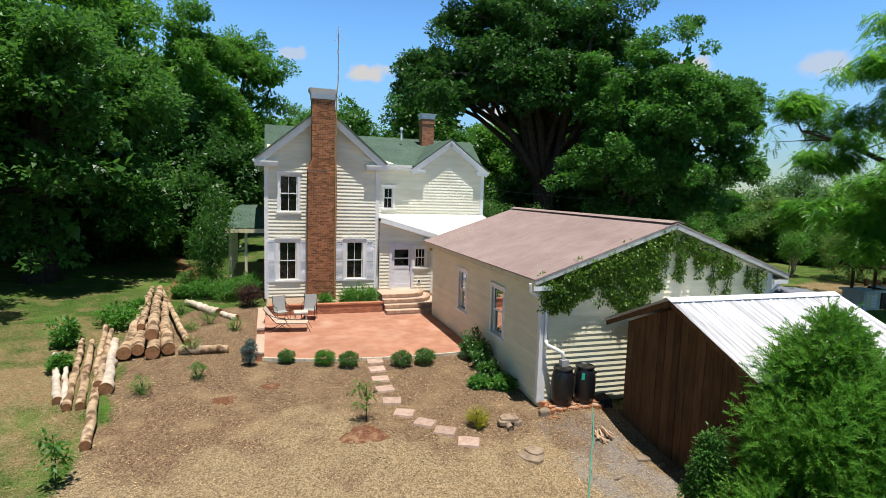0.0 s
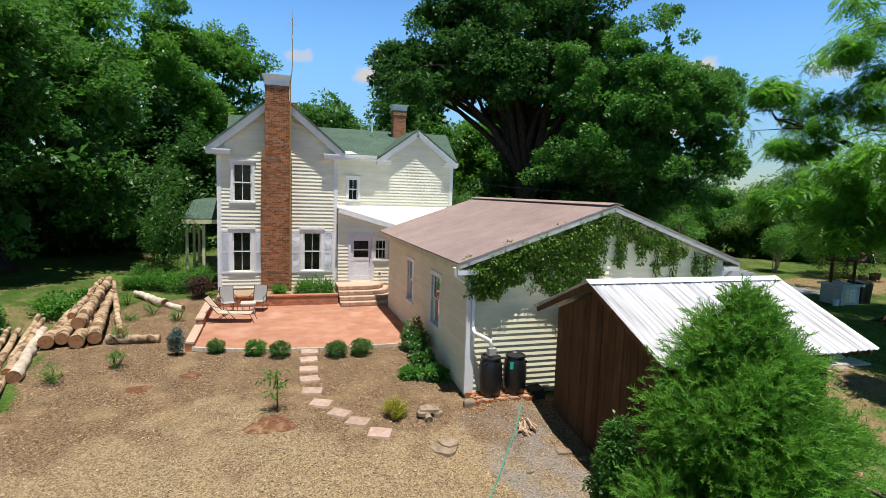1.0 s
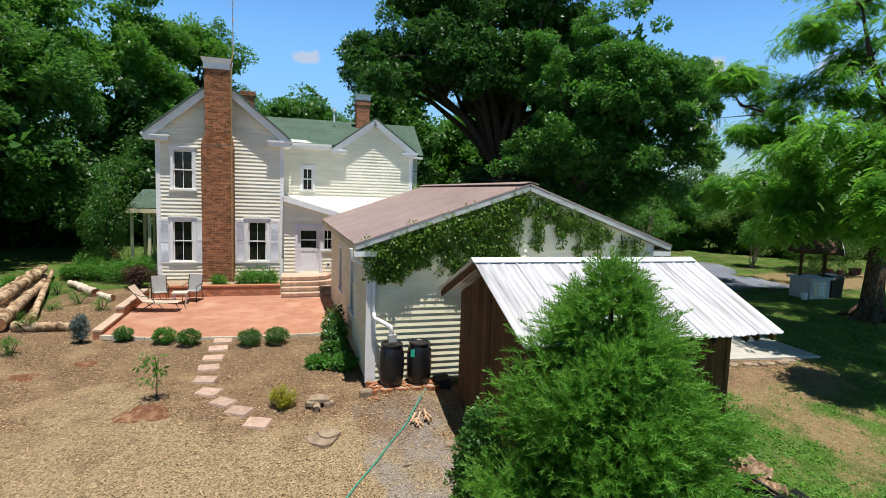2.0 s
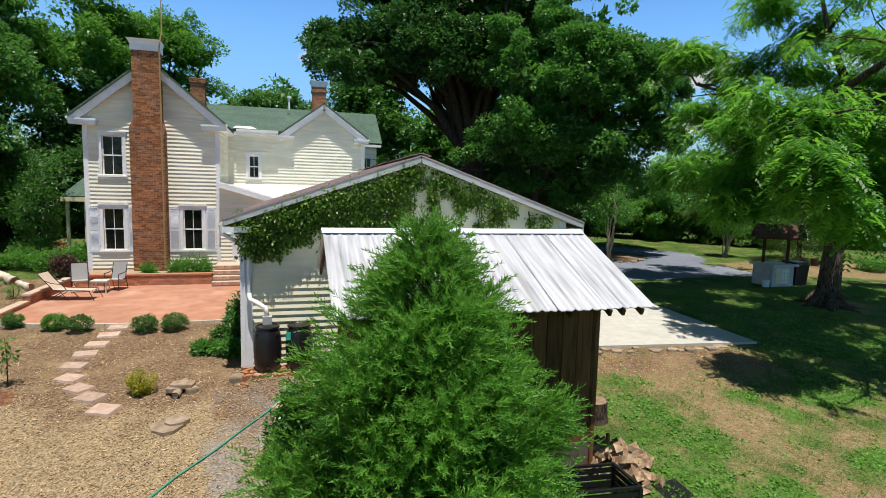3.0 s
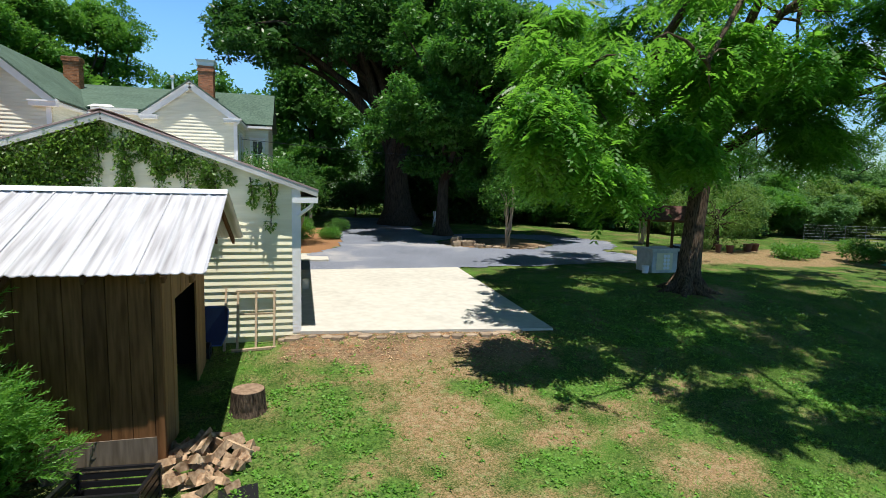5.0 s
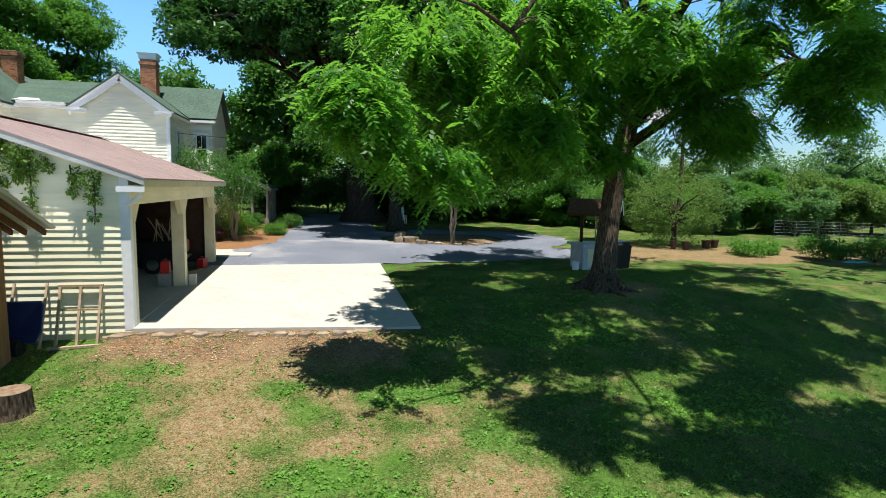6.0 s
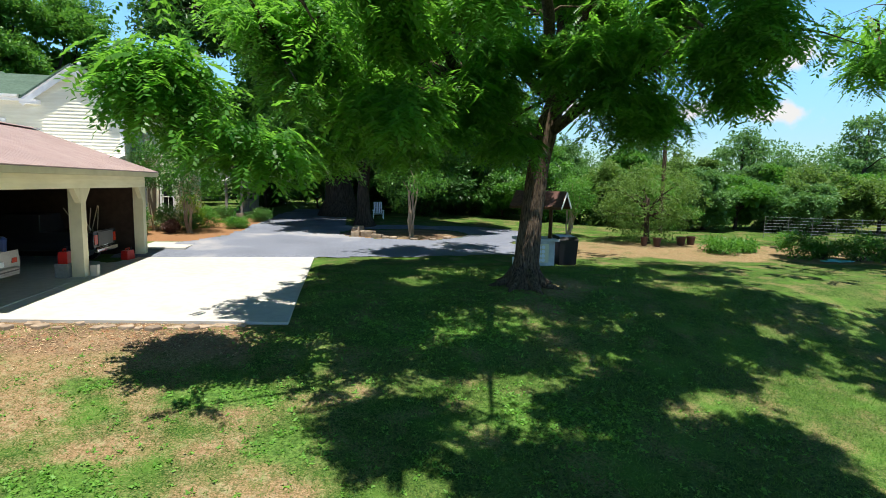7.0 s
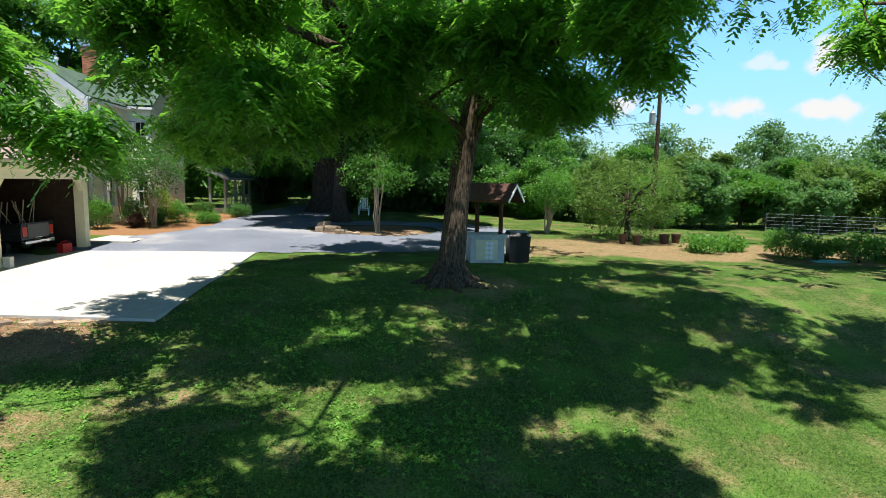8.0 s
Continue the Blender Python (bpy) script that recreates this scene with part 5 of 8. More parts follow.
for rx, ry, za, zb in tiers:
    o = tier_outline(rx, ry)
    body = part("step", Shape().prism(o, za - 0.05, zb - 0.02), MORTAR, entry_steps)
    part("tread", Shape().prism(tier_outline(rx, ry, -0.12), zb - 0.02, zb), TREAD, body)
    dist, s = 0.0, Shape()
    ring = [Vector((*p, 0)) for p in o[1:]]
    for a, b in zip(ring, ring[1:]):
        n = max(1, int((b - a).length / 0.085))
        for k in range(n):
            p, q = a.lerp(b, k / n), a.lerp(b, (k + 0.86) / n)
            t = (b - a).normalized()
            out = Vector((t.y, -t.x, 0))
            i_, e_ = -0.12, 0.03
            s.hexa([p + out * i_ + Vector((0, 0, za + 0.06)), q + out * i_ + Vector((0, 0, za + 0.06)), q + out * e_ + Vector((0, 0, za + 0.06)), p + out * e_ + Vector((0, 0, za + 0.06)),
                    p + out * i_ + Vector((0, 0, zb)), q + out * i_ + Vector((0, 0, zb)), q + out * e_ + Vector((0, 0, zb)), p + out * e_ + Vector((0, 0, zb))])
    part("rowlock_bricks", s, STEP_BRICK, body)
tagged(part("pavement_walk", Shape().box(0.75, 10.5, -0.1, 2.2, 14.7, 0.03).box(7.2, 11.0, -0.1, 9.2, 14.4, gz(8, 12) + 0.06), CONCRETE), "short concrete walk beside the steps", "pavement", kind="structure")


# ---- plants ----
def leaf_cloud(centres, sizes, per, leaf, rng, flat=0.75, droop=0.25, width=0.45, fine=False):
    """Leaves scattered round clump centres: folded four-cornered ones, or (fine) small three-cornered ones. Returns verts, faces."""
    n = len(centres) * per
    c = np.repeat(centres, per, 0)
    r = np.repeat(sizes, per)[:, None]
    off = rng.normal(size=(n, 3))
    off /= np.linalg.norm(off, axis=1)[:, None] + 1e-9
    rad = rng.uniform(0.25, 1.0, (n, 1)) ** 0.5
    off = off * rad * r * np.array([1, 1, flat])
    base = c + off
    d = off / (r + 1e-9) + rng.normal(scale=0.6, size=(n, 3))
    d[:, 2] -= droop
    d /= np.linalg.norm(d, axis=1)[:, None] + 1e-9
    up = rng.normal(scale=0.5, size=(n, 3)) + np.array([0, 0, 1.0])
    side = np.cross(d, up)
    side /= np.linalg.norm(side, axis=1)[:, None] + 1e-9
    ln = leaf * rng.uniform(0.6, 1.25, (n, 1))
    if fine:
        verts = np.stack([base - side * ln * width * 0.5, base + side * ln * width * 0.5, base + d * ln], 1).reshape(-1, 3)
        return verts, np.arange(3 * n).reshape(-1, 3)
    nrm = np.cross(side, d)
    mid = base + d * ln * 0.45
    verts = np.stack([base, mid + side * ln * width * 0.5 + nrm * ln * 0.08, base + d * ln, mid - side * ln * width * 0.5 + nrm * ln * 0.08], 1).reshape(-1, 3)
    return verts, np.arange(4 * n).reshape(-1, 4)


def limb_path(a, b, rng, bend=0.12, steps=5):
    a, b = np.array(a, float), np.array(b, float)
    ln = np.linalg.norm(b - a)
    pts = []
    w = rng.normal(scale=bend * ln, size=3)
    for i in range(steps + 1):
        t = i / steps
        p = a + (b - a) * t + w * math.sin(math.pi * t) * 0.5
        p[2] += 0.10 * ln * math.sin(math.pi * t)
        pts.append(tuple(p + rng.normal(scale=0.02 * ln, size=3) * (0 < i < steps)))
    return pts


def crown_points(rng, centre, radii, count, hollow=0.45, low_cut=-0.75, lumps=0.25, lobes=0, lobe=0.34):
    """Uneven clump centres in an egg-shaped crown, most of them near its surface; lobes: gathered into that many billows with gaps between."""
    pts = []
    bumps = rng.normal(size=(9, 3))
    bumps /= np.linalg.norm(bumps, axis=1)[:, None]
    amp = rng.uniform(-lumps, lumps, 9)
    want = lobes or count
    while len(pts) < want:
        v = rng.normal(size=3)
        v /= np.linalg.norm(v)
        if v[2] < low_cut:
            continue
        swell = 1 + float(np.sum(amp * np.clip(bumps @ v - 0.5, 0, 1) * 2))
        r = rng.uniform(hollow, 1.0) ** 0.6 * swell
        p = v * r
        if lobes and pts and min(np.linalg.norm(p - q) for q in pts) < lobe * 0.75 and rng.uniform() < 0.85:
            continue
        pts.append(p)
    pts = np.array(pts)
    if lobes:
        who = rng.integers(lobes, size=count)
        off = rng.normal(size=(count, 3))
        off /= np.linalg.norm(off, axis=1)[:, None]
        off[:, 2] = np.where(off[:, 2] < -0.2, -off[:, 2] * 0.6, off[:, 2])
        size = rng.uniform(0.65, 1.2, lobes)[who][:, None]
        pts = pts[who] * 0.86 + off * lobe * size * rng.uniform(0.55, 1.0, (count, 1))
    return np.array(centre) + pts * np.array(radii)


def build_tree(name, label, x, y, trunk_top, radius, centre, radii, clumps, per, leaf, clump, leaf_mat, bark, seed, limbs=10, category="tree", lean=(0, 0), group="", flat=0.7, hollow=0.45, low_cut=-0.75, lumps=0.25, extra=None, fork=0.55, width=0.45, lobes=0, lobe=0.34, fine=False, inner=8):
    """A tapered trunk with limbs that reach into a crown of many small leaves."""
    rng = np.random.default_rng(seed)
    tree = thing(name, label, category, group)
    z0 = gz(x, y) - 0.1
    wood = Shape()
    top = (x + lean[0], y + lean[1], trunk_top)
    pts, rad = [], []
    for i in range(9):
        t = i / 8
        flare = 1 + 0.9 * math.exp(-t * 14)
        pts.append((x + lean[0] * t + 0.06 * math.sin(t * 5 + seed) * radius * 3, y + lean[1] * t, z0 + (trunk_top - z0) * t))
        rad.append(radius * flare * (1 - 0.35 * t))
    wood.tube(pts, rad, 14)
    cp = crown_points(rng, centre, radii, clumps, hollow, low_cut, lumps, lobes, lobe)
    if extra is not None:
        cp = np.concatenate([cp, np.array(extra, float)])
    order = rng.permutation(len(cp))[:limbs]
    for k in order:
        t = rng.uniform(fork, 1.0)
        i = int(t * 8)
        r = rad[i] * rng.uniform(0.35, 0.55)
        path = limb_path(pts[i], cp[k], rng)
        wood.tube(path, [r * (1 - 0.85 * j / (len(path) - 1)) + 0.01 for j in range(len(path))], 7)
        for _ in range(2):
            m = path[3]
            near = cp[np.argsort(np.linalg.norm(cp - np.array(m), axis=1))[rng.integers(1, 7)]]
            wood.tube(limb_path(m, near, rng, steps=3), [r * 0.4, r * 0.25, r * 0.15, 0.008], 5)
    part("trunk", wood, bark, tree, smooth=True)
    sizes = clump * rng.uniform(0.65, 1.3, len(cp))
    v, f = leaf_cloud(cp, sizes, per, leaf, rng, flat, width=width, fine=fine)
    # oversized leaves added deep in the crown to block light and darken it
    if fine and inner:
        shade_core = np.array(centre) + (cp - np.array(centre)) * 0.74
        v2, f2 = leaf_cloud(shade_core, sizes * 0.9, inner, leaf * 2.6, rng, flat, width=0.9, fine=True)
        v, f = np.concatenate([v, v2]), np.concatenate([f, f2 + len(v)])
    part("crown", fast_mesh("crown", v, f, leaf_mat), leaf_mat, tree)
    return tree


def pinnate_crown(centres, per, rng, length=0.42, spread=0.58):
    """Feather-shaped leaves: pairs of narrow leaflets along an arching, drooping stalk. Returns verts, faces."""
    n = len(centres) * per
    c = np.repeat(centres, per, 0)
    base = c + rng.normal(scale=spread * 0.45, size=(n, 3)) * np.array([1, 1, 0.8])
    out = base - c
    a = np.arctan2(out[:, 1], out[:, 0]) + rng.normal(scale=1.1, size=n)
    d = np.stack([np.cos(a), np.sin(a), rng.uniform(-1.1, 0.3, n)], 1)
    d /= np.linalg.norm(d, axis=1)[:, None]
    side = np.cross(d, np.array([0, 0, 1.0]) + rng.normal(scale=0.3, size=(n, 3)))
    side /= np.linalg.norm(side, axis=1)[:, None]
    ln = length * rng.uniform(0.7, 1.3, (n, 1))
    leaves = []
    for k in range(6):
        t = 0.16 + 0.165 * k
        p = base + d * ln * t + np.array([0, 0, -1.0]) * ln * 0.55 * t * t
        for s in ((-1, 1) if k < 5 else (0,)):
            q = (d * 0.40 + side * s * 0.9) if s else d
            q = q + np.array([0, 0, -0.35]) + rng.normal(scale=0.10, size=(n, 3))
            q /= np.linalg.norm(q, axis=1)[:, None]
            l_ = ln * 0.36 * (1.1 - 0.7 * abs(t - 0.45))
            w = d * l_ * 0.30
            m = p + q * l_ * 0.42
            leaves.append(np.stack([p, m + w, p + q * l_, m - w], 1))
    v = np.stack(leaves, 1).reshape(-1, 3)
    return v, np.arange(len(v)).reshape(-1, 4)


# the old walnut by the drive
def build_walnut(name, label, x, y, points, radii_, limbs, clumps_extra, per, seed, length):
    rng = np.random.default_rng(seed)
    tree = thing(name, label, "tree")
    wood = Shape()
    wood.tube(points, radii_, 18)
    for k in range(7):
        a = 2 * math.pi * k / 7 + 0.3
        zr_ = gz(x + 1.1 * math.cos(a), y + 1.1 * math.sin(a))
        wood.tube([(x + 0.3 * math.cos(a), y + 0.3 * math.sin(a), zr_ + 0.55), (x + 0.65 * math.cos(a), y + 0.65 * math.sin(a), zr_ + 0.14), (x + 1.25 * math.cos(a + 0.1), y + 1.25 * math.sin(a + 0.1), zr_ - 0.06)], [0.18, 0.13, 0.05], 8)
    tips = []
    for path, r in limbs:
        wood.tube(path, [r * (1 - 0.8 * j / (len(path) - 1)) for j in range(len(path))], 9)
        for j in range(1, len(path)):
            p = np.array(path[j], float)
            for _ in range(4):
                q = p + rng.normal(size=3) * np.array([1.2, 1.2, 0.6])
                wood.tube(limb_path(p, q, rng, steps=3), [r * 0.28, r * 0.18, r * 0.1, 0.008], 5)
                tips.append(q)
    tips = np.concatenate([np.array(tips), clumps_extra])
    part("trunk", wood, BARK, tree, smooth=True)
    v, f = pinnate_crown(tips, per, rng, length)
    part("crown", fast_mesh("crown", v, f, LEAF_WALNUT), LEAF_WALNUT, tree)
    return tree


wrng = np.random.default_rng(11)
W_TRUNK = [(21.58, 3.3, -0.35), (21.60, 3.3, 0.1), (21.64, 3.32, 0.7), (21.76, 3.36, 2.2), (21.94, 3.4, 3.8), (22.2, 3.42, 5.0), (22.55, 3.5, 6.0), (22.85, 3.6, 7.4)]
W_RAD = [0.70, 0.53, 0.40, 0.345, 0.335, 0.34, 0.29, 0.23]
W_LIMBS = [
    ([(22.0, 3.35, 4.1), (20.7, 2.9, 5.0), (19.2, 2.4, 6.0), (16.8, 1.0, 6.6), (14.4, -1.2, 6.0)], 0.25),
    ([(19.2, 2.4, 6.0), (18.0, 1.0, 7.4), (17.2, -1.6, 8.2), (16.6, -4.0, 7.6), (15.2, -4.6, 5.8)], 0.17),
    ([(22.4, 3.5, 5.4), (23.4, 3.4, 6.4), (24.8, 3.4, 6.9), (25.6, 3.4, 7.15), (25.75, 3.4, 8.2), (25.6, 3.4, 9.8)], 0.23),
    ([(22.3, 3.7, 6.2), (21.5, 1.8, 7.8), (20.2, -0.6, 9.0), (19.4, -3.8, 9.6), (18.8, -6.6, 9.8)], 0.20),
    ([(22.1, 3.5, 4.6), (23.0, 2.2, 5.6), (23.8, 0.5, 6.3), (24.4, -1.2, 6.7), (24.7, -2.2, 6.5)], 0.19),
    ([(22.7, 3.6, 6.8), (22.9, 4.4, 8.8), (22.4, 5.0, 11.0), (21.8, 5.2, 13.2)], 0.24),
    ([(22.4, 3.6, 5.8), (21.2, 5.2, 7.4), (20.0, 7.0, 8.6), (19.0, 8.4, 9.2)], 0.20),
    ([(22.6, 3.7, 6.4), (24.2, 5.6, 8.0), (25.8, 7.6, 9.0), (26.4, 9.0, 9.2)], 0.18),
    ([(22.8, 3.7, 7.2), (23.4, 2.0, 9.4), (24.4, -0.6, 10.6), (25.0, -3.2, 11.0)], 0.20),
    ([(24.4, -0.6, 10.6), (26.6, -1.0, 11.4), (28.6, -0.8, 11.8)], 0.10),
    ([(20.7, 2.9, 5.0), (18.9, 4.2, 5.8), (17.4, 5.0, 5.6), (16.2, 5.4, 5.2)], 0.12),
]
w_fill = []
for c, r, k in (((18.6, -1.0, 9.2), (6.2, 6.0, 2.8), 46), ((21.8, 6.6, 9.8), (4.2, 4.2, 2.8), 130), ((15.8, 0.4, 6.2), (2.8, 3.4, 1.7), 90), ((16.7, -1.6, 4.6), (1.4, 2.0, 1.1), 62),
                ((14.2, -2.6, 3.9), (1.2, 1.1, 1.0), 42), ((12.9, -2.9, 4.5), (0.9, 1.1, 1.1), 60), ((14.9, -1.5, 5.6), (1.5, 1.6, 1.0), 36), ((16.6, 2.4, 4.9), (2.2, 2.2, 1.3), 95), ((18.9, 1.4, 5.2), (2.0, 1.9, 1.1), 55), ((17.6, -2.8, 6.2), (2.2, 1.6, 1.2), 70), ((20.8, 0.6, 6.2), (2.2, 1.7, 1.2), 80),
                ((22.8, 0.9, 5.7), (1.5, 1.4, 1.2), 60), ((24.2, 1.6, 5.2), (1.3, 1.6, 1.2), 60), ((24.3, -2.4, 5.9), (1.0, 1.3, 1.5), 80), ((24.0, 0.0, 7.0), (1.6, 1.8, 1.2), 70), ((24.2, 3.4, 7.4), (1.9, 2.6, 1.5), 100), ((24.8, 3.2, 9.6), (2.4, 4.2, 2.0), 75), ((25.3, -0.5, 8.2), (1.7, 2.0, 1.3), 55), ((16.8, 5.2, 5.2), (1.9, 2.0, 1.4), 110),
                ((20.5, 4.6, 12.6), (4.4, 4.4, 2.4), 75), ((21.0, -4.6, 10.2), (4.6, 3.0, 1.8), 105), ((19.6, -7.8, 10.6), (3.2, 2.0, 1.0), 125), ((22.4, -8.7, 10.6), (2.6, 2.3, 1.2), 150), ((21.7, -6.4, 10.6), (2.2, 1.8, 1.2), 75), ((19.6, 1.8, 4.3), (1.5, 1.4, 0.9), 38), ((26.8, -1.0, 11.8), (4.4, 4.4, 1.6), 130), ((26.0, -5.4, 11.4), (3.2, 2.4, 1.3), 85), ((17.4, 1.0, 4.3), (1.3, 1.3, 0.8), 42), ((15.4, 1.5, 4.1), (1.2, 1.3, 0.9), 50), ((19.5, 8.5, 10.2), (1.8, 1.6, 1.2), 75), ((18.3, 6.0, 7.9), (1.5, 1.6, 0.9), 60), ((30.0, 2.6, 12.0), (3.0, 3.6, 1.4), 40), ((30.6, -3.6, 12.0), (3.4, 3.0, 1.4), 85)):
    w_fill.append(crown_points(wrng, c, r, k, 0.2, -0.9, 0.3, max(5, k // 12), 0.20))
build_walnut("walnut_tree", "old walnut tree with ridged bark and feathery leaves beside the drive", 21.6, 3.3, W_TRUNK, W_RAD, W_LIMBS, np.concatenate(w_fill), 16, 11, 0.40)
P2 = [(41, 5, -0.6), (41, 5, 2), (40.8, 5, 6), (40.5, 5, 9)]
build_walnut("walnut_tree", "walnut tree with hanging feathery leaves at the lawn's edge", 41, 5, P2, [0.6, 0.42, 0.36, 0.28],
             [([(40.8, 5, 6), (38.5, 4.6, 8), (36.4, 4.4, 9), (34.8, 4.2, 8.8)], 0.2), ([(40.5, 5, 8), (39, 2, 10), (37.5, 0, 11)], 0.18), ([(40.5, 5, 8), (42, 8, 11), (42, 10, 12)], 0.18)],
             np.concatenate([crown_points(wrng, (41.5, 3.4, 11.5), (4.6, 4.6, 3.6), 95, 0.3), crown_points(wrng, (37.0, 5.8, 8.4), (1.4, 1.8, 1.3), 40, 0.3)]), 12, 12, 0.6)

# tall trees behind and beside the house
build_tree("oak_tree", "huge old oak with a dark spreading crown behind the drive", 15.2, 28.2, 12, 1.0, (13.0, 27.5, 14.6), (12.0, 8.5, 11.0), 900, 170, 0.25, 0.85, LEAF_DARK, BARK_DARK, 21, limbs=40, width=0.8, fine=True, inner=4, lobes=66, lobe=0.22, hollow=0.2, low_cut=-0.5, fork=0.35, lumps=0.3)
build_tree("maple_tree", "full round tree with fresh green leaves behind the drive", 16.9, 20.6, 6, 0.42, (19.0, 18.4, 8.8), (7.2, 5.4, 7.8), 700, 230, 0.20, 0.68, LEAF_MAPLE, BARK_DARK, 22, limbs=20, fine=True, lobes=54, lobe=0.25, hollow=0.3, low_cut=-0.85, width=0.8)
LEFT = ((-17.5, 18, 9.5, 8.0, 18), (-24, 14, 10, 7.5, 17), (-19, 30, 12, 8.5, 21), (-29, 26, 12, 9, 20), (-10.5, 43, 13, 7.5, 19), (-14.5, 37, 11, 6.5, 16), (-34, 12, 10, 8, 17), (-27, 40, 13, 9, 20), (-21.5, 8.5, 9, 6.5, 15))
for k, (x, y, cz, r, h) in enumerate(LEFT):
    build_tree("broadleaf_tree", "tall broadleaf tree at the shady edge of the lawn", x, y, cz, 0.5, (x, y, cz - 1.3 if k in (0, 1, 8) else cz + 0.8), (r * 0.86, r * 0.86, 8.8 if k in (0, 1, 8) else h - cz - 0.5 if h - cz > 7 else 8.0), 400, 60 if k in (3, 6, 7) else 130, 0.32 if k in (3, 6, 7) else 0.23, 0.9, LEAF_MID if k in (2, 4, 5) else LEAF_OAK, BARK_DARK, 30 + k, limbs=12, group="trees by the lawn", fork=0.35, low_cut=-0.95, width=0.8, lobes=36, lobe=0.25, fine=True)
BEHIND = ((-3, 52, 8, 6, 15), (4, 60, 8, 7, 15), (26, 40, 9, 7, 15), (34, 46, 8, 6.5, 13), (20, 50, 10, 8, 17), (9, 44, 10, 7, 17), (28, 58, 9, 7, 15), (-1, 40, 7, 5, 13))
for k, (x, y, cz, r, h) in enumerate(BEHIND):
    build_tree("broadleaf_tree", "broadleaf tree in the wood behind the house", x, y, cz, 0.35, (x, y, cz * 0.85), (r * 0.8, r * 0.8, h - cz * 0.85), 240, 90, 0.36, 1.3, LEAF_OAK if k % 2 else LEAF_MID, BARK_DARK, 50 + k, limbs=8, group="trees behind the house", low_cut=-0.95, width=0.8, lobes=34, lobe=0.30, fine=True)

for k, (x, y, h, r) in enumerate(((22.0, 30.0, 8.5, 4.2), (26.5, 32.0, 8.0, 4.0), (18.5, 35.0, 9.0, 4.4), (30.5, 34.0, 7.5, 4.0), (24.0, 37.0, 9.5, 4.6), (-12.6, 27.5, 7.0, 3.2), (-16.0, 24.5, 6.5, 3.2), (-10.4, 31.0, 10.0, 3.4), (-13.6, 33.5, 10.5, 3.6))):
    build_tree("woodland_tree", "dark leafy tree in the shade at the edge of the wood", x, y, h * 0.5, 0.25, (x, y, h * 0.5), (r, r, h * 0.5), 190, 90, 0.27, 1.0, LEAF_DARK, BARK_DARK, 70 + k, limbs=8, group="trees at the wood edge", low_cut=-1.1, width=0.8, lobes=26, lobe=0.32, fine=True)

for k, (x, y, h, r) in enumerate(((8.5, 40.5, 4.5, 2.8), (13.0, 38.5, 4.2, 2.6), (17.0, 35.5, 4.4, 2.6), (21.0, 32.6, 4.6, 2.5), (24.6, 30.6, 4.4, 2.4), (28.0, 28.8, 4.6, 2.5), (31.2, 26.6, 4.4, 2.4), (33.6, 24.2, 4.6, 2.5), (36.0, 22.6, 4.4, 2.4))):
    build_tree("thicket", "leafy thicket of saplings along the edge of the wood", x, y, h * 0.45, 0.10, (x, y, h * 0.46 + 0.3), (r, r, h * 0.52), 130, 72, 0.20, 0.6, (LEAF_DARK, LEAF_OAK)[k % 2], BARK_DARK, 90 + k, limbs=6, group="thickets at the wood edge", low_cut=-1.1, width=0.8, lobes=18, lobe=0.34, fine=True)

# ---- distant woods: one mass of leaves along the edges of the clearing ----
def build_woods():
    rng = np.random.default_rng(77)
    spots, sizes = [], []

    def line(x0, y0, x1, y1, h0, h1, n, deep=7.0):
        for _ in range(n):
            t = rng.uniform()
            tall = (h0 + (h1 - h0) * t) * (0.78 + 0.22 * math.sin(t * 23) + rng.uniform(-0.12, 0.12))
            x, y = x0 + (x1 - x0) * t + rng.normal() * deep * 0.3, y0 + (y1 - y0) * t + rng.normal() * deep * 0.3
            z = gz(x, y) + tall * rng.uniform(0.0, 1.0) ** 0.75
            spots.append((x, y, z))
            sizes.append(rng.uniform(0.9, 1.7))

    line(38, 60, 62, 46, 7.5, 7.5, 480)
    line(62, 46, 84, 26, 7.5, 7.0, 520)
    line(84, 26, 96, -6, 7.0, 7.5, 300)
    line(20, 66, 40, 62, 14, 11, 420)
    line(-20, 58, 22, 68, 12, 13, 520)
    line(-44, 46, -18, 58, 12, 12, 420)
    line(-46, 4, -44, 46, 12, 12, 420)
    line(-44, -30, -46, 4, 12, 12, 200)
    line(14, 40, 40, 38, 4, 4, 260, 5)
    line(-34, 20, -12, 30, 5.0, 5.0, 420, 5)
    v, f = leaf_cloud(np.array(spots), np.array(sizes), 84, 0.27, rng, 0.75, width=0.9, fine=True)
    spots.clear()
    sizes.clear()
    # unseen stretch behind the camera, added to hold back low skylight
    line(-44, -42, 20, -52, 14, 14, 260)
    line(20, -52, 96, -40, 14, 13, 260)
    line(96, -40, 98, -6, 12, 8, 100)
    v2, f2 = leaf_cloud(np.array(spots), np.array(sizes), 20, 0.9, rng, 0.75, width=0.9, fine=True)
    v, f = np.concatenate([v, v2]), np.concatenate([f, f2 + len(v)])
    tagged(part("far_woods", fast_mesh("far_woods", v, f, LEAF_FAR), LEAF_FAR), "hazy green woods round the clearing, with an unseen stretch added behind the camera", "woods", kind="stuff")


build_woods()


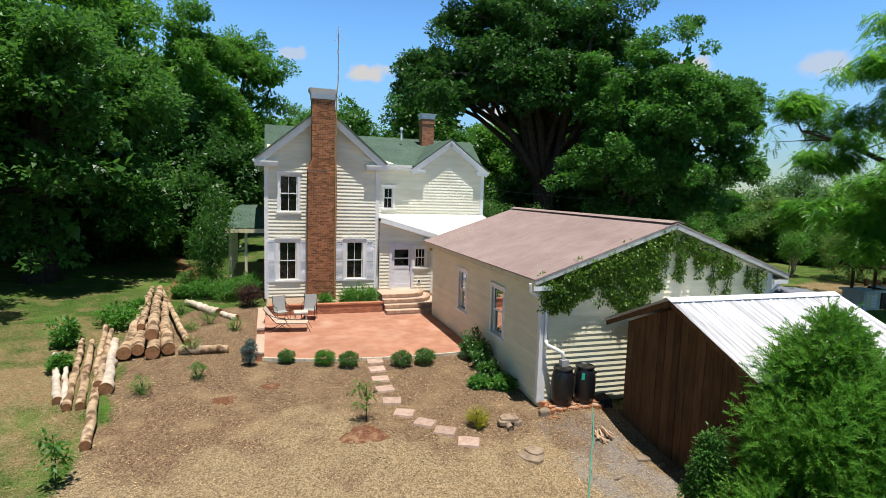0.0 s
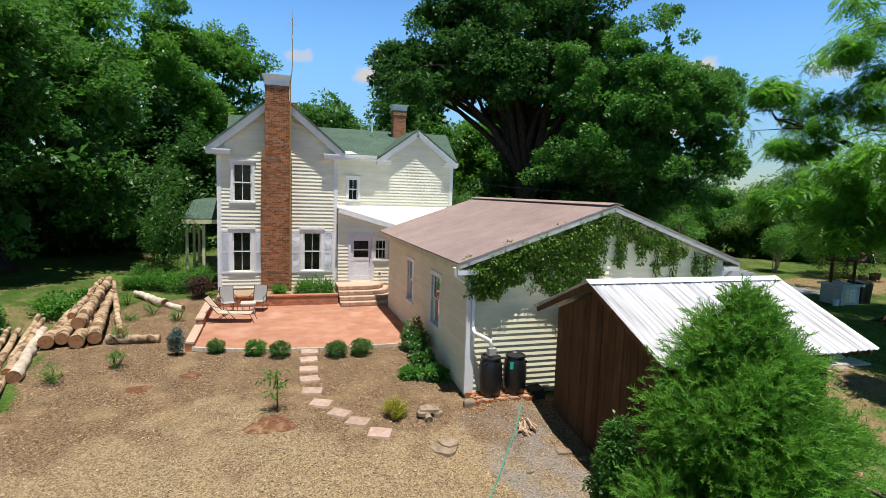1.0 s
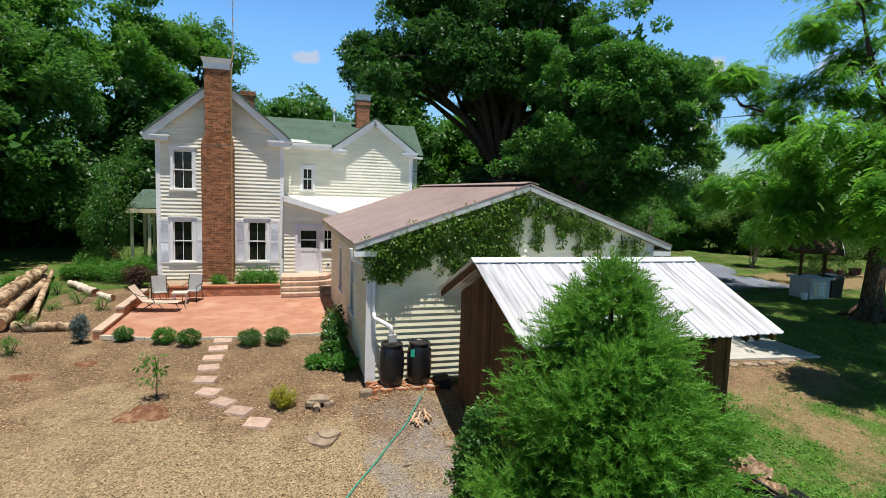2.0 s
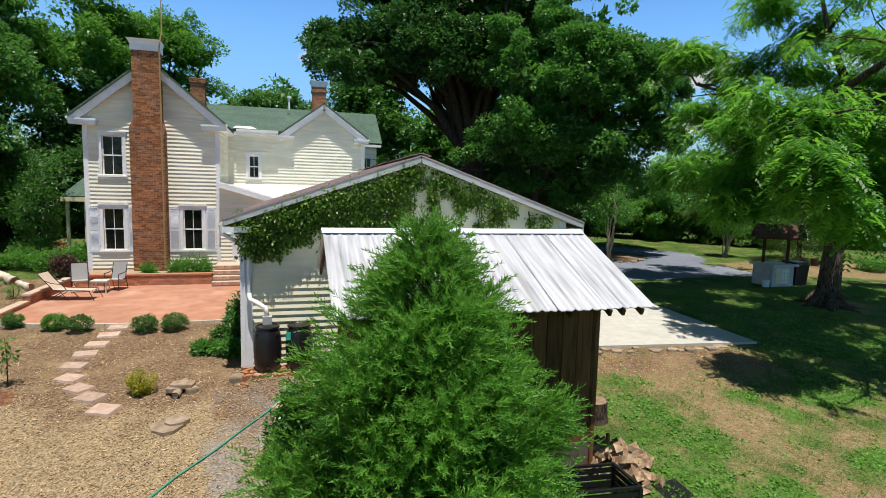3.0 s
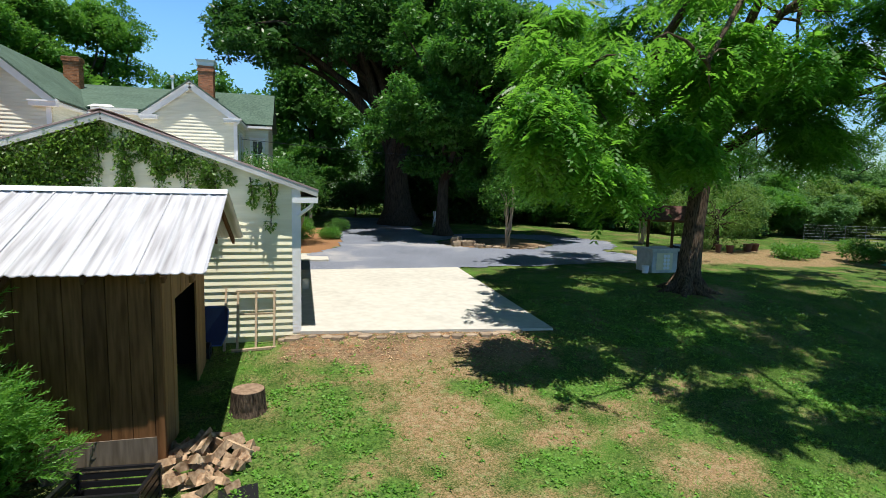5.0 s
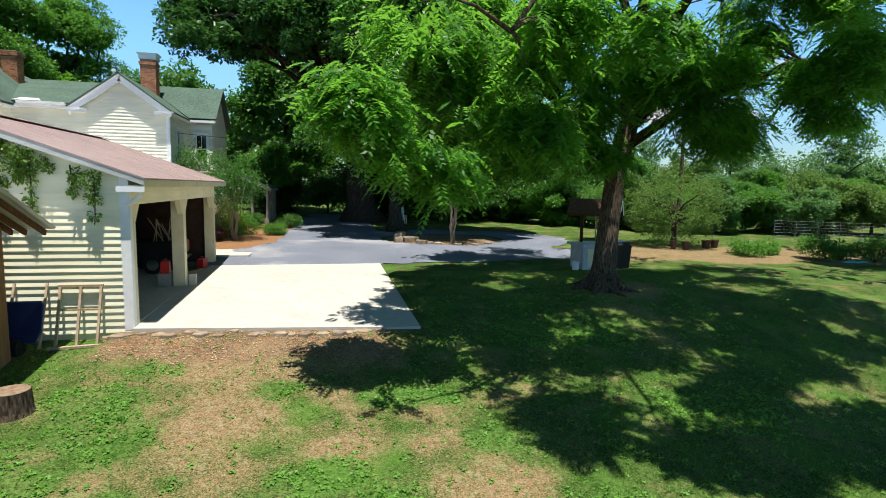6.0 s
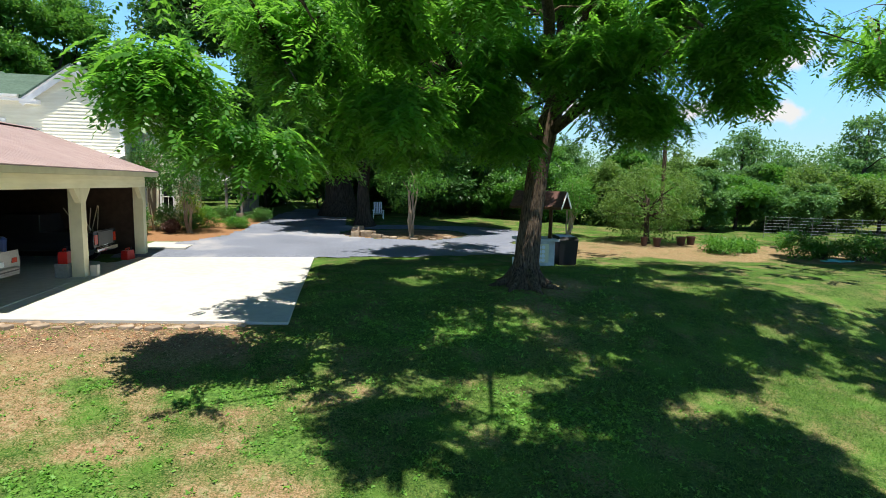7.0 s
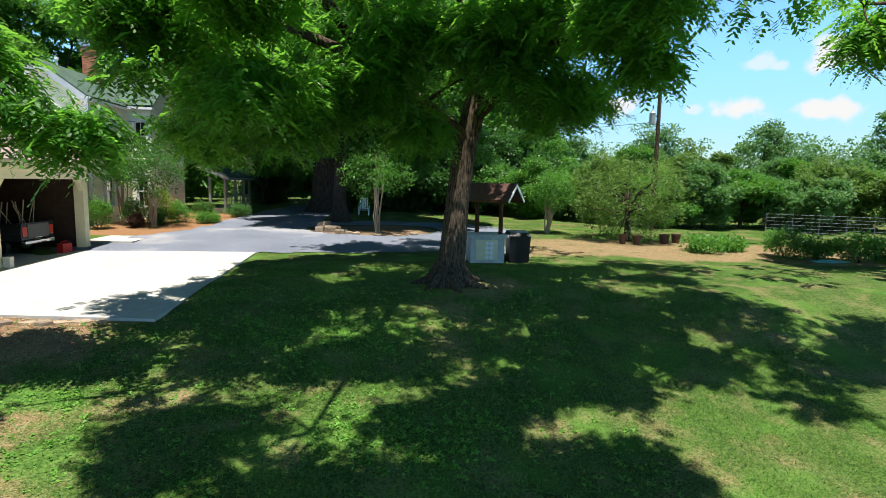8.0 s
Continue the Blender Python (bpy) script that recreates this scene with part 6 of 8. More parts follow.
# ---- small trees and shrubs ----
def build_shrub(name, label, x, y, radius, height, leaf_mat, seed, leaf=0.07, clumps=26, per=60, category="shrub", group="", z=None, width=0.6, egg=0.0, tidy=False):
    """A low bush: short stems and a rounded, uneven mass of small leaves."""
    rng = np.random.default_rng(seed)
    b = thing(name, label, category, group)
    z0 = gz(x, y) if z is None else z
    stems = Shape()
    cp = crown_points(rng, (x, y, z0 + height * 0.48), (radius * 0.78, radius * 0.78, height * 0.40), clumps, 0.75 if tidy else 0.35, -0.95, 0.04 if tidy else 0.3)
    if egg:
        up = np.clip((cp[:, 2] - z0) / height, 0, 1)
        cp[:, 0] = x + (cp[:, 0] - x) * (1 - egg * up)
        cp[:, 1] = y + (cp[:, 1] - y) * (1 - egg * up)
    for k in range(5):
        stems.tube(limb_path((x, y, z0 - 0.05), cp[rng.integers(len(cp))], rng, steps=3), [0.02, 0.016, 0.012, 0.006], 5)
    part("stems", stems, BARK_DARK, b)
    v, f = leaf_cloud(cp, radius * (0.22 if tidy else 0.30) * rng.uniform(0.7, 1.3, len(cp)), per, leaf, rng, 0.9, 0.0, width)
    v[:, 2] = np.maximum(v[:, 2], z0 - 0.02)
    part("foliage", fast_mesh("foliage", v, f, leaf_mat), leaf_mat, b)
    return b


for k, (x, y, r, h) in enumerate(((-6.5, 4.72, 0.36, 0.50), (-5.35, 4.30, 0.46, 0.52), (-4.62, 3.95, 0.44, 0.55), (-2.95, 3.75, 0.46, 0.56), (-2.18, 3.72, 0.48, 0.56))):
    build_shrub("boxwood", "clipped round boxwood along the patio edge", x, y, r * 0.84, h * 0.92, LEAF_MID if k == 1 else LEAF_BOX, 200 + k, 0.04, 70, 60, group="boxwoods along the patio", tidy=True)
build_shrub("spruce", "small dwarf blue spruce in the wood chips", -7.62, 4.75, 0.42, 0.95, LEAF_BLUE, 210, 0.08, 34, 70, width=0.25, egg=0.75)
build_shrub("gold_shrub", "yellow-green dwarf conifer in dry ground", -2.03, -0.66, 0.33, 0.52, LEAF_YELLOW, 211, 0.06, 24, 70, width=0.35)
build_shrub("plum_shrub", "dark plum-leaved shrub beside the house corner", -7.85, 12.5, 0.75, 1.05, LEAF_PURPLE, 212, 0.08, 36, 70)
for k, (x, y, r, h) in enumerate(((-9.9, 14.2, 0.9, 1.0), (-8.9, 13.6, 0.9, 1.0), (-8.0, 14.2, 0.9, 1.3), (-10.6, 15.8, 1.0, 1.1), (-10.9, 14.3, 0.6, 0.6))):
    build_shrub("evergreen_shrub", "rounded green shrub beside the porch", x, y, r, h, LEAF_MID, 220 + k, 0.09, 40, 70, group="shrubs by the porch")
for k, (x, y, r, h) in enumerate(((-9.3, 10.0, 0.5, 0.6), (-8.3, 9.0, 0.35, 0.55), (-9.9, 9.2, 0.5, 0.5), (-9.5, 6.1, 0.33, 0.75), (-9.0, 3.9, 0.33, 0.6), (-10.4, 3.3, 0.42, 0.55), (-10.5, 11.5, 0.5, 0.7))):
    build_shrub("young_shrub", "sparse young shrub in the wood chips", x, y, r, h, LEAF_MID, 230 + k, 0.06, 18, 34, group="young shrubs", width=0.35)
for k, (x, y, r, h) in enumerate(((-12.3, 9.6, 0.95, 0.9), (-13.4, 7.4, 0.55, 0.9), (-12.0, 11.5, 0.7, 0.7), (-12.9, 5.2, 0.3, 0.5))):
    build_shrub("leafy_clump", "broad-leaved clump among the logs", x, y, r, h, LEAF_MID, 240 + k, 0.16, 30, 34, group="clumps among the logs", width=0.5)
for k, (x, y, r, h) in enumerate(((-0.50, 3.9, 0.42, 1.15), (-0.48, 3.0, 0.40, 0.95), (-0.60, 2.0, 0.42, 0.6), (-1.1, 1.6, 0.35, 0.3), (-0.45, 1.3, 0.34, 0.4))):
    build_shrub("leafy_shrub", "leafy shrub against the garage wall", x, y, r, h, LEAF_MID if k > 2 else LEAF_BOX, 250 + k, 0.13, 26, 36, group="shrubs against the garage", width=0.45)
for k, (x, y, r, h) in enumerate(((-3.0, 11.9, 0.5, 0.55), (-3.6, 11.9, 0.45, 0.5), (-2.5, 11.8, 0.35, 0.45), (-4.6, 11.6, 0.25, 0.3))):
    build_shrub("lily_clump", "grassy lily clump in the brick bed", x, y, r, h, LEAF_MID, 260 + k, 0.32, 16, 40, group="lilies in the bed", z=0.38, width=0.10)
HOUSE_SHRUBS = (
    (6.6, 17.2, 0.75, 1.5, LEAF_BOX, "dark green rounded shrub in the straw beside the house"), (7.1, 16.1, 0.42, 0.75, LEAF_PURPLE, "low reddish shrub in the straw beside the house"),
    (7.45, 18.3, 0.95, 2.0, LEAF_LIME, "tall yellow-green shrub behind the others by the house"), (8.1, 18.9, 0.72, 1.25, LEAF_MID, "bright green round shrub in the pine straw"),
    (9.7, 19.1, 0.75, 0.58, LEAF_MID, "low spreading bright shrub at the end of the straw bed"), (7.7, 17.2, 0.55, 0.95, LEAF_BOX, "dark green rounded shrub in the straw beside the house"),
    (5.7, 15.4, 0.8, 1.7, LEAF_MID, "leafy shrub against the house wall"), (10.3, 22.8, 0.9, 0.85, LEAF_BOX, "dark green rounded shrub in the straw beside the house"), (8.2, 23.0, 0.7, 1.0, LEAF_BOX, "dark green rounded shrub in the straw beside the house"))
for k, (x, y, r, h, m, words) in enumerate(HOUSE_SHRUBS):
    build_shrub("foundation_shrub", words, x, y, r, h, m, 270 + k, 0.085, 54, 64, group="shrubs beside the house")
build_shrub("cone_shrub", "upright cone-shaped arborvitae by the cedar", 1.05, -5.0, 0.62, 2.35, LEAF_BOX, 281, 0.09, 90, 110, width=0.4, egg=0.7, z=-0.95)

TAN_BARK = plain("smooth_tan_bark", (0.34, 0.26, 0.19), 0.7)
for k, (x, y, h, r) in enumerate(((19.2, 15.0, 4.3, 1.5), (7.9, 16.4, 4.6, 1.35), (5.9, 17.6, 4.9, 1.3), (28.2, 15.6, 3.2, 0.9))):
    rng = np.random.default_rng(300 + k)
    t = thing("crape_myrtle", "slender many-stemmed crape myrtle with small leaves", "tree", "small garden trees")
    z0 = gz(x, y)
    cp = crown_points(rng, (x, y, z0 + h * 0.68), (r, r, h * 0.32), 70, 0.3, -0.9)
    st = Shape()
    for j in range(9):
        end = Vector(cp[rng.integers(len(cp))])
        st.tube(limb_path((x + rng.uniform(-0.12, 0.12), y + rng.uniform(-0.12, 0.12), z0 - 0.05), (x + (end.x - x) * 0.5, y + (end.y - y) * 0.5, max(end.z, z0 + h * 0.62)), rng, 0.06), [0.04, 0.036, 0.03, 0.024, 0.016, 0.008], 6)
    parts("stem", st, TAN_BARK, t)
    v, f = leaf_cloud(cp, 0.5 * rng.uniform(0.7, 1.3, len(cp)), 62, 0.12, rng, 0.9, width=0.6)
    part("crown", fast_mesh("crown", v, f, LEAF_OAK if k in (1, 2) else LEAF_MID), LEAF_MID, t)

build_tree("young_tree", "young tree with a light green crown beyond the porch", 8.4, 38.2, 3.0, 0.17, (8.4, 38.2, 4.9), (2.6, 2.6, 2.5), 120, 110, 0.17, 0.55, LEAF_MID, BARK_DARK, 319, limbs=10, width=0.8, low_cut=-1.0, lobes=22, lobe=0.3, fine=True)
build_tree("weeping_tree", "small weeping tree with trailing twigs beside the porch", -9.75, 15.2, 3.0, 0.08, (-9.75, 15.2, 2.5), (0.85, 0.85, 2.1), 90, 80, 0.16, 0.42, LEAF_OAK, BARK_DARK, 320, limbs=14, flat=1.7, hollow=0.2, low_cut=-1.1, width=0.3)
build_tree("fruit_tree", "low spreading fruit tree beyond the kitchen garden path", 31.5, 13.2, 2.6, 0.16, (31.6, 13.6, 2.4), (2.9, 2.2, 2.1), 150, 90, 0.13, 0.55, LEAF_OLIVE, BARK_DARK, 321, limbs=14, low_cut=-1.1, width=0.5, lumps=0.5)
for k, (x, y, h) in enumerate(((-2.5, 58, 15), (1.0, 62, 14), (5.0, 66, 13), (48, 44, 9.6), (58, 40, 9.4), (66, 33, 10.4), (74, 28, 10.8))):
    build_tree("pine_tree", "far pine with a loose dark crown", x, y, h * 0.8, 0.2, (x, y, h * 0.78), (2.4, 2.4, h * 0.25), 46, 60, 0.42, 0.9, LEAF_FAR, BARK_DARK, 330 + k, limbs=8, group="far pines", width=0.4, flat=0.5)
NEAR_EDGE = ((36.9, 20.6, 4.2, 2.6, 0), (39.6, 19.9, 4.6, 2.7, 1), (42.4, 20.4, 4.2, 2.5, 0), (45.2, 19.4, 4.0, 2.6, 1), (48.2, 19.2, 4.9, 2.9, 2), (51.2, 17.8, 4.4, 2.7, 2), (54.2, 16.2, 4.8, 2.9, 0), (33.8, 22.5, 4.6, 2.8, 2), (30.2, 25.5, 5.0, 3.0, 0))
for k, (x, y, h, r, m) in enumerate(NEAR_EDGE):
    build_tree("young_tree", ("fresh green", "hazy green", "olive green")[m] + " young tree branching from the ground behind the kitchen garden", x, y, h * 0.5, 0.12, (x, y, h * 0.40 + 0.2), (r * 0.92, r * 0.92, h * 0.50), 150, 110, 0.165, 0.5, (LEAF_MID, LEAF_FAR, LEAF_OLIVE)[m], BARK_DARK, 380 + k, limbs=6, group="young trees behind the garden", width=0.8, low_cut=-1.1, lobes=20, lobe=0.32, fine=True)
FAR = ((45, 42, 9.6, 4.4, 1), (47, 34, 8.6, 4.2, 2), (42, 36, 9.4, 4.2, 0), (38, 41, 10.0, 4.4, 1), (34, 36, 8.5, 4.0, 0), (51, 37, 7.6, 4.4, 1), (54, 30, 6.4, 3.8, 0), (56, 34, 8.2, 4.6, 1), (60, 27, 6.6, 4.0, 0), (62, 32, 8.4, 4.4, 1), (63, 22, 7.8, 5.4, 2), (68, 27, 8.6, 5.0, 2), (67, 17, 7.0, 5.2, 2), (72, 21, 8.0, 5.0, 1), (73, 12, 7.2, 5.0, 2), (70, 34, 9.0, 4.6, 1))
for k, (x, y, h, r, m) in enumerate(FAR):
    h *= 0.9
    kind_of = (LEAF_MID, LEAF_FAR, LEAF_OLIVE)[m]
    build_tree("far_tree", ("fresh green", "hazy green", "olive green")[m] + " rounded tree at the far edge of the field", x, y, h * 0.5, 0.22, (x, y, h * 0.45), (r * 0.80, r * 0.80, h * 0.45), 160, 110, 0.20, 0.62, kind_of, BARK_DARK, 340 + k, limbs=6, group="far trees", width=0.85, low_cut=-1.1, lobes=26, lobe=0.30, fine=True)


# the cedar beside the shed
def build_cedar(x, y, top):
    """Ascending limbs that end in clumps of feathery sprays; every spray a row of fine needles."""
    rng = np.random.default_rng(91)
    tree = thing("cedar_tree", "bushy red cedar with feathery sprays before the shed", "tree")
    z0 = gz(x, y) - 0.05
    wood = Shape()
    wood.tube([(x, y, z0), (x + 0.02, y, z0 + 1.5), (x, y + 0.03, z0 + 3), (x, y, top - 0.15)], [0.13, 0.10, 0.06, 0.012], 9)
    starts, dirs = [], []
    bulge = rng.uniform(0.80, 1.10, (7, 9))
    for k in range(330):
        t = (k + rng.uniform()) / 330
        z_end = z0 + 0.15 + (top - z0 - 0.2) * (1 - (1 - t) ** 0.72)
        a = rng.uniform(0, 2 * math.pi)
        reach = float(np.interp(z_end, (-1.2, -0.3, 0.5, 1.65, 2.5, 3.2, top), (1.6, 1.85, 1.85, 1.42, 0.92, 0.40, 0.05)))
        reach *= bulge[min(6, int(t * 7)), int(a / (2 * math.pi) * 9) % 9] * (1.0 if k % 3 else rng.uniform(0.45, 0.8)) * rng.uniform(0.72, 1.16)
        end = np.array([x + math.cos(a) * reach, y + math.sin(a) * reach, z_end])
        if z_end < 2.5 and end[1] > -5.12:
            end[1] = -5.12 - rng.uniform(0.0, 0.3)
        p0 = np.array([x, y, max(z0 + 0.1, z_end - 0.55 * reach - 0.1)])
        d = end - p0
        if k % 3 == 0:
            wood.tube([tuple(p0), tuple(p0 + d * 0.5 + np.array([0, 0, -0.05])), tuple(end)], [0.020, 0.013, 0.004], 5)
        size = 0.07 + 0.10 * min(1.0, reach / 1.2)
        lead = d / (np.linalg.norm(d) + 1e-6)
        for _ in range(int(14 + 40 * min(1.0, reach / 1.5))):
            off = rng.normal(size=3) * size * np.array([1, 1, 0.75])
            back = rng.uniform(0.0, 1.0) ** 1.6 * min(0.8, reach * 0.45)
            p = end + off - lead * back
            if p[2] < 2.4 and p[1] > -4.98:
                p[1] = -4.98 - rng.uniform(0, 0.2)
            starts.append(p)
            q = lead * 0.8 + off / size * 0.42 + np.array([0, 0, 0.32]) + rng.normal(scale=0.2, size=3)
            dirs.append(q / np.linalg.norm(q))
    part("trunk", wood, BARK, tree)
    b, q = np.array(starts), np.array(dirs)
    n = len(b)
    s = np.cross(q, rng.normal(size=(n, 3)))
    s /= np.linalg.norm(s, axis=1)[:, None]
    o = np.cross(q, s)
    ln = rng.uniform(0.16, 0.40, (n, 1))
    needles = []
    for k in range(15):
        t = k / 14
        p = b + q * ln * t + np.array([0, 0, -0.22]) * ln * t * t
        turn = 2.4 * k
        w = s * math.cos(turn) + o * math.sin(turn)
        d = q * 0.8 + w * 0.62
        l_ = 0.135 * (1.15 - 0.75 * t) * rng.uniform(0.7, 1.3, (n, 1))
        wd = np.cross(d, q + rng.normal(scale=0.4, size=(n, 3)))
        wd /= np.linalg.norm(wd, axis=1)[:, None] + 1e-9
        needles.append(np.stack([p - wd * 0.011, p + wd * 0.011, p + d * l_], 1))
    v = np.stack(needles, 1).reshape(-1, 3)
    part("foliage", fast_mesh("foliage", v, np.arange(len(v)).reshape(-1, 3), LEAF_CEDAR), LEAF_CEDAR, tree)


build_cedar(2.80, -5.85, 3.62)

# ---- vine on the garage gable ----
def build_vine():
    rng = np.random.default_rng(44)
    vine = thing("vine", "leafy creeper hanging from the garage gable", "vine")
    pts, sizes = [], []
    stems = Shape()
    hang = ((0.10, 0.35, 0.80, 56), (0.6, 0.5, 1.0, 100), (1.1, 0.45, 0.85, 84), (1.6, 0.4, 0.65, 60), (2.1, 0.5, 1.4, 90), (2.6, 0.5, 1.8, 120), (3.1, 0.45, 1.9, 125), (3.55, 0.35, 1.5, 85), (3.95, 0.3, 0.45, 26), (4.35, 0.17, 1.35, 34),
            (4.75, 0.22, 0.45, 22), (5.05, 0.13, 1.0, 22), (5.35, 0.2, 0.5, 16), (5.62, 0.11, 1.2, 22), (5.95, 0.22, 0.7, 20), (6.15, 0.06, 1.35, 18), (6.5, 0.12, 0.25, 6), (6.95, 0.07, 0.6, 9), (7.35, 0.06, 1.05, 14))
    for x, w, drop, n in hang:
        z_top = 4.62 - abs(x - 4.0) * 0.353
        for _ in range(n):
            u = rng.uniform() ** 1.15
            pts.append((x + rng.normal() * w * (0.55 - 0.2 * u), -0.07 - rng.uniform(0.0, 0.20) * (1 - 0.7 * u), z_top - drop * u))
            sizes.append(0.17 - 0.07 * u)
        for _ in range(2):
            xx = x + rng.normal() * w * 0.4
            stems.tube([(xx, -0.08, z_top), (xx + 0.04, -0.12, z_top - drop * 0.5), (xx + rng.normal() * 0.05, -0.09, z_top - drop * 1.05)], [0.012, 0.009, 0.004], 5)
    parts("stem", stems, BARK_DARK, vine)
    v, f = leaf_cloud(np.array(pts), np.array(sizes), 24, 0.085, rng, 1.1, 0.9, 0.6)
    v[:, 1] = np.minimum(v[:, 1], -0.035)
    part("foliage", fast_mesh("foliage", v, f, LEAF_VINE), LEAF_VINE, vine)


build_vine()

# ---- logs ----
def build_log(a, b, r, material, group, label):
    rng = np.random.default_rng(int(abs(a[0] * 131 + a[1] * 17 + b[0] * 7) * 10))
    log = thing("log", label, "log", group)
    a, b = np.array(a, float), np.array(b, float)
    pts, rad = [], []
    for k in range(16):
        t = k / 15
        pts.append(tuple(a + (b - a) * t + rng.normal(scale=0.12 * r, size=3) * (0 < k < 15)))
        rad.append(r * (0.98 - 0.30 * t) * rng.uniform(0.92, 1.05))
    s = Shape().tube(pts, rad, 14, caps=False)
    s.v = [tuple(np.array(p) + rng.normal(scale=0.035 * r, size=3)) for p in s.v]
    part("stem", s, material, log, smooth=True)
    d = (b - a) / np.linalg.norm(b - a)
    part("cut_end", Shape().tube([tuple(a - d * 0.004), tuple(a + d * 0.03)], [rad[0] * 1.012] * 2, 14), LOG_END, log, "sawn reddish log end")
    part("cut_end", Shape().tube([tuple(b - d * 0.03), tuple(b + d * 0.004)], [rad[-1] * 1.012] * 2, 14), LOG_END, log)
    return log


HEAP1 = (((-11.03, 0.72, -0.46), (-12.62, 8.85, 0.38), 0.13, LOG), ((-11.28, 3.40, -0.14), (-11.98, 7.40, 0.22), 0.18, LOG_PALE), ((-11.68, 2.72, -0.24), (-12.64, 7.32, 0.26), 0.125, LOG),
         ((-11.98, 2.70, -0.25), (-12.98, 7.57, 0.28), 0.12, LOG), ((-12.29, 3.04, -0.2), (-13.30, 6.10, 0.24), 0.115, LOG_PALE), ((-12.06, 2.83, -0.22), (-12.78, 5.33, 0.18), 0.09, LOG_PALE), ((-11.5, 3.6, 0.0), (-12.3, 8.3, 0.36), 0.12, LOG))
for a, b, r, m in HEAP1:
    zz = lambda p: (p[0], p[1], max(p[2], gz(p[0], p[1]) + r * 0.9))
    build_log(zz(a), zz(b), r, m, "first log heap", "long weathered log lying in a heap on the grass")
HEAP2 = (((-11.36, 5.75, 0.22), (-12.12, 13.2, 0.5), 0.21), ((-11.02, 5.98, 0.24), (-11.98, 13.6, 0.5), 0.20), ((-10.56, 5.74, 0.20), (-11.80, 13.9, 0.5), 0.23), ((-10.72, 6.45, 0.60), (-11.68, 13.6, 0.88), 0.20), ((-10.14, 5.97, 0.24), (-11.38, 12.7, 0.46), 0.21), ((-11.25, 7.6, 0.60), (-12.05, 14.0, 0.82), 0.13))
for a, b, r in HEAP2:
    zz = lambda p: (p[0], p[1], max(p[2], gz(p[0], p[1]) + r * 0.9))
    build_log(zz(a), zz(b), r, LOG, "second log heap", "thick peeled log stacked in a heap")
build_log((-9.72, 7.1, gz(-9.72, 7.1) + 0.14), (-11.85, 14.9, 0.6), 0.12, LOG, "loose logs", "thin peeled log leaning along the heap")
build_log((-9.85, 6.15, gz(-9.85, 6.15) + 0.15), (-8.35, 6.2, gz(-8.35, 6.2) + 0.14), 0.18, LOG, "loose logs", "short peeled log lying across the wood chips")
build_log((-9.05, 11.0, gz(-9.05, 11.0) + 0.14), (-10.5, 12.8, gz(-10.5, 12.8) + 0.16), 0.18, LOG_PALE, "loose logs", "old grey log edging the shrub bed")
build_log((-8.3, 10.35, gz(-8.3, 10.35) + 0.12), (-8.95, 10.95, gz(-8.95, 10.95) + 0.11), 0.14, LOG_PALE, "loose logs", "short old grey log edging the shrub bed")

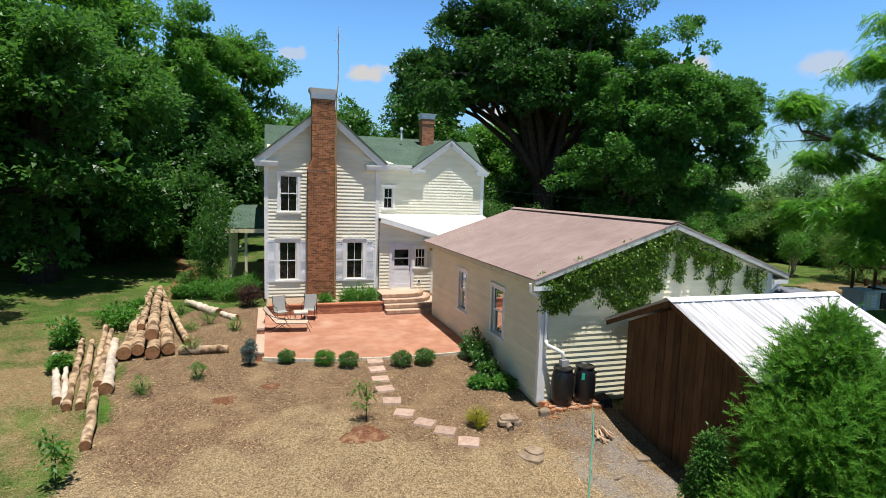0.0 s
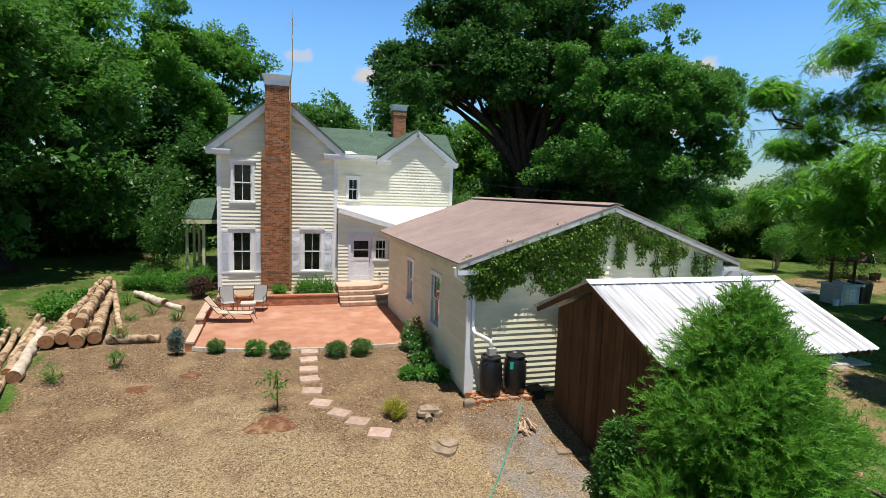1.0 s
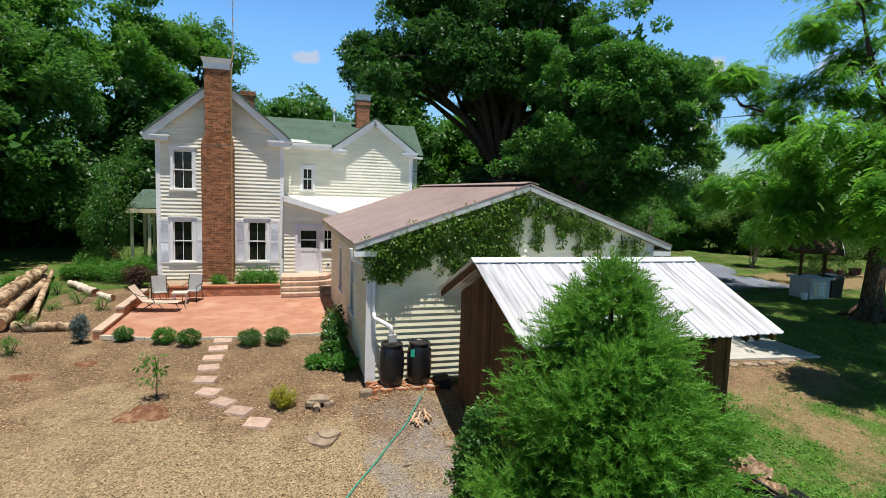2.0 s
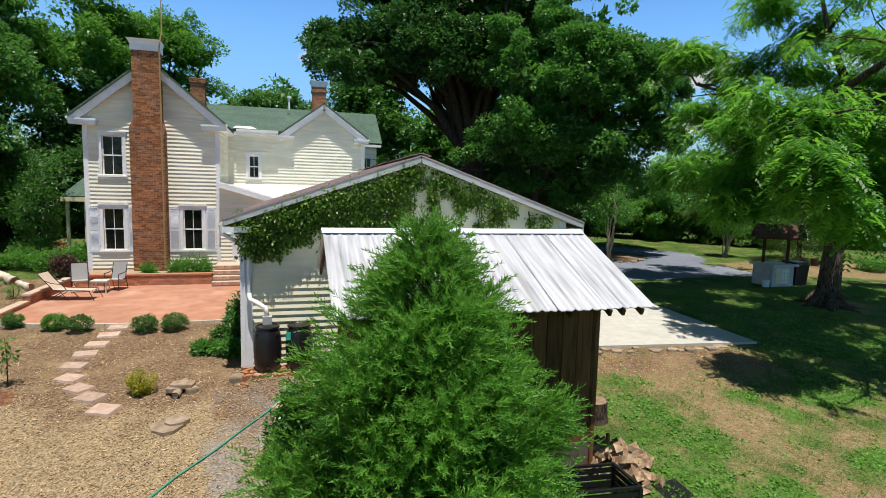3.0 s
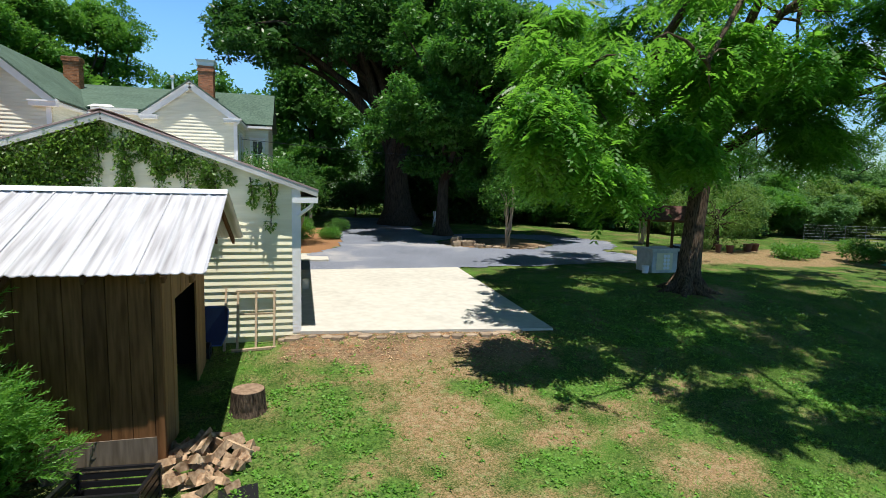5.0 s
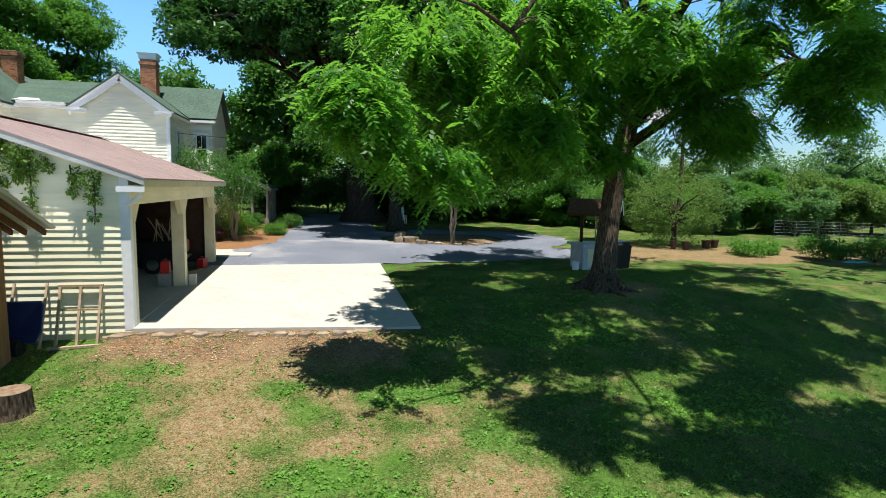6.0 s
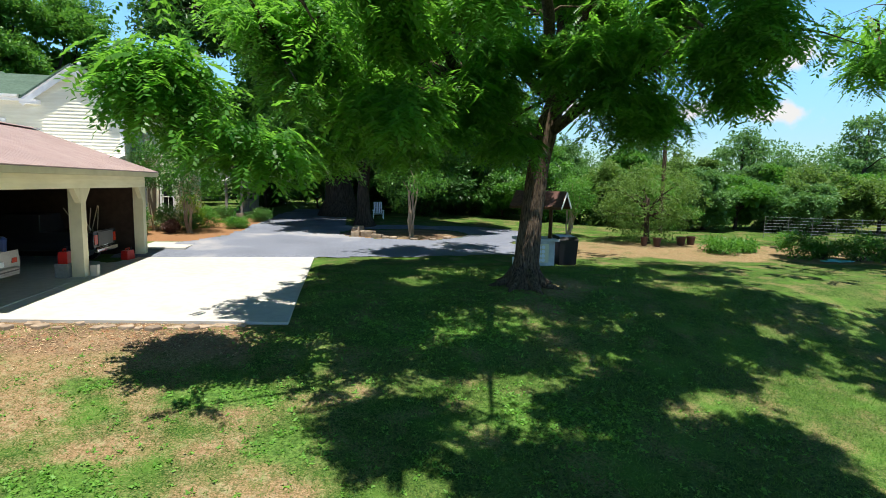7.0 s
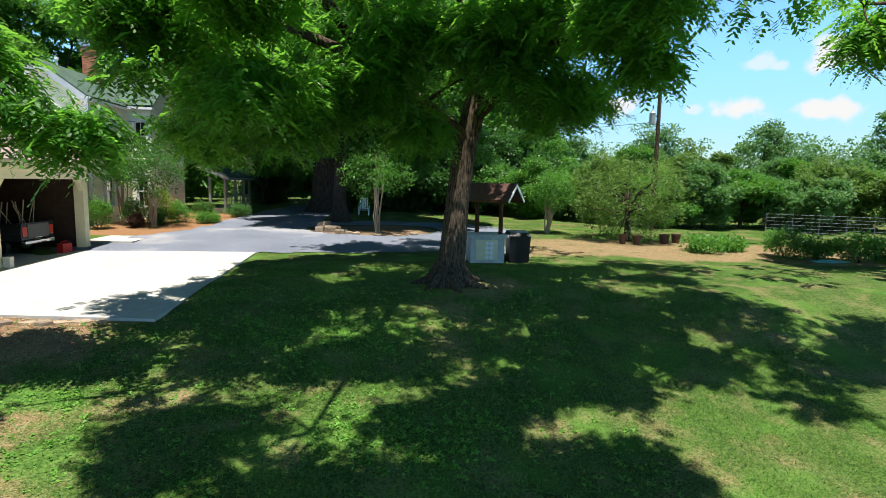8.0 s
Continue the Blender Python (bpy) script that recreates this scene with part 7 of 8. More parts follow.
# ---- patio furniture ----
def build_sling_chair(x, y, turn, recline=False):
    """A metal frame chair with mesh seat and back; recline: a long lounger."""
    c = thing("patio_lounger" if recline else "patio_chair", "tan sling lounger with a dark metal frame on the patio" if recline else "grey sling patio chair with a dark metal frame", "lounger" if recline else "chair", "" if recline else "patio chairs")
    if recline:
        deck = [(0.0, 0.36), (1.15, 0.34)]
        back_ = [(0.0, 0.36), (-0.48, 0.92)]
        w = 0.30
    else:
        deck = [(0.0, 0.42), (0.46, 0.44)]
        back_ = [(0.0, 0.42), (-0.16, 1.02)]
        w = 0.25
    for nm, (p, q), m in (("seat", deck, TAN_SLING if recline else GREY_SLING), ("backrest", back_, TAN_SLING if recline else GREY_SLING)):
        k = 8
        rows_ = []
        for i in range(k):
            t0 = i / (k - 1)
            ax, az = p[0] + (q[0] - p[0]) * t0, p[1] + (q[1] - p[1]) * t0 - 0.03 * math.sin(math.pi * t0)
            rows_ += [(ax, -w, az - 0.008), (ax, w, az - 0.008), (ax, w, az), (ax, -w, az)]
        s = Shape().add(rows_, [(0, 1, 2, 3), tuple(reversed(range(4 * k - 4, 4 * k)))] + [(4 * i + j, 4 * i + 4 + j, 4 * i + 4 + (j + 1) % 4, 4 * i + (j + 1) % 4) for i in range(k - 1) for j in range(4)])
        part(nm, s, m, c)
    for sy in (-1, 1):
        yy = sy * (w + 0.015)
        part("side_rail", Shape().tube([(back_[1][0], yy, back_[1][1]), (0, yy, deck[0][1]), (deck[1][0], yy, deck[1][1])], [0.014] * 3, 6), DARK_METAL, c)
        if recline:
            part("leg", Shape().tube([(1.12, yy, 0.34), (1.28, yy, 0.0)], [0.013] * 2, 6), DARK_METAL, c)
            part("leg", Shape().tube([(0.35, yy, 0.35), (-0.20, yy, 0.0), (-0.36, yy, 0.0)], [0.013] * 3, 6), DARK_METAL, c)
            part("leg", Shape().tube([(0.15, yy, 0.35), (0.48, yy, 0.0)], [0.013] * 2, 6), DARK_METAL, c)
            part("arm", Shape().tube([(-0.30, yy, 0.70), (-0.05, yy * 1.06, 0.60), (0.30, yy * 1.06, 0.56), (0.42, yy, 0.35)], [0.014] * 4, 6), DARK_METAL, c)
        else:
            part("leg", Shape().tube([(0.44, yy, 0.64), (0.50, yy, 0.0)], [0.013] * 2, 6), DARK_METAL, c)
            part("leg", Shape().tube([(-0.02, yy, 0.45), (-0.16, yy, 0.0)], [0.013] * 2, 6), DARK_METAL, c)
            part("arm", Shape().tube([(-0.10, yy, 0.72), (0.12, yy * 1.1, 0.66), (0.44, yy * 1.1, 0.64)], [0.016] * 3, 6), DARK_METAL, c)
    c.matrix_basis = pose(x, y, PZ, 0, 0, turn)
    return c


build_sling_chair(-6.62, 10.15, -72)
build_sling_chair(-5.38, 10.35, -105)
build_sling_chair(-6.75, 8.55, -8, True)
table = thing("side_table", "small pale square side table on the patio", "table")
part("tabletop", Shape().box(-6.08, 9.45, 0.42, -5.52, 9.98, 0.46).box(-6.06, 9.47, 0.38, -5.54, 9.96, 0.42), TABLE_TOP, table)
for dx_ in (-6.04, -5.60):
    for dy_ in (9.49, 9.90):
        part("leg", Shape().box(dx_, dy_, 0.0, dx_ + 0.04, dy_ + 0.04, 0.38), TABLE_TOP, table)

# ---- rain barrels on a brick footing ----
def build_barrel(x, y, z):
    b = thing("rain_barrel", "black plastic rain barrel on bricks by the garage wall", "barrel", "rain barrels")
    part("body", Shape().lathe(x, y, [(0.24, z), (0.27, z + 0.03), (0.295, z + 0.25), (0.305, z + 0.5), (0.295, z + 0.72), (0.265, z + 0.86), (0.235, z + 0.92), (0.235, z + 0.94)], 28), RUBBER, b, smooth=True)
    part("lid", Shape().lathe(x, y, [(0.255, z + 0.93), (0.262, z + 0.945), (0.262, z + 0.975), (0.24, z + 0.985), (0.22, z + 0.965), (0.05, z + 0.97)], 28), RUBBER, b)
    for a in (-2.4, -0.75):
        part("grip", Shape().box(x + 0.26 * math.cos(a) - 0.05, y + 0.26 * math.sin(a) - 0.03, z + 0.80, x + 0.26 * math.cos(a) + 0.05, y + 0.26 * math.sin(a) + 0.02, z + 0.86), RUBBER, b)
    part("tap", Shape().tube([(x + 0.02, y - 0.29, z + 0.10), (x + 0.02, y - 0.37, z + 0.10)], [0.018] * 2, 8), DARK_METAL, b)
    return b


B1, B2 = (0.50, -0.42, -0.04), (1.19, -0.40, -0.04)
build_barrel(*B1)
build_barrel(*B2)
tank = bpy.data.objects["rain_barrel"]
part("inlet_box", Shape().box(0.40, -0.52, 0.99, 0.60, -0.34, 1.16), plain("grey_plastic", (0.42, 0.43, 0.44), 0.5), tank)
part("downpipe", Shape().tube([(0.10, -0.10, 1.62), (0.12, -0.16, 1.50), (0.34, -0.30, 1.40), (0.46, -0.40, 1.34), (0.50, -0.43, 1.14)], [0.05, 0.055, 0.055, 0.055, 0.05], 12), PVC, tank, "white flexible downpipe", smooth=True)
part("green_tag", Shape().box(0.90, -0.71, 0.66, 1.0, -0.70, 0.84), plain("green_tag_plastic", (0.03, 0.45, 0.32), 0.5), bpy.data.objects["rain_barrel.001"])
foot = thing("brick_footing", "row of old bricks under the barrels", "bricks")
rr = random.Random(5)
part("bed_stone", Shape().box(0.12, -0.72, -0.34, 1.52, -0.10, -0.085), MORTAR, foot)
for k in range(9):
    for j in range(5):
        if j == 0 and k in (2, 5):
            continue
        x, y = 0.02 + k * 0.185 + (0.05 if j % 2 else 0.0), -0.88 + j * 0.16
        o = part("brick", Shape().hexa([(-0.10, -0.047, -0.12), (0.10, -0.047, -0.12), (0.10, 0.047, -0.12), (-0.10, 0.047, -0.12), (-0.097, -0.044, 0.03), (0.097, -0.044, 0.03), (0.097, 0.044, 0.03), (-0.097, 0.044, 0.03)]), BRICK, foot)
        o.matrix_basis = pose(x, y, -0.078 - (0.15 if j == 0 else 0.03 * (j == 1)) + rr.uniform(-0.008, 0.004), rr.uniform(-4, 4) if j == 0 else 0, 0, (38 if (k + j) % 2 else -38) + rr.uniform(-6, 6))
part("broken_slab", Shape().hexa([(1.55, -0.62, -0.22), (1.95, -0.70, -0.22), (2.0, -0.22, -0.22), (1.6, -0.16, -0.22), (1.57, -0.60, -0.02), (1.92, -0.66, 0.04), (1.97, -0.24, 0.04), (1.62, -0.18, -0.02)]), DARKNESS, foot)

# ---- stepping stones, rocks ----
def build_rock(name, label, category, x, y, r, h, material, seed, group="", sides=7, dz=0.0):
    rnd = random.Random(seed)
    s = Shape()
    pts = [(x + r * rnd.uniform(0.7, 1.1) * math.cos(2 * math.pi * k / sides + rnd.uniform(-0.2, 0.2)), y + r * rnd.uniform(0.55, 0.95) * math.sin(2 * math.pi * k / sides)) for k in range(sides)]
    z = gz(x, y) + dz
    n = sides
    tops = [(x + (a - x) * 0.88 + rnd.uniform(-0.01, 0.01), y + (b - y) * 0.88, z + h * rnd.uniform(0.85, 1.1)) for a, b in pts]
    s.add([(a, b, z - 0.05) for a, b in pts] + [(a, b, z + h * 0.7) for a, b in pts] + tops, [tuple(range(2 * n, 3 * n))] + [(i, (i + 1) % n, n + (i + 1) % n, n + i) for i in range(n)] + [(n + i, n + (i + 1) % n, 2 * n + (i + 1) % n, 2 * n + i) for i in range(n)])
    return tagged(part(name, s, material), label, category, group)


STONES = ((-3.74, 4.2, 0), (-3.80, 3.55, 4), (-3.85, 2.75, -3), (-3.87, 1.98, 6), (-3.85, 1.15, -10), (-3.68, 0.40, -25), (-3.30, -0.25, -38), (-2.93, -0.78, -30), (-2.52, -1.35, -22))
for k, (x, y, a) in enumerate(STONES):
    s = Shape().hexa([(-0.27, -0.21, -0.03), (0.27, -0.21, -0.03), (0.27, 0.21, -0.03), (-0.27, 0.21, -0.03), (-0.25, -0.19, 0.035), (0.25, -0.19, 0.035), (0.25, 0.19, 0.035), (-0.25, 0.19, 0.035)])
    o = tagged(part("stepping_stone", s, STONE), "square pinkish stepping stone set in wood chips", "stone", "stepping stones")
    slope = math.degrees(math.atan((gz(x, y + 0.3) - gz(x, y - 0.3)) / 0.6))
    o.matrix_basis = pose(x, y, gz(x, y) + 0.015, slope, 0, a)
for k, (x, y, r, h, dz) in enumerate(((-1.34, -0.80, 0.20, 0.05, 0.10), (-1.20, -0.74, 0.27, 0.05, 0.15), (-1.02, -0.86, 0.14, 0.12, 0.0), (-1.22, -2.15, 0.36, 0.05, 0.0), (-1.08, -2.02, 0.30, 0.04, 0.05), (-0.12, -0.66, 0.21, 0.12, 0.0), (1.35, -2.75, 0.22, 0.04, 0.0), (1.62, -3.1, 0.10, 0.05, 0.0), (0.25, -3.3, 0.08, 0.04, 0.0))):
    build_rock("field_stone", "flat tan field stone lying on the dry ground", "stone", x, y, r, h, STONE_GREY, 400 + k, "field stones in the garden", dz=dz)
rr = random.Random(19)
KINDLING = shader("pale_kindling", (0.42, 0.27, 0.17), (0.62, 0.44, 0.30), 9, 0.85, 0.2, 0.004, per_object=0.2)
for k in range(15):
    a = rr.uniform(-0.9, 0.5)
    o = tagged(part("kindling_stick", Shape().hexa([(-0.19, -0.02, 0), (0.19, -0.022, 0), (0.19, 0.02, 0), (-0.19, 0.024, 0), (-0.185, -0.016, 0.03), (0.18, -0.018, 0.03), (0.185, 0.016, 0.034), (-0.18, 0.018, 0.03)]), KINDLING), "pale split stick in a small heap on the gravel", "kindling", "kindling heap")
    x, y = 0.92 + rr.uniform(-0.2, 0.22), -1.78 + rr.uniform(-0.13, 0.13)
    o.matrix_basis = pose(x, y, gz(x, y) + 0.012 + 0.012 * (k % 8), rr.uniform(-8, 8), rr.uniform(-10, 10), 90 + math.degrees(a) * 0.8)
tagged(part("clay_pipe", Shape().tube([(-1.30, -1.10, gz(-1.3, -1.1) + 0.07), (-1.26, -0.72, gz(-1.3, -1.1) + 0.08)], [0.085, 0.08], 14, caps=False).tube([(-1.297, -1.08, gz(-1.3, -1.1) + 0.07), (-1.26, -0.72, gz(-1.3, -1.1) + 0.08)], [0.06, 0.06], 14), STONE_GREY), "short clay pipe lying under stones", "pipe")
rr = random.Random(9)
for k in range(19):
    x = 7.6 + k * 0.33 + rr.uniform(-0.1, 0.1)
    build_rock("edge_stone", "flat rough stone along the apron's edge", "stone", x, -0.36 + rr.uniform(-0.22, 0.12), rr.uniform(0.10, 0.27), rr.uniform(0.02, 0.08), STONE_GREY, 430 + k, "stones along the apron", sides=5)
for k, (x, y, r, h) in enumerate(((16.5, 15.9, 0.42, 0.45), (16.9, 15.2, 0.45, 0.32), (17.4, 14.6, 0.32, 0.2), (16.3, 15.2, 0.25, 0.3), (18.2, 14.1, 0.25, 0.14), (19.2, 13.9, 0.22, 0.12), (20.2, 14.0, 0.22, 0.12), (21.0, 14.4, 0.25, 0.14), (17.8, 14.3, 0.2, 0.15))):
    build_rock("island_stone", "weathered stone edging the planted island", "stone", x, y, r, h, STONE_GREY, 470 + k, "stones round the island")

# ---- beside the shed: stump, split wood, crate, frame, bin ----
st = thing("stump", "sawn tree stump with rough bark on the lawn", "stump")
zs = gz(7.1, -3.25)
part("bark_side", Shape().tube([(7.1, -3.25, zs - 0.1), (7.1, -3.25, zs + 0.08), (7.1, -3.25, zs + 0.40)], [0.36, 0.31, 0.29], 18, caps=False), BARK, st)
part("sawn_top", Shape().lathe(7.1, -3.25, [(0.285, zs + 0.38), (0.28, zs + 0.405), (0.02, zs + 0.408)], 18), shader("greyed_sawn_wood", (0.16, 0.105, 0.07), (0.30, 0.21, 0.14), 14, 0.9, 0.3, 0.006), st)
rr = random.Random(12)
SPLIT = shader("split_firewood", (0.20, 0.12, 0.07), (0.46, 0.33, 0.21), 14, 0.85, 0.3, 0.006, per_object=0.35)
for k in range(66):
    a, rad = rr.uniform(0, 6.28), rr.uniform(0, 1.0) ** 0.8
    x, y = 6.6 + rad * math.cos(a) * 0.75, -4.85 + rad * math.sin(a) * 0.85
    z = gz(x, y) + 0.05 + max(0, 0.40 - 0.42 * rad) * rr.uniform(0.2, 1.0)
    ln, w = rr.uniform(0.18, 0.50), rr.uniform(0.06, 0.17)
    s = Shape().add([(-ln / 2, -w / 2, -w / 3), (ln / 2, -w / 2, -w / 3), (ln / 2, w / 2, -w / 3.5), (-ln / 2, w / 2, -w / 3), (-ln / 2, 0.0, w / 2), (ln / 2, 0.01, w / 2.4)], [(0, 3, 2, 1), (0, 1, 5, 4), (2, 3, 4, 5), (0, 4, 3), (1, 2, 5)])
    o = tagged(part("split_log", s, SPLIT if k % 4 else LOG), "split piece of firewood in a loose heap", "firewood", "firewood heap")
    o.matrix_basis = pose(x, y, z, rr.uniform(-30, 30), rr.uniform(-25, 25), rr.uniform(0, 180))


def build_crate(x, y, turn):
    """An open black plastic crate with slatted sides."""
    c = thing("plastic_crate", "open black slatted plastic crate on the grass", "crate")
    L, W, H = 1.0, 0.80, 0.50
    part("base", Shape().box(-L / 2, -W / 2, 0.0, L / 2, W / 2, 0.03), RUBBER, c)
    for k in range(4):
        z0_, z1_ = 0.05 + k * 0.11, 0.13 + k * 0.11
        for s_ in (-1, 1):
            part("slat", Shape().box(-L / 2, s_ * W / 2 - 0.012, z0_, L / 2, s_ * W / 2 + 0.012, z1_), RUBBER, c)
            part("slat", Shape().box(s_ * L / 2 - 0.012, -W / 2 + 0.012, z0_, s_ * L / 2 + 0.012, W / 2 - 0.012, z1_), RUBBER, c)
    for sx in (-1, 1):
        for sy in (-1, 1):
            part("corner", Shape().box(sx * L / 2 - 0.03, sy * W / 2 - 0.03, 0.0, sx * L / 2 + 0.03, sy * W / 2 + 0.03, H), RUBBER, c)
    for s_ in (-1, 1):
        part("rim", Shape().box(-L / 2 - 0.02, s_ * W / 2 - 0.025, H, L / 2 + 0.02, s_ * W / 2 + 0.025, H + 0.035), RUBBER, c)
        part("rim", Shape().box(s_ * L / 2 - 0.025, -W / 2 + 0.025, H, s_ * L / 2 + 0.025, W / 2 - 0.025, H + 0.035), RUBBER, c)
    c.matrix_basis = pose(x, y, gz(x, y) + 0.02, -3, 0, turn)
    return c


build_crate(5.62, -5.85, -4)
tagged(part("flat_pan", Shape().hexa([(6.95, -5.95, -0.98), (7.45, -5.85, -0.98), (7.40, -5.45, -0.93), (6.92, -5.5, -0.93), (6.93, -5.97, -0.92), (7.47, -5.87, -0.92), (7.42, -5.43, -0.85), (6.90, -5.48, -0.85)]), RUBBER), "flat black plastic lid lying on the grass", "lid")
fr = thing("wooden_frame", "old open wooden frame leaning on the garage wall", "frame")
FRAME_WOOD = shader("weathered_grey_wood", (0.30, 0.22, 0.14), (0.46, 0.36, 0.25), 8, 0.85, 0.3, 0.005, stretch_by=(3, 3, 0.4))
for x in (6.62, 7.02, 7.42):
    part("stile", Shape().beam((x, -0.52, gz(x, -0.5)), (x, -0.10, 0.95), 0.05, 0.06), FRAME_WOOD, fr)
part("rail", Shape().beam((6.58, -0.11, 0.95), (7.46, -0.11, 0.95), 0.05, 0.05), FRAME_WOOD, fr)
part("rail", Shape().beam((6.50, -0.60, gz(7, -0.6) + 0.03), (7.52, -0.52, gz(7, -0.5) + 0.04), 0.10, 0.05), FRAME_WOOD, fr)
part("mesh_panel", Shape().beam((6.62, -0.28, 0.45), (7.42, -0.28, 0.45), 0.04, 0.04), FRAME_WOOD, fr)
BLUE = plain("blue_plastic", (0.03, 0.07, 0.22), 0.45)
bb = thing("wheelbarrow", "dark blue wheelbarrow standing on end against the garage wall", "wheelbarrow")
part("tub", Shape().add([(5.80, -0.62, -0.16), (6.30, -0.62, -0.16), (6.42, -0.60, 0.10), (6.45, -0.50, 0.62), (6.38, -0.44, 0.68), (5.72, -0.44, 0.68), (5.65, -0.50, 0.62), (5.68, -0.60, 0.10),
                         (5.92, -0.30, -0.05), (6.18, -0.30, -0.05), (6.26, -0.26, 0.12), (6.28, -0.20, 0.52), (6.24, -0.18, 0.56), (5.86, -0.18, 0.56), (5.82, -0.20, 0.52), (5.84, -0.26, 0.12)],
     [tuple(range(7, -1, -1)), tuple(range(8, 16))] + [(k, (k + 1) % 8, 8 + (k + 1) % 8, 8 + k) for k in range(8)]), plain("dark_blue_steel", (0.012, 0.022, 0.075), 0.4), bb)
part("rim", Shape().tube([(5.80, -0.625, -0.16), (6.30, -0.625, -0.16), (6.42, -0.605, 0.10), (6.45, -0.505, 0.62), (6.38, -0.445, 0.68), (5.72, -0.445, 0.68), (5.65, -0.505, 0.62), (5.68, -0.605, 0.10), (5.80, -0.625, -0.16)], [0.018] * 9, 6), BLUE, bb)
for x in (5.74, 6.36):
    part("handle", Shape().beam((x, -0.62, -0.30), (x, -0.08, 1.02), 0.045, 0.045), FRAME_WOOD, bb)
wheel = part("wheel", Shape().tube([(5.98, -0.78, -0.22), (6.10, -0.78, -0.22)], [0.19, 0.19], 20), RUBBER, bb)
part("rim", Shape().tube([(5.965, -0.78, -0.22), (6.115, -0.78, -0.22)], [0.09, 0.09], 14), DARK_METAL, wheel)

# ---- inside the garage ----
CAR_PAINT = plain("silver_car_paint", (0.34, 0.33, 0.31), 0.28, 0.4)
TRUCK_PAINT = plain("dark_truck_paint", (0.03, 0.03, 0.035), 0.25, 0.3)
RED = plain("red_plastic", (0.55, 0.02, 0.015), 0.35)
CHROME = plain("chrome", (0.7, 0.7, 0.7), 0.15, 1.0)
TAIL = plain("tail_lamp_red", (0.45, 0.03, 0.01), 0.2)


def build_vehicle(name, label, category, y0, y1, x_back, x_front, roof, paint, pickup=False):
    """A parked vehicle, tail towards +x: body in rounded sections, wheels, lamps, bumper, plate bar."""
    c = thing(name, label, category)
    ym = (y0 + y1) / 2
    hw = (y1 - y0) / 2
    if pickup:
        prof = [(x_back, 0.55, 1.15), (x_back - 1.7, 0.50, 1.15), (x_back - 1.75, 0.5, roof), (x_back - 3.1, 0.5, roof), (x_back - 3.6, 0.5, 1.25), (x_front, 0.5, 1.1)]
    else:
        prof = [(x_back, 0.45, 0.95), (x_back - 0.5, 0.40, 1.02), (x_back - 1.1, 0.38, roof), (x_back - 2.6, 0.38, roof), (x_back - 3.3, 0.38, 1.0), (x_front, 0.42, 0.75)]
    s = Shape()
    k = len(prof)
    ring = []
    for x, lo, hi in prof:
        ring += [(x, ym - hw * 0.94, lo), (x, ym - hw, (lo + min(hi, 1.1)) / 2), (x, ym - hw * (0.94 if hi < 1.2 else 0.80), hi), (x, ym + hw * (0.94 if hi < 1.2 else 0.80), hi), (x, ym + hw, (lo + min(hi, 1.1)) / 2), (x, ym + hw * 0.94, lo)]
    faces = []
    for i in range(k - 1):
        for j in range(6):
            a, b = i * 6 + j, i * 6 + (j + 1) % 6
            faces.append((a, b, b + 6, a + 6))
    faces += [tuple(range(6)), tuple(reversed(range((k - 1) * 6, k * 6)))]
    s.add(ring, faces)
    body = part("body", s.weld(), paint, c)
    soften = body.modifiers.new("rounded_edges", "BEVEL")
    soften.width, soften.segments = 0.09, 3
    for yw in (y0 + 0.12, y1 - 0.12):
        for xw in (x_back - 0.85, x_front + 0.8):
            w = part("wheel", Shape().tube([(xw, yw - 0.11, 0.34), (xw, yw + 0.11, 0.34)], [0.34, 0.34], 20), RUBBER, c)
            part("rim", Shape().tube([(xw, yw - 0.115, 0.34), (xw, yw + 0.115, 0.34)], [0.20, 0.20], 16), CHROME, w)
    bumper = part("bumper", Shape().box(x_back - 0.04, y0 + 0.08, 0.42, x_back + 0.10, y1 - 0.08, 0.60), CHROME if pickup else paint, c)
    rounded = bumper.modifiers.new("rounded_edges", "BEVEL")
    rounded.width, rounded.segments = 0.05, 3
    if not pickup:
        part("bumper_strip", Shape().box(x_back + 0.095, y0 + 0.14, 0.49, x_back + 0.108, y1 - 0.14, 0.53), RUBBER, bumper)
    for a, b in ((y0 + 0.05, y0 + 0.30), (y1 - 0.30, y1 - 0.05)):
        part("tail_lamp", Shape().box(x_back - 0.02, a, 0.72, x_back + 0.015, b, 1.05) if pickup else Shape().hexa([(x_back - 0.10, a, 0.70), (x_back + 0.012, a, 0.70), (x_back + 0.012, b, 0.70), (x_back - 0.10, b, 0.70), (x_back - 0.12, a + 0.02, 0.84), (x_back + 0.008, a + 0.02, 0.84), (x_back + 0.008, b - 0.02, 0.84), (x_back - 0.12, b - 0.02, 0.84)]), TAIL, c)
    part("plate_bar", Shape().box(x_back, ym - 0.16, 0.64, x_back + 0.025, ym + 0.16, 0.78), WHITE, c)
    if not pickup:
        part("rear_window", Shape().hexa([(x_back - 0.52, ym - 0.55, 1.04), (x_back - 0.52, ym + 0.55, 1.04), (x_back - 0.54, ym + 0.55, 1.04), (x_back - 0.54, ym - 0.55, 1.04), (x_back - 1.06, ym - 0.5, roof - 0.05), (x_back - 1.06, ym + 0.5, roof - 0.05), (x_back - 1.08, ym + 0.5, roof - 0.05), (x_back - 1.08, ym - 0.5, roof - 0.05)]), GLASS, c)
    else:
        part("tailgate", Shape().box(x_back - 0.01, y0 + 0.32, 0.66, x_back + 0.03, y1 - 0.32, 1.13), plain("grey_tailgate", (0.12, 0.115, 0.11), 0.4, 0.3), c)
    return c


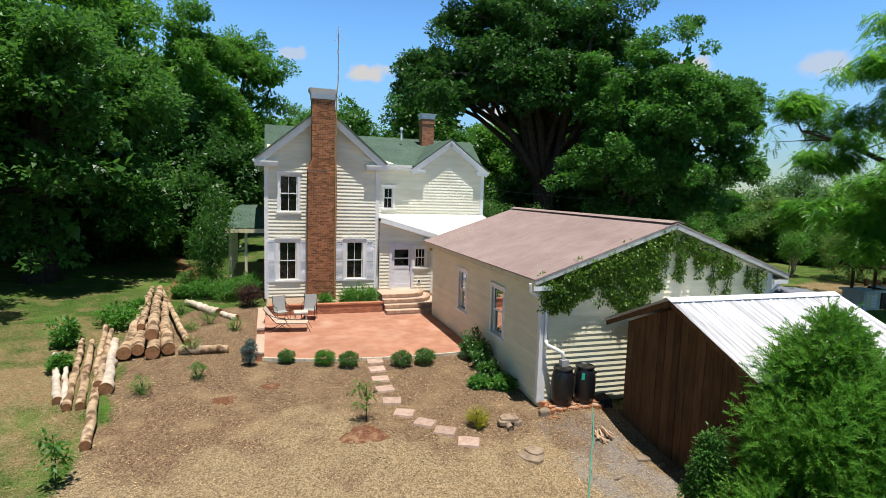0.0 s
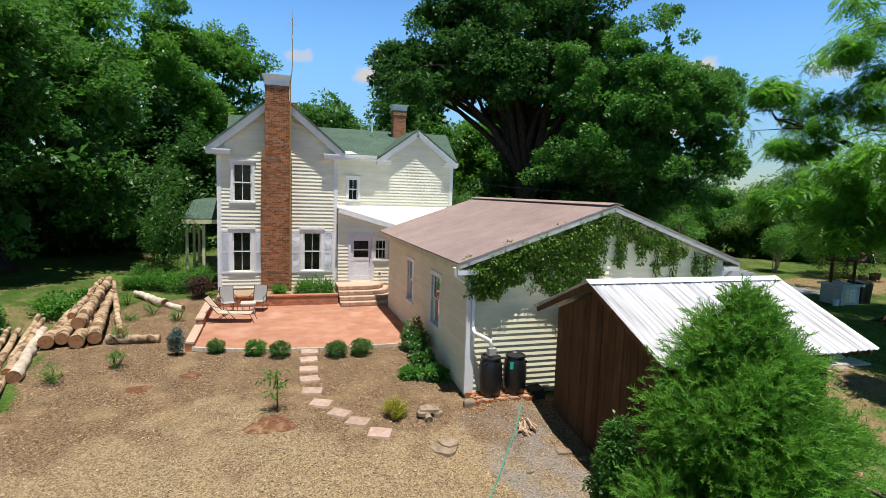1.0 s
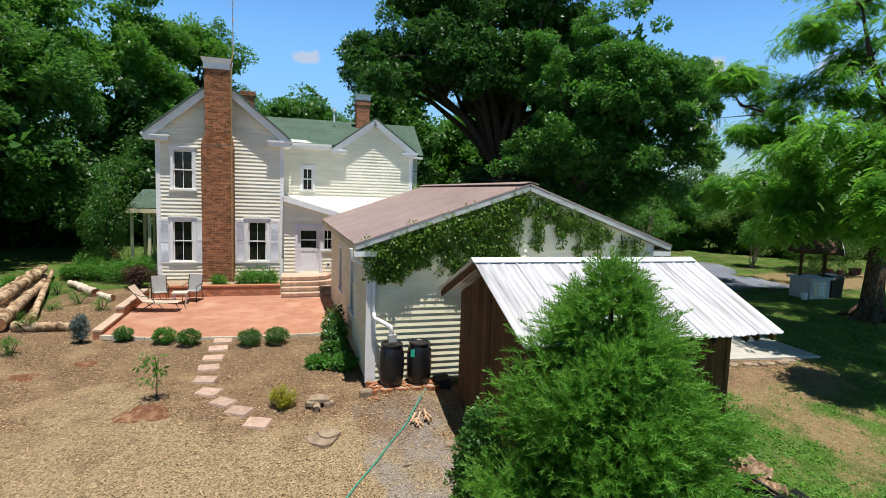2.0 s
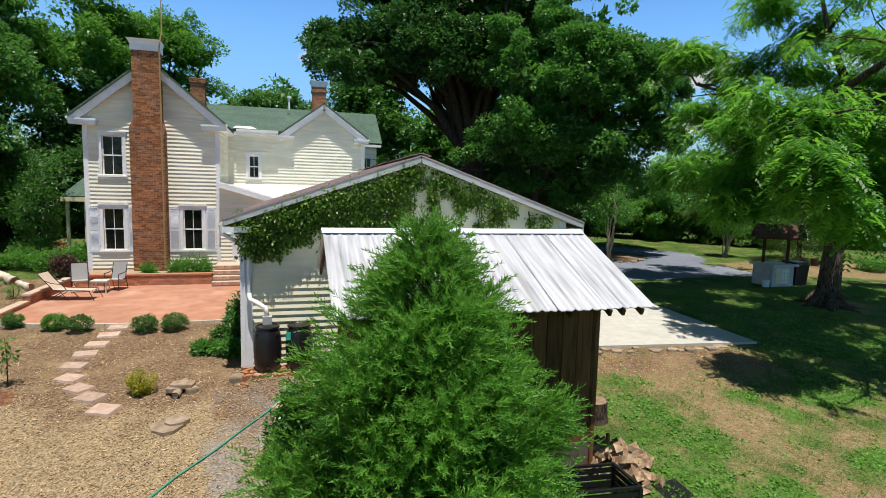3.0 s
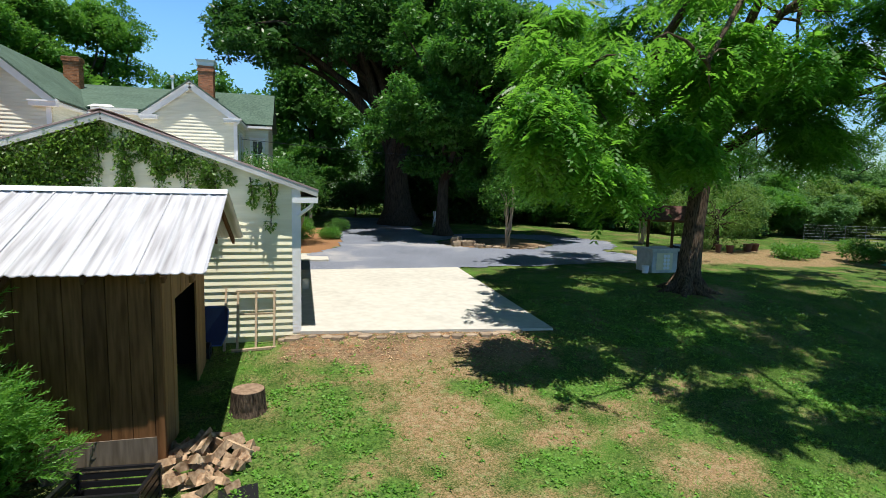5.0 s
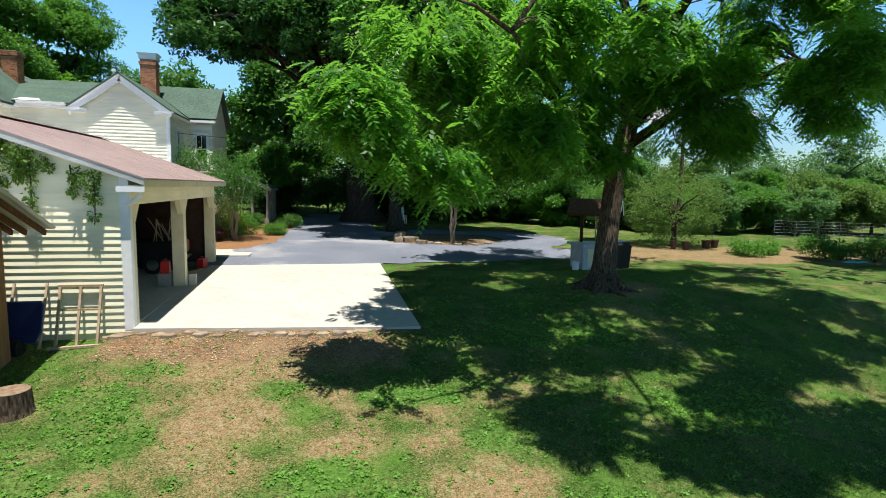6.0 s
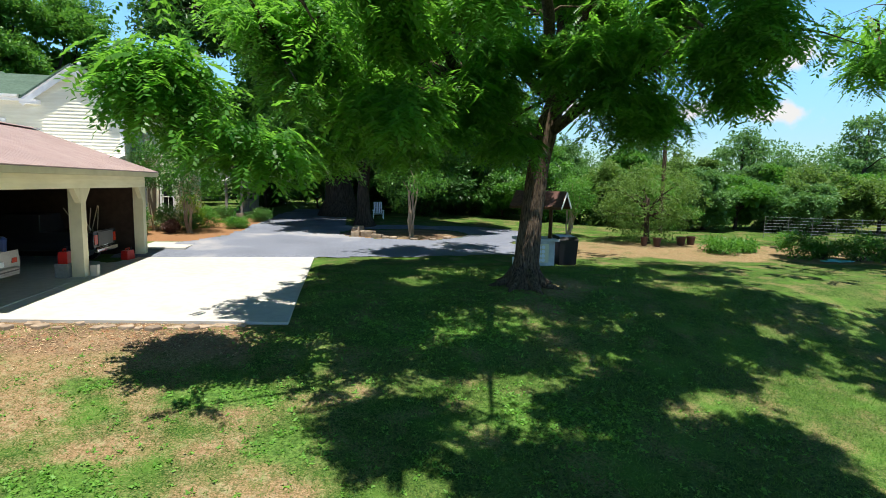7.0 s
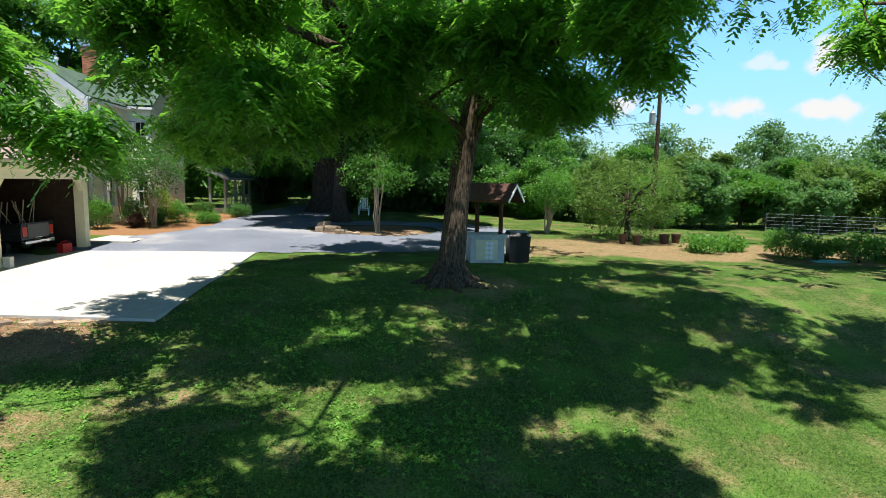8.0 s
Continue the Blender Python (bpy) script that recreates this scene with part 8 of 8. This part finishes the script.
build_vehicle("car", "silver saloon car parked in the garage", "car", 1.80, 3.45, 7.0, 2.7, 1.42, CAR_PAINT)
build_vehicle("pickup_truck", "dark pickup truck with tools in its bed, parked in the garage", "truck", 7.35, 9.15, 7.25, 2.2, 1.75, TRUCK_PAINT, True)
rr = random.Random(3)
for k in range(9):
    y = 7.6 + k * 0.17
    tagged(part("garden_tool", Shape().tube([(6.6 + rr.uniform(-0.4, 0.4), y, 1.1), (6.5 + rr.uniform(-0.3, 0.4), y + rr.uniform(-0.2, 0.2), 1.7 + rr.uniform(0, 0.35))], [0.018, 0.018], 6), FRAME_WOOD), "wooden tool handle sticking out of the truck bed", "tool", "tools in the truck")
for x, y, r, h, m, nm, lb in ((5.6, 4.55, 0.25, 0.9, plain("grey_bin", (0.16, 0.17, 0.18), 0.5), "dustbin", "grey dustbin standing in the garage"), (5.3, 5.5, 0.26, 1.05, BLUE, "dustbin", "tall blue dustbin standing in the garage")):
    b = thing(nm, lb, "bin", "bins in the garage")
    part("body", Shape().lathe(x, y, [(r * 0.82, 0.0), (r, h), (r * 1.05, h + 0.02), (r * 1.05, h + 0.05)], 18), m, b)
    part("lid", Shape().lathe(x, y, [(r * 1.05, h + 0.05), (r * 0.8, h + 0.12), (0.04, h + 0.15)], 18), m, b)
def build_can(x, y, turn, w, h, z=0.0):
    c = thing("fuel_can", "red plastic fuel can on the garage floor", "can", "red cans")
    part("body", Shape().hexa([(-w, -0.13, 0), (w, -0.13, 0), (w, 0.13, 0), (-w, 0.13, 0), (-w * 0.9, -0.12, h), (w * 0.9, -0.12, h), (w * 0.9, 0.12, h), (-w * 0.9, 0.12, h)]), RED, c)
    part("handle", Shape().tube([(-w * 0.6, 0, h), (-w * 0.5, 0, h + 0.08), (w * 0.5, 0, h + 0.08), (w * 0.6, 0, h)], [0.018] * 4, 6), RED, c)
    part("spout", Shape().tube([(w * 0.7, 0, h - 0.02), (w * 1.1, 0, h + 0.10)], [0.025, 0.018], 8), RUBBER, c)
    c.matrix_basis = pose(x, y, z, 0, 0, turn)
build_can(7.72, 8.95, 80, 0.24, 0.34)
build_can(7.42, 5.02, 95, 0.17, 0.36, 0.42)
tagged(part("crate_box", Shape().box(7.24, 4.78, 0.0, 7.60, 5.22, 0.42), plain("grey_storage_box", (0.30, 0.29, 0.27), 0.7)), "grey storage box on the garage floor", "box")
tagged(part("block", Shape().box(8.06, 5.15, -0.05, 8.26, 5.35, 0.34), CONCRETE), "concrete block beside the garage post", "block")

# ---- beyond the drive ----
well = thing("well_house", "small white pump house with a flat lid under the walnut", "pump house")
wz = gz(23.4, 7.6)
# white paint greyed to carry the walnut's shade in its colour
PUMP_PAINT = shader("shade_greyed_white_paint", (0.44, 0.45, 0.43), (0.58, 0.58, 0.55), 5, 0.65, 0.1, 0.003, big=0.12, big_scale=1.2)
part("body", Shape().box(22.75, 6.95, wz, 24.0, 8.1, wz + 0.95), PUMP_PAINT, well)
part("lid", Shape().box(22.62, 6.82, wz + 0.95, 24.13, 8.22, wz + 1.05), PUMP_PAINT, well)
part("panel", Shape().box(22.95, 6.93, wz + 0.12, 23.75, 6.955, wz + 0.86), CREAM, well)
for k in range(4):
    for j in range(2):
        part("lattice_disc", Shape().lathe(0, 0, [(0.075, 0.0), (0.075, 0.02)], 12), WHITE, well).matrix_basis = pose(23.35 + 0.17 * j, 6.925, wz + 0.22 + 0.17 * k, 90, 0, 0)
bn = thing("bin", "black wheeled bin beside the pump house", "bin")
bz = gz(24.6, 7.4)
part("body", Shape().hexa([(24.25, 7.05, bz), (24.95, 7.05, bz), (24.95, 7.75, bz), (24.25, 7.75, bz), (24.2, 7.0, bz + 1.0), (25.0, 7.0, bz + 1.0), (25.0, 7.8, bz + 1.0), (24.2, 7.8, bz + 1.0)]), RUBBER, bn)
part("lid", Shape().hexa([(24.17, 6.97, bz + 1.0), (25.03, 6.97, bz + 1.0), (25.03, 7.83, bz + 1.0), (24.17, 7.83, bz + 1.0), (24.25, 7.1, bz + 1.12), (24.95, 7.1, bz + 1.12), (24.95, 7.8, bz + 1.16), (24.25, 7.8, bz + 1.16)]), RUBBER, bn)
for j in (0, 1):
    part("wheel", Shape().tube([(24.2 + 0.8 * j - 0.02, 7.7, bz + 0.12), (24.2 + 0.8 * j + 0.02, 7.7, bz + 0.12)], [0.12, 0.12], 14), RUBBER, bn)
tagged(part("bucket", Shape().lathe(22.45, 7.0, [(0.13, wz), (0.16, wz + 0.32), (0.165, wz + 0.33)], 16), WHITE), "white bucket beside the pump house", "bucket")

gz_ = thing("well_roof", "small dark red gable roof on posts over the pump house", "shelter")
gb = wz
for x in (-0.55, 0.45):
    part("post", Shape().box(x - 0.06, -0.06, 1.05, x + 0.06, 0.06, 2.55), SHED_WOOD, gz_)
ROOF_RED = shader("dark_red_shingle", (0.07, 0.035, 0.03), (0.14, 0.07, 0.055), 12, 0.9, 0.4, 0.01)
for sy in (-1, 1):
    part("roof", Shape().slab([(-1.05, 0, 2.92), (-1.05, sy * 0.68, 2.32), (1.05, sy * 0.68, 2.32), (1.05, 0, 2.92)], 0.05), ROOF_RED, gz_)
    part("rake_board", Shape().beam((1.06, 0, 2.85), (1.06, sy * 0.68, 2.25), 0.03, 0.09), WHITE, gz_)
    # whitish fascia coloured as dark wood, to show it shaded
    part("fascia", Shape().box(-1.05, sy * 0.66 - 0.02, 2.22, 1.05, sy * 0.66 + 0.02, 2.31), SHED_WOOD, gz_)
gz_.matrix_basis = pose(23.55, 7.55, gb, 0, 0, -38)

ch = thing("adirondack_chair", "white slatted garden chair on the planted island", "chair")
for k in range(5):
    part("back_slat", Shape().beam((18.15 + k * 0.12, 19.0, 0.75), (18.12 + k * 0.125, 19.28, 1.55), 0.09, 0.025, up=(0, 1, 0)), WHITE, ch)
part("seat", Shape().hexa([(18.1, 18.4, 0.72), (18.7, 18.4, 0.72), (18.7, 19.0, 0.62), (18.1, 19.0, 0.62), (18.1, 18.4, 0.75), (18.7, 18.4, 0.75), (18.7, 19.0, 0.65), (18.1, 19.0, 0.65)]), WHITE, ch)
for x in (18.05, 18.75):
    part("leg", Shape().beam((x, 18.4, gz(x, 18.4)), (x, 18.4, 0.95), 0.05, 0.1), WHITE, ch)
    part("leg", Shape().beam((x, 19.15, gz(x, 19.1)), (x, 18.95, 0.95), 0.05, 0.1), WHITE, ch)
    part("arm", Shape().box(x - 0.07, 18.3, 0.95, x + 0.07, 19.15, 0.98), WHITE, ch)

ch.location = (-0.38, 7.4, gz(18.0, 26.1) - gz(18.4, 18.7))

pole = thing("utility_pole", "wooden power pole with a grey transformer behind the trees", "pole")
px_, py_ = 35.0, 17.6
part("shaft", Shape().tube([(px_, py_, 0.0), (px_, py_, 4.0), (px_ - 0.02, py_, 8.35)], [0.14, 0.125, 0.10], 10), BARK, pole)
part("transformer", Shape().lathe(px_ - 0.40, py_ - 0.05, [(0.15, 6.42), (0.17, 6.46), (0.17, 7.02), (0.19, 7.04), (0.12, 7.12), (0.03, 7.3)], 14), plain("grey_steel", (0.40, 0.43, 0.46), 0.4, 0.4), pole)
part("bracket", Shape().beam((px_ - 0.3, py_, 6.9), (px_, py_, 6.9), 0.06, 0.08), DARK_METAL, pole)
part("insulator", Shape().lathe(px_ - 0.40, py_ - 0.05, [(0.02, 7.3), (0.05, 7.34), (0.02, 7.38), (0.05, 7.42), (0.02, 7.5)], 8), DARK_METAL, pole)
part("service_cable", Shape().tube([(px_ + (5.0 - px_) * t, py_ + (17.5 - py_) * t, 6.6 + (5.8 - 6.6) * t - 0.9 * math.sin(math.pi * t)) for t in [k / 16 for k in range(17)]], [0.013] * 17, 5), RUBBER, pole)

# kitchen garden: plant rows, wire fence, hose
for k, (x, y, r, h) in enumerate(((33.8, 10.4, 1.0, 0.65), (35.2, 10.6, 0.9, 0.6), (36.6, 8.9, 0.95, 1.25), (37.8, 8.6, 0.8, 1.1), (39.0, 7.8, 0.95, 1.3), (40.2, 7.6, 0.9, 1.15))):
    build_shrub("vegetable_clump", "leafy vegetable plants in the kitchen garden", x, y, r, h, LEAF_MID, 500 + k, 0.17, 40, 44, category="plant", group="vegetable rows", width=0.35)
fence = thing("wire_fence", "grey wire mesh fence with thin posts behind the vegetables", "fence")
POST_GREY, WIRE = plain("grey_fence_post", (0.22, 0.22, 0.23), 0.7), plain("dull_wire", (0.24, 0.27, 0.30), 0.6, 0.3)
for k in range(10):
    x, y = 40.6 + k * 1.25, 15.6 - k * 0.42
    part("post", Shape().tube([(x, y, gz(x, y) - 0.1), (x, y, gz(x, y) + 1.30)], [0.014, 0.014], 6), POST_GREY, fence)
for j in range(7):
    part("wire", Shape().tube([(40.6, 15.6, gz(40.6, 15.6) + 0.12 + 0.19 * j), (46.2, 13.7, gz(46.2, 13.7) + 0.10 + 0.19 * j), (51.85, 11.8, gz(51.85, 11.8) + 0.12 + 0.19 * j)], [0.006] * 3, 5), WIRE, fence)
for x, y, r in ((30.9, 12.3, 0.17), (31.5, 12.1, 0.2), (33.1, 12.5, 0.24), (33.8, 12.7, 0.22)):
    tagged(part("plant_pot", Shape().lathe(x, y, [(r * 0.75, gz(x, y) - 0.02), (r, gz(x, y) + 0.38), (r * 1.08, gz(x, y) + 0.39), (r * 1.08, gz(x, y) + 0.44), (r * 0.9, gz(x, y) + 0.44), (r * 0.85, gz(x, y) + 0.36)], 16), plain("dark_clay", (0.10, 0.045, 0.03), 0.7)), "dark clay pot standing under the fruit tree", "pot", "pots under the fruit tree")
rng = np.random.default_rng(8)
hp = [(1.35, -0.6), (1.0, -1.2), (0.55, -1.9), (0.1, -2.5), (-0.3, -3.1), (-0.8, -3.8), (-1.3, -4.6), (-2.2, -5.6), (-3.4, -6.4)]
tagged(part("garden_hose", Shape().tube([(x, y, gz(x, y) + 0.025) for x, y in hp], [0.016] * len(hp), 6), plain("green_hose", (0.05, 0.30, 0.22), 0.4)), "thin green garden hose trailing over the ground", "hose")
hp = [(37.6 + 0.45 * math.cos(a * 0.9) * (1 + 0.05 * a), 7.6 + 0.25 * math.sin(a * 0.9)) for a in range(24)]
tagged(part("garden_hose", Shape().tube([(x, y, gz(x, y) + 0.03 + 0.01 * (k % 5)) for k, (x, y) in enumerate(hp)], [0.02] * len(hp), 6), plain("turquoise_hose", (0.12, 0.45, 0.42), 0.4)), "coil of turquoise hose at the garden's edge", "hose")

# saplings
for k, (x, y, h, lf) in enumerate(((-4.73, 0.15, 1.05, 0.13), (-11.15, -0.7, 1.1, 0.17))):
    rng = np.random.default_rng(600 + k)
    t = thing("sapling", "thin young tree in a patch of bare soil", "sapling", "saplings")
    z0 = gz(x, y)
    part("stem", Shape().tube([(x, y, z0 - 0.05), (x + 0.02, y, z0 + h * 0.6), (x - 0.02, y + 0.02, z0 + h)], [0.014, 0.011, 0.006], 6), BARK, t)
    cp = np.array([(x + rng.normal() * 0.13, y + rng.normal() * 0.13, z0 + h * u) for u in np.linspace(0.40, 1.0, 12)])
    v, f = leaf_cloud(cp, np.full(12, 0.12), 11, lf, rng, 0.8, 0.6, 0.38)
    part("foliage", fast_mesh("foliage", v, f, LEAF_MID), LEAF_MID, t)
SOIL = shader("red_clay_soil", (0.11, 0.045, 0.024), (0.23, 0.105, 0.055), 22, 0.95, 0.9, 0.03, third=(0.34, 0.21, 0.12), third_scale=5.0)
def build_mound(x, y, r, h, seed):
    """A loose heap: rings of soil that lower to a ragged rim."""
    rnd = np.random.default_rng(seed)
    n, rings = 26, 6
    edge = 1 + 0.16 * np.sin(3 * np.arange(n) * 2 * math.pi / n + seed) + rnd.normal(scale=0.10, size=n)
    vs, fs = [(x, y, gz(x, y) + h)], []
    for i in range(1, rings + 1):
        t = i / rings
        for j in range(n):
            a = 2 * math.pi * j / n
            px2, py2 = x + r * edge[j] * t * math.cos(a), y + 0.75 * r * edge[j] * t * math.sin(a)
            vs.append((px2, py2, gz(px2, py2) + h * (1 - t * t) + (rnd.normal(scale=0.16 * h) if i < rings else -0.02)))
    fs += [(0, 1 + j, 1 + (j + 1) % n) for j in range(n)]
    for i in range(rings - 1):
        fs += [(1 + i * n + j, 1 + (i + 1) * n + j, 1 + (i + 1) * n + (j + 1) % n, 1 + i * n + (j + 1) % n) for j in range(n)]
    tagged(part("soil_mound", Shape().add(vs, fs), SOIL), "low mound of red-brown soil in the wood chips", "soil", "soil mounds")


for k, (x, y, r, h) in enumerate(((-4.86, -0.42, 0.55, 0.06), (-8.2, 2.6, 0.34, 0.04), (-7.0, 3.1, 0.30, 0.04))):
    build_mound(x, y, r, h, 620 + k)


# ---- chips and grass ----
def scatter(n, rng, x0, x1, y0, y1, keep):
    x, y = rng.uniform(x0, x1, n), rng.uniform(y0, y1, n)
    k = rng.uniform(size=n) < keep(x, y)
    return x[k], y[k]


def build_chips():
    rng = np.random.default_rng(71)
    def keep(x, y):
        clear = (np.hypot(x + 3.5, y - 7.5) > 0)
        m = np.where(mulch_mask(x, y) > 0.45, 1.0, 0.0) + 0.30 * np.where((bare_mask(x, y) > 0.5) & (y > -2.2), 1.0, 0.0)
        m = m * np.where((x > -7.4) & (x < 8) & (y > 4.3), 0, 1) * np.where((x > -0.1) & (x < 8.0) & (y > -0.1), 0, 1) * np.where((x > 1.9) & (x < 6.2) & (y > -4.9) & (y < -0.9), 0, 1) * np.where((x > 7.9) & (x < 14.7) & (y > -0.12), 0, 1)
        return m
    x, y = scatter(95000, rng, -12.5, 15.5, -7.5, 10, keep)
    n = len(x)
    z = ground_z(x, y) + rng.uniform(0.004, 0.03, n)
    a = rng.uniform(0, math.pi, n)
    ln, w = rng.uniform(0.025, 0.085, n), rng.uniform(0.008, 0.020, n)
    d = np.stack([np.cos(a) * ln, np.sin(a) * ln, rng.normal(scale=0.25, size=n) * ln], 1) / 2
    s = np.stack([-np.sin(a) * w, np.cos(a) * w, rng.normal(scale=0.3, size=n) * w], 1) / 2
    c = np.stack([x, y, z], 1)
    v = np.stack([c - d - s, c + d - s * 0.6, c + d + s, c - d + s * 0.7], 1).reshape(-1, 3)
    m = shader("wood_chip", (0.22, 0.13, 0.07), (0.60, 0.45, 0.27), 40, 0.9, island=0.5, spec=0.1)
    tagged(part("wood_chips", fast_mesh("wood_chips", v, np.arange(4 * n).reshape(-1, 4), m), m), "scattered wood chips and bark over the garden", "mulch", kind="stuff")


def build_grass():
    rng = np.random.default_rng(72)
    def keep(x, y):
        m = (1 - mulch_mask(x, y)) * (1 - 0.75 * bare_mask(x, y)) * (1 - gravel_mask(x, y))
        patch = 0.5 + 0.5 * np.sin(x * 1.9 + 2 * np.sin(y * 1.1)) * np.sin(y * 2.3 + np.sin(x * 0.9))
        m = m * (0.35 + 0.65 * patch)
        return m * np.where((x > -0.2) & (x < 14.8) & (y > -0.3) & (y < 10.4), 0, 1) * np.where((x > 1.9) & (x < 6.2) & (y > -4.9) & (y < -0.9), 0, 1) * np.where((x > -7.4) & (x < 0.5) & (y > 4.2), 0, 1) * np.where((y > 8.8) & (x > 6), 0, 1)
    xa, ya = scatter(240000, rng, 5, 29, -9.5, 7, keep)
    xb, yb = scatter(30000, rng, -17, -10.8, -5, 14, keep)
    x, y = np.concatenate([xa, xb]), np.concatenate([ya, yb])
    n = len(x)
    h = rng.uniform(0.025, 0.075, n) * (1 + 0.5 * (rng.uniform(size=n) > 0.93))
    a = rng.uniform(0, 2 * math.pi, n)
    c = np.stack([x, y, ground_z(x, y) - 0.005], 1)
    s = np.stack([np.cos(a), np.sin(a), np.zeros(n)], 1) * rng.uniform(0.004, 0.011, n)[:, None]
    tip = c + np.stack([rng.normal(size=n) * h * 0.7, rng.normal(size=n) * h * 0.7, h], 1)
    v = np.stack([c - s, c + s, tip], 1).reshape(-1, 3)
    m = leaf_shader("lawn_blade", (0.045, 0.13, 0.018), (0.16, 0.27, 0.05), (0.20, 0.42, 0.05), 0.6, 0.3)
    tagged(part("grass", fast_mesh("grass", v, np.arange(3 * n).reshape(-1, 3), m), m), "short patchy lawn grass with clover", "grass", kind="stuff")
    # broad clover and weed leaves
    xa, ya = scatter(90000, rng, 6.3, 24, -9, 3, lambda x, y: keep(x, y) * (0.035 + 0.36 * lush_mask(x, y) ** 2 * (0.5 + 0.5 * np.sin(x * 5.1 + 2 * np.sin(y * 3.7)) * np.sin(y * 4.3 + x))))
    cp = np.stack([xa, ya, ground_z(xa, ya) + 0.02], 1)
    v, f = leaf_cloud(cp, np.full(len(cp), 0.05), 6, 0.06, rng, 0.5, 0.0, 0.8, fine=True)
    v[:, 2] = np.maximum(v[:, 2], np.repeat(cp[:, 2], 18) - 0.015)
    m2 = leaf_shader("clover_leaf", (0.075, 0.21, 0.025), (0.18, 0.40, 0.06), (0.22, 0.48, 0.05), 0.55, 0.3)
    tagged(part("clover", fast_mesh("clover", v, f, m2), m2), "patches of low clover in the lawn", "clover", kind="stuff")


build_chips()
build_grass()
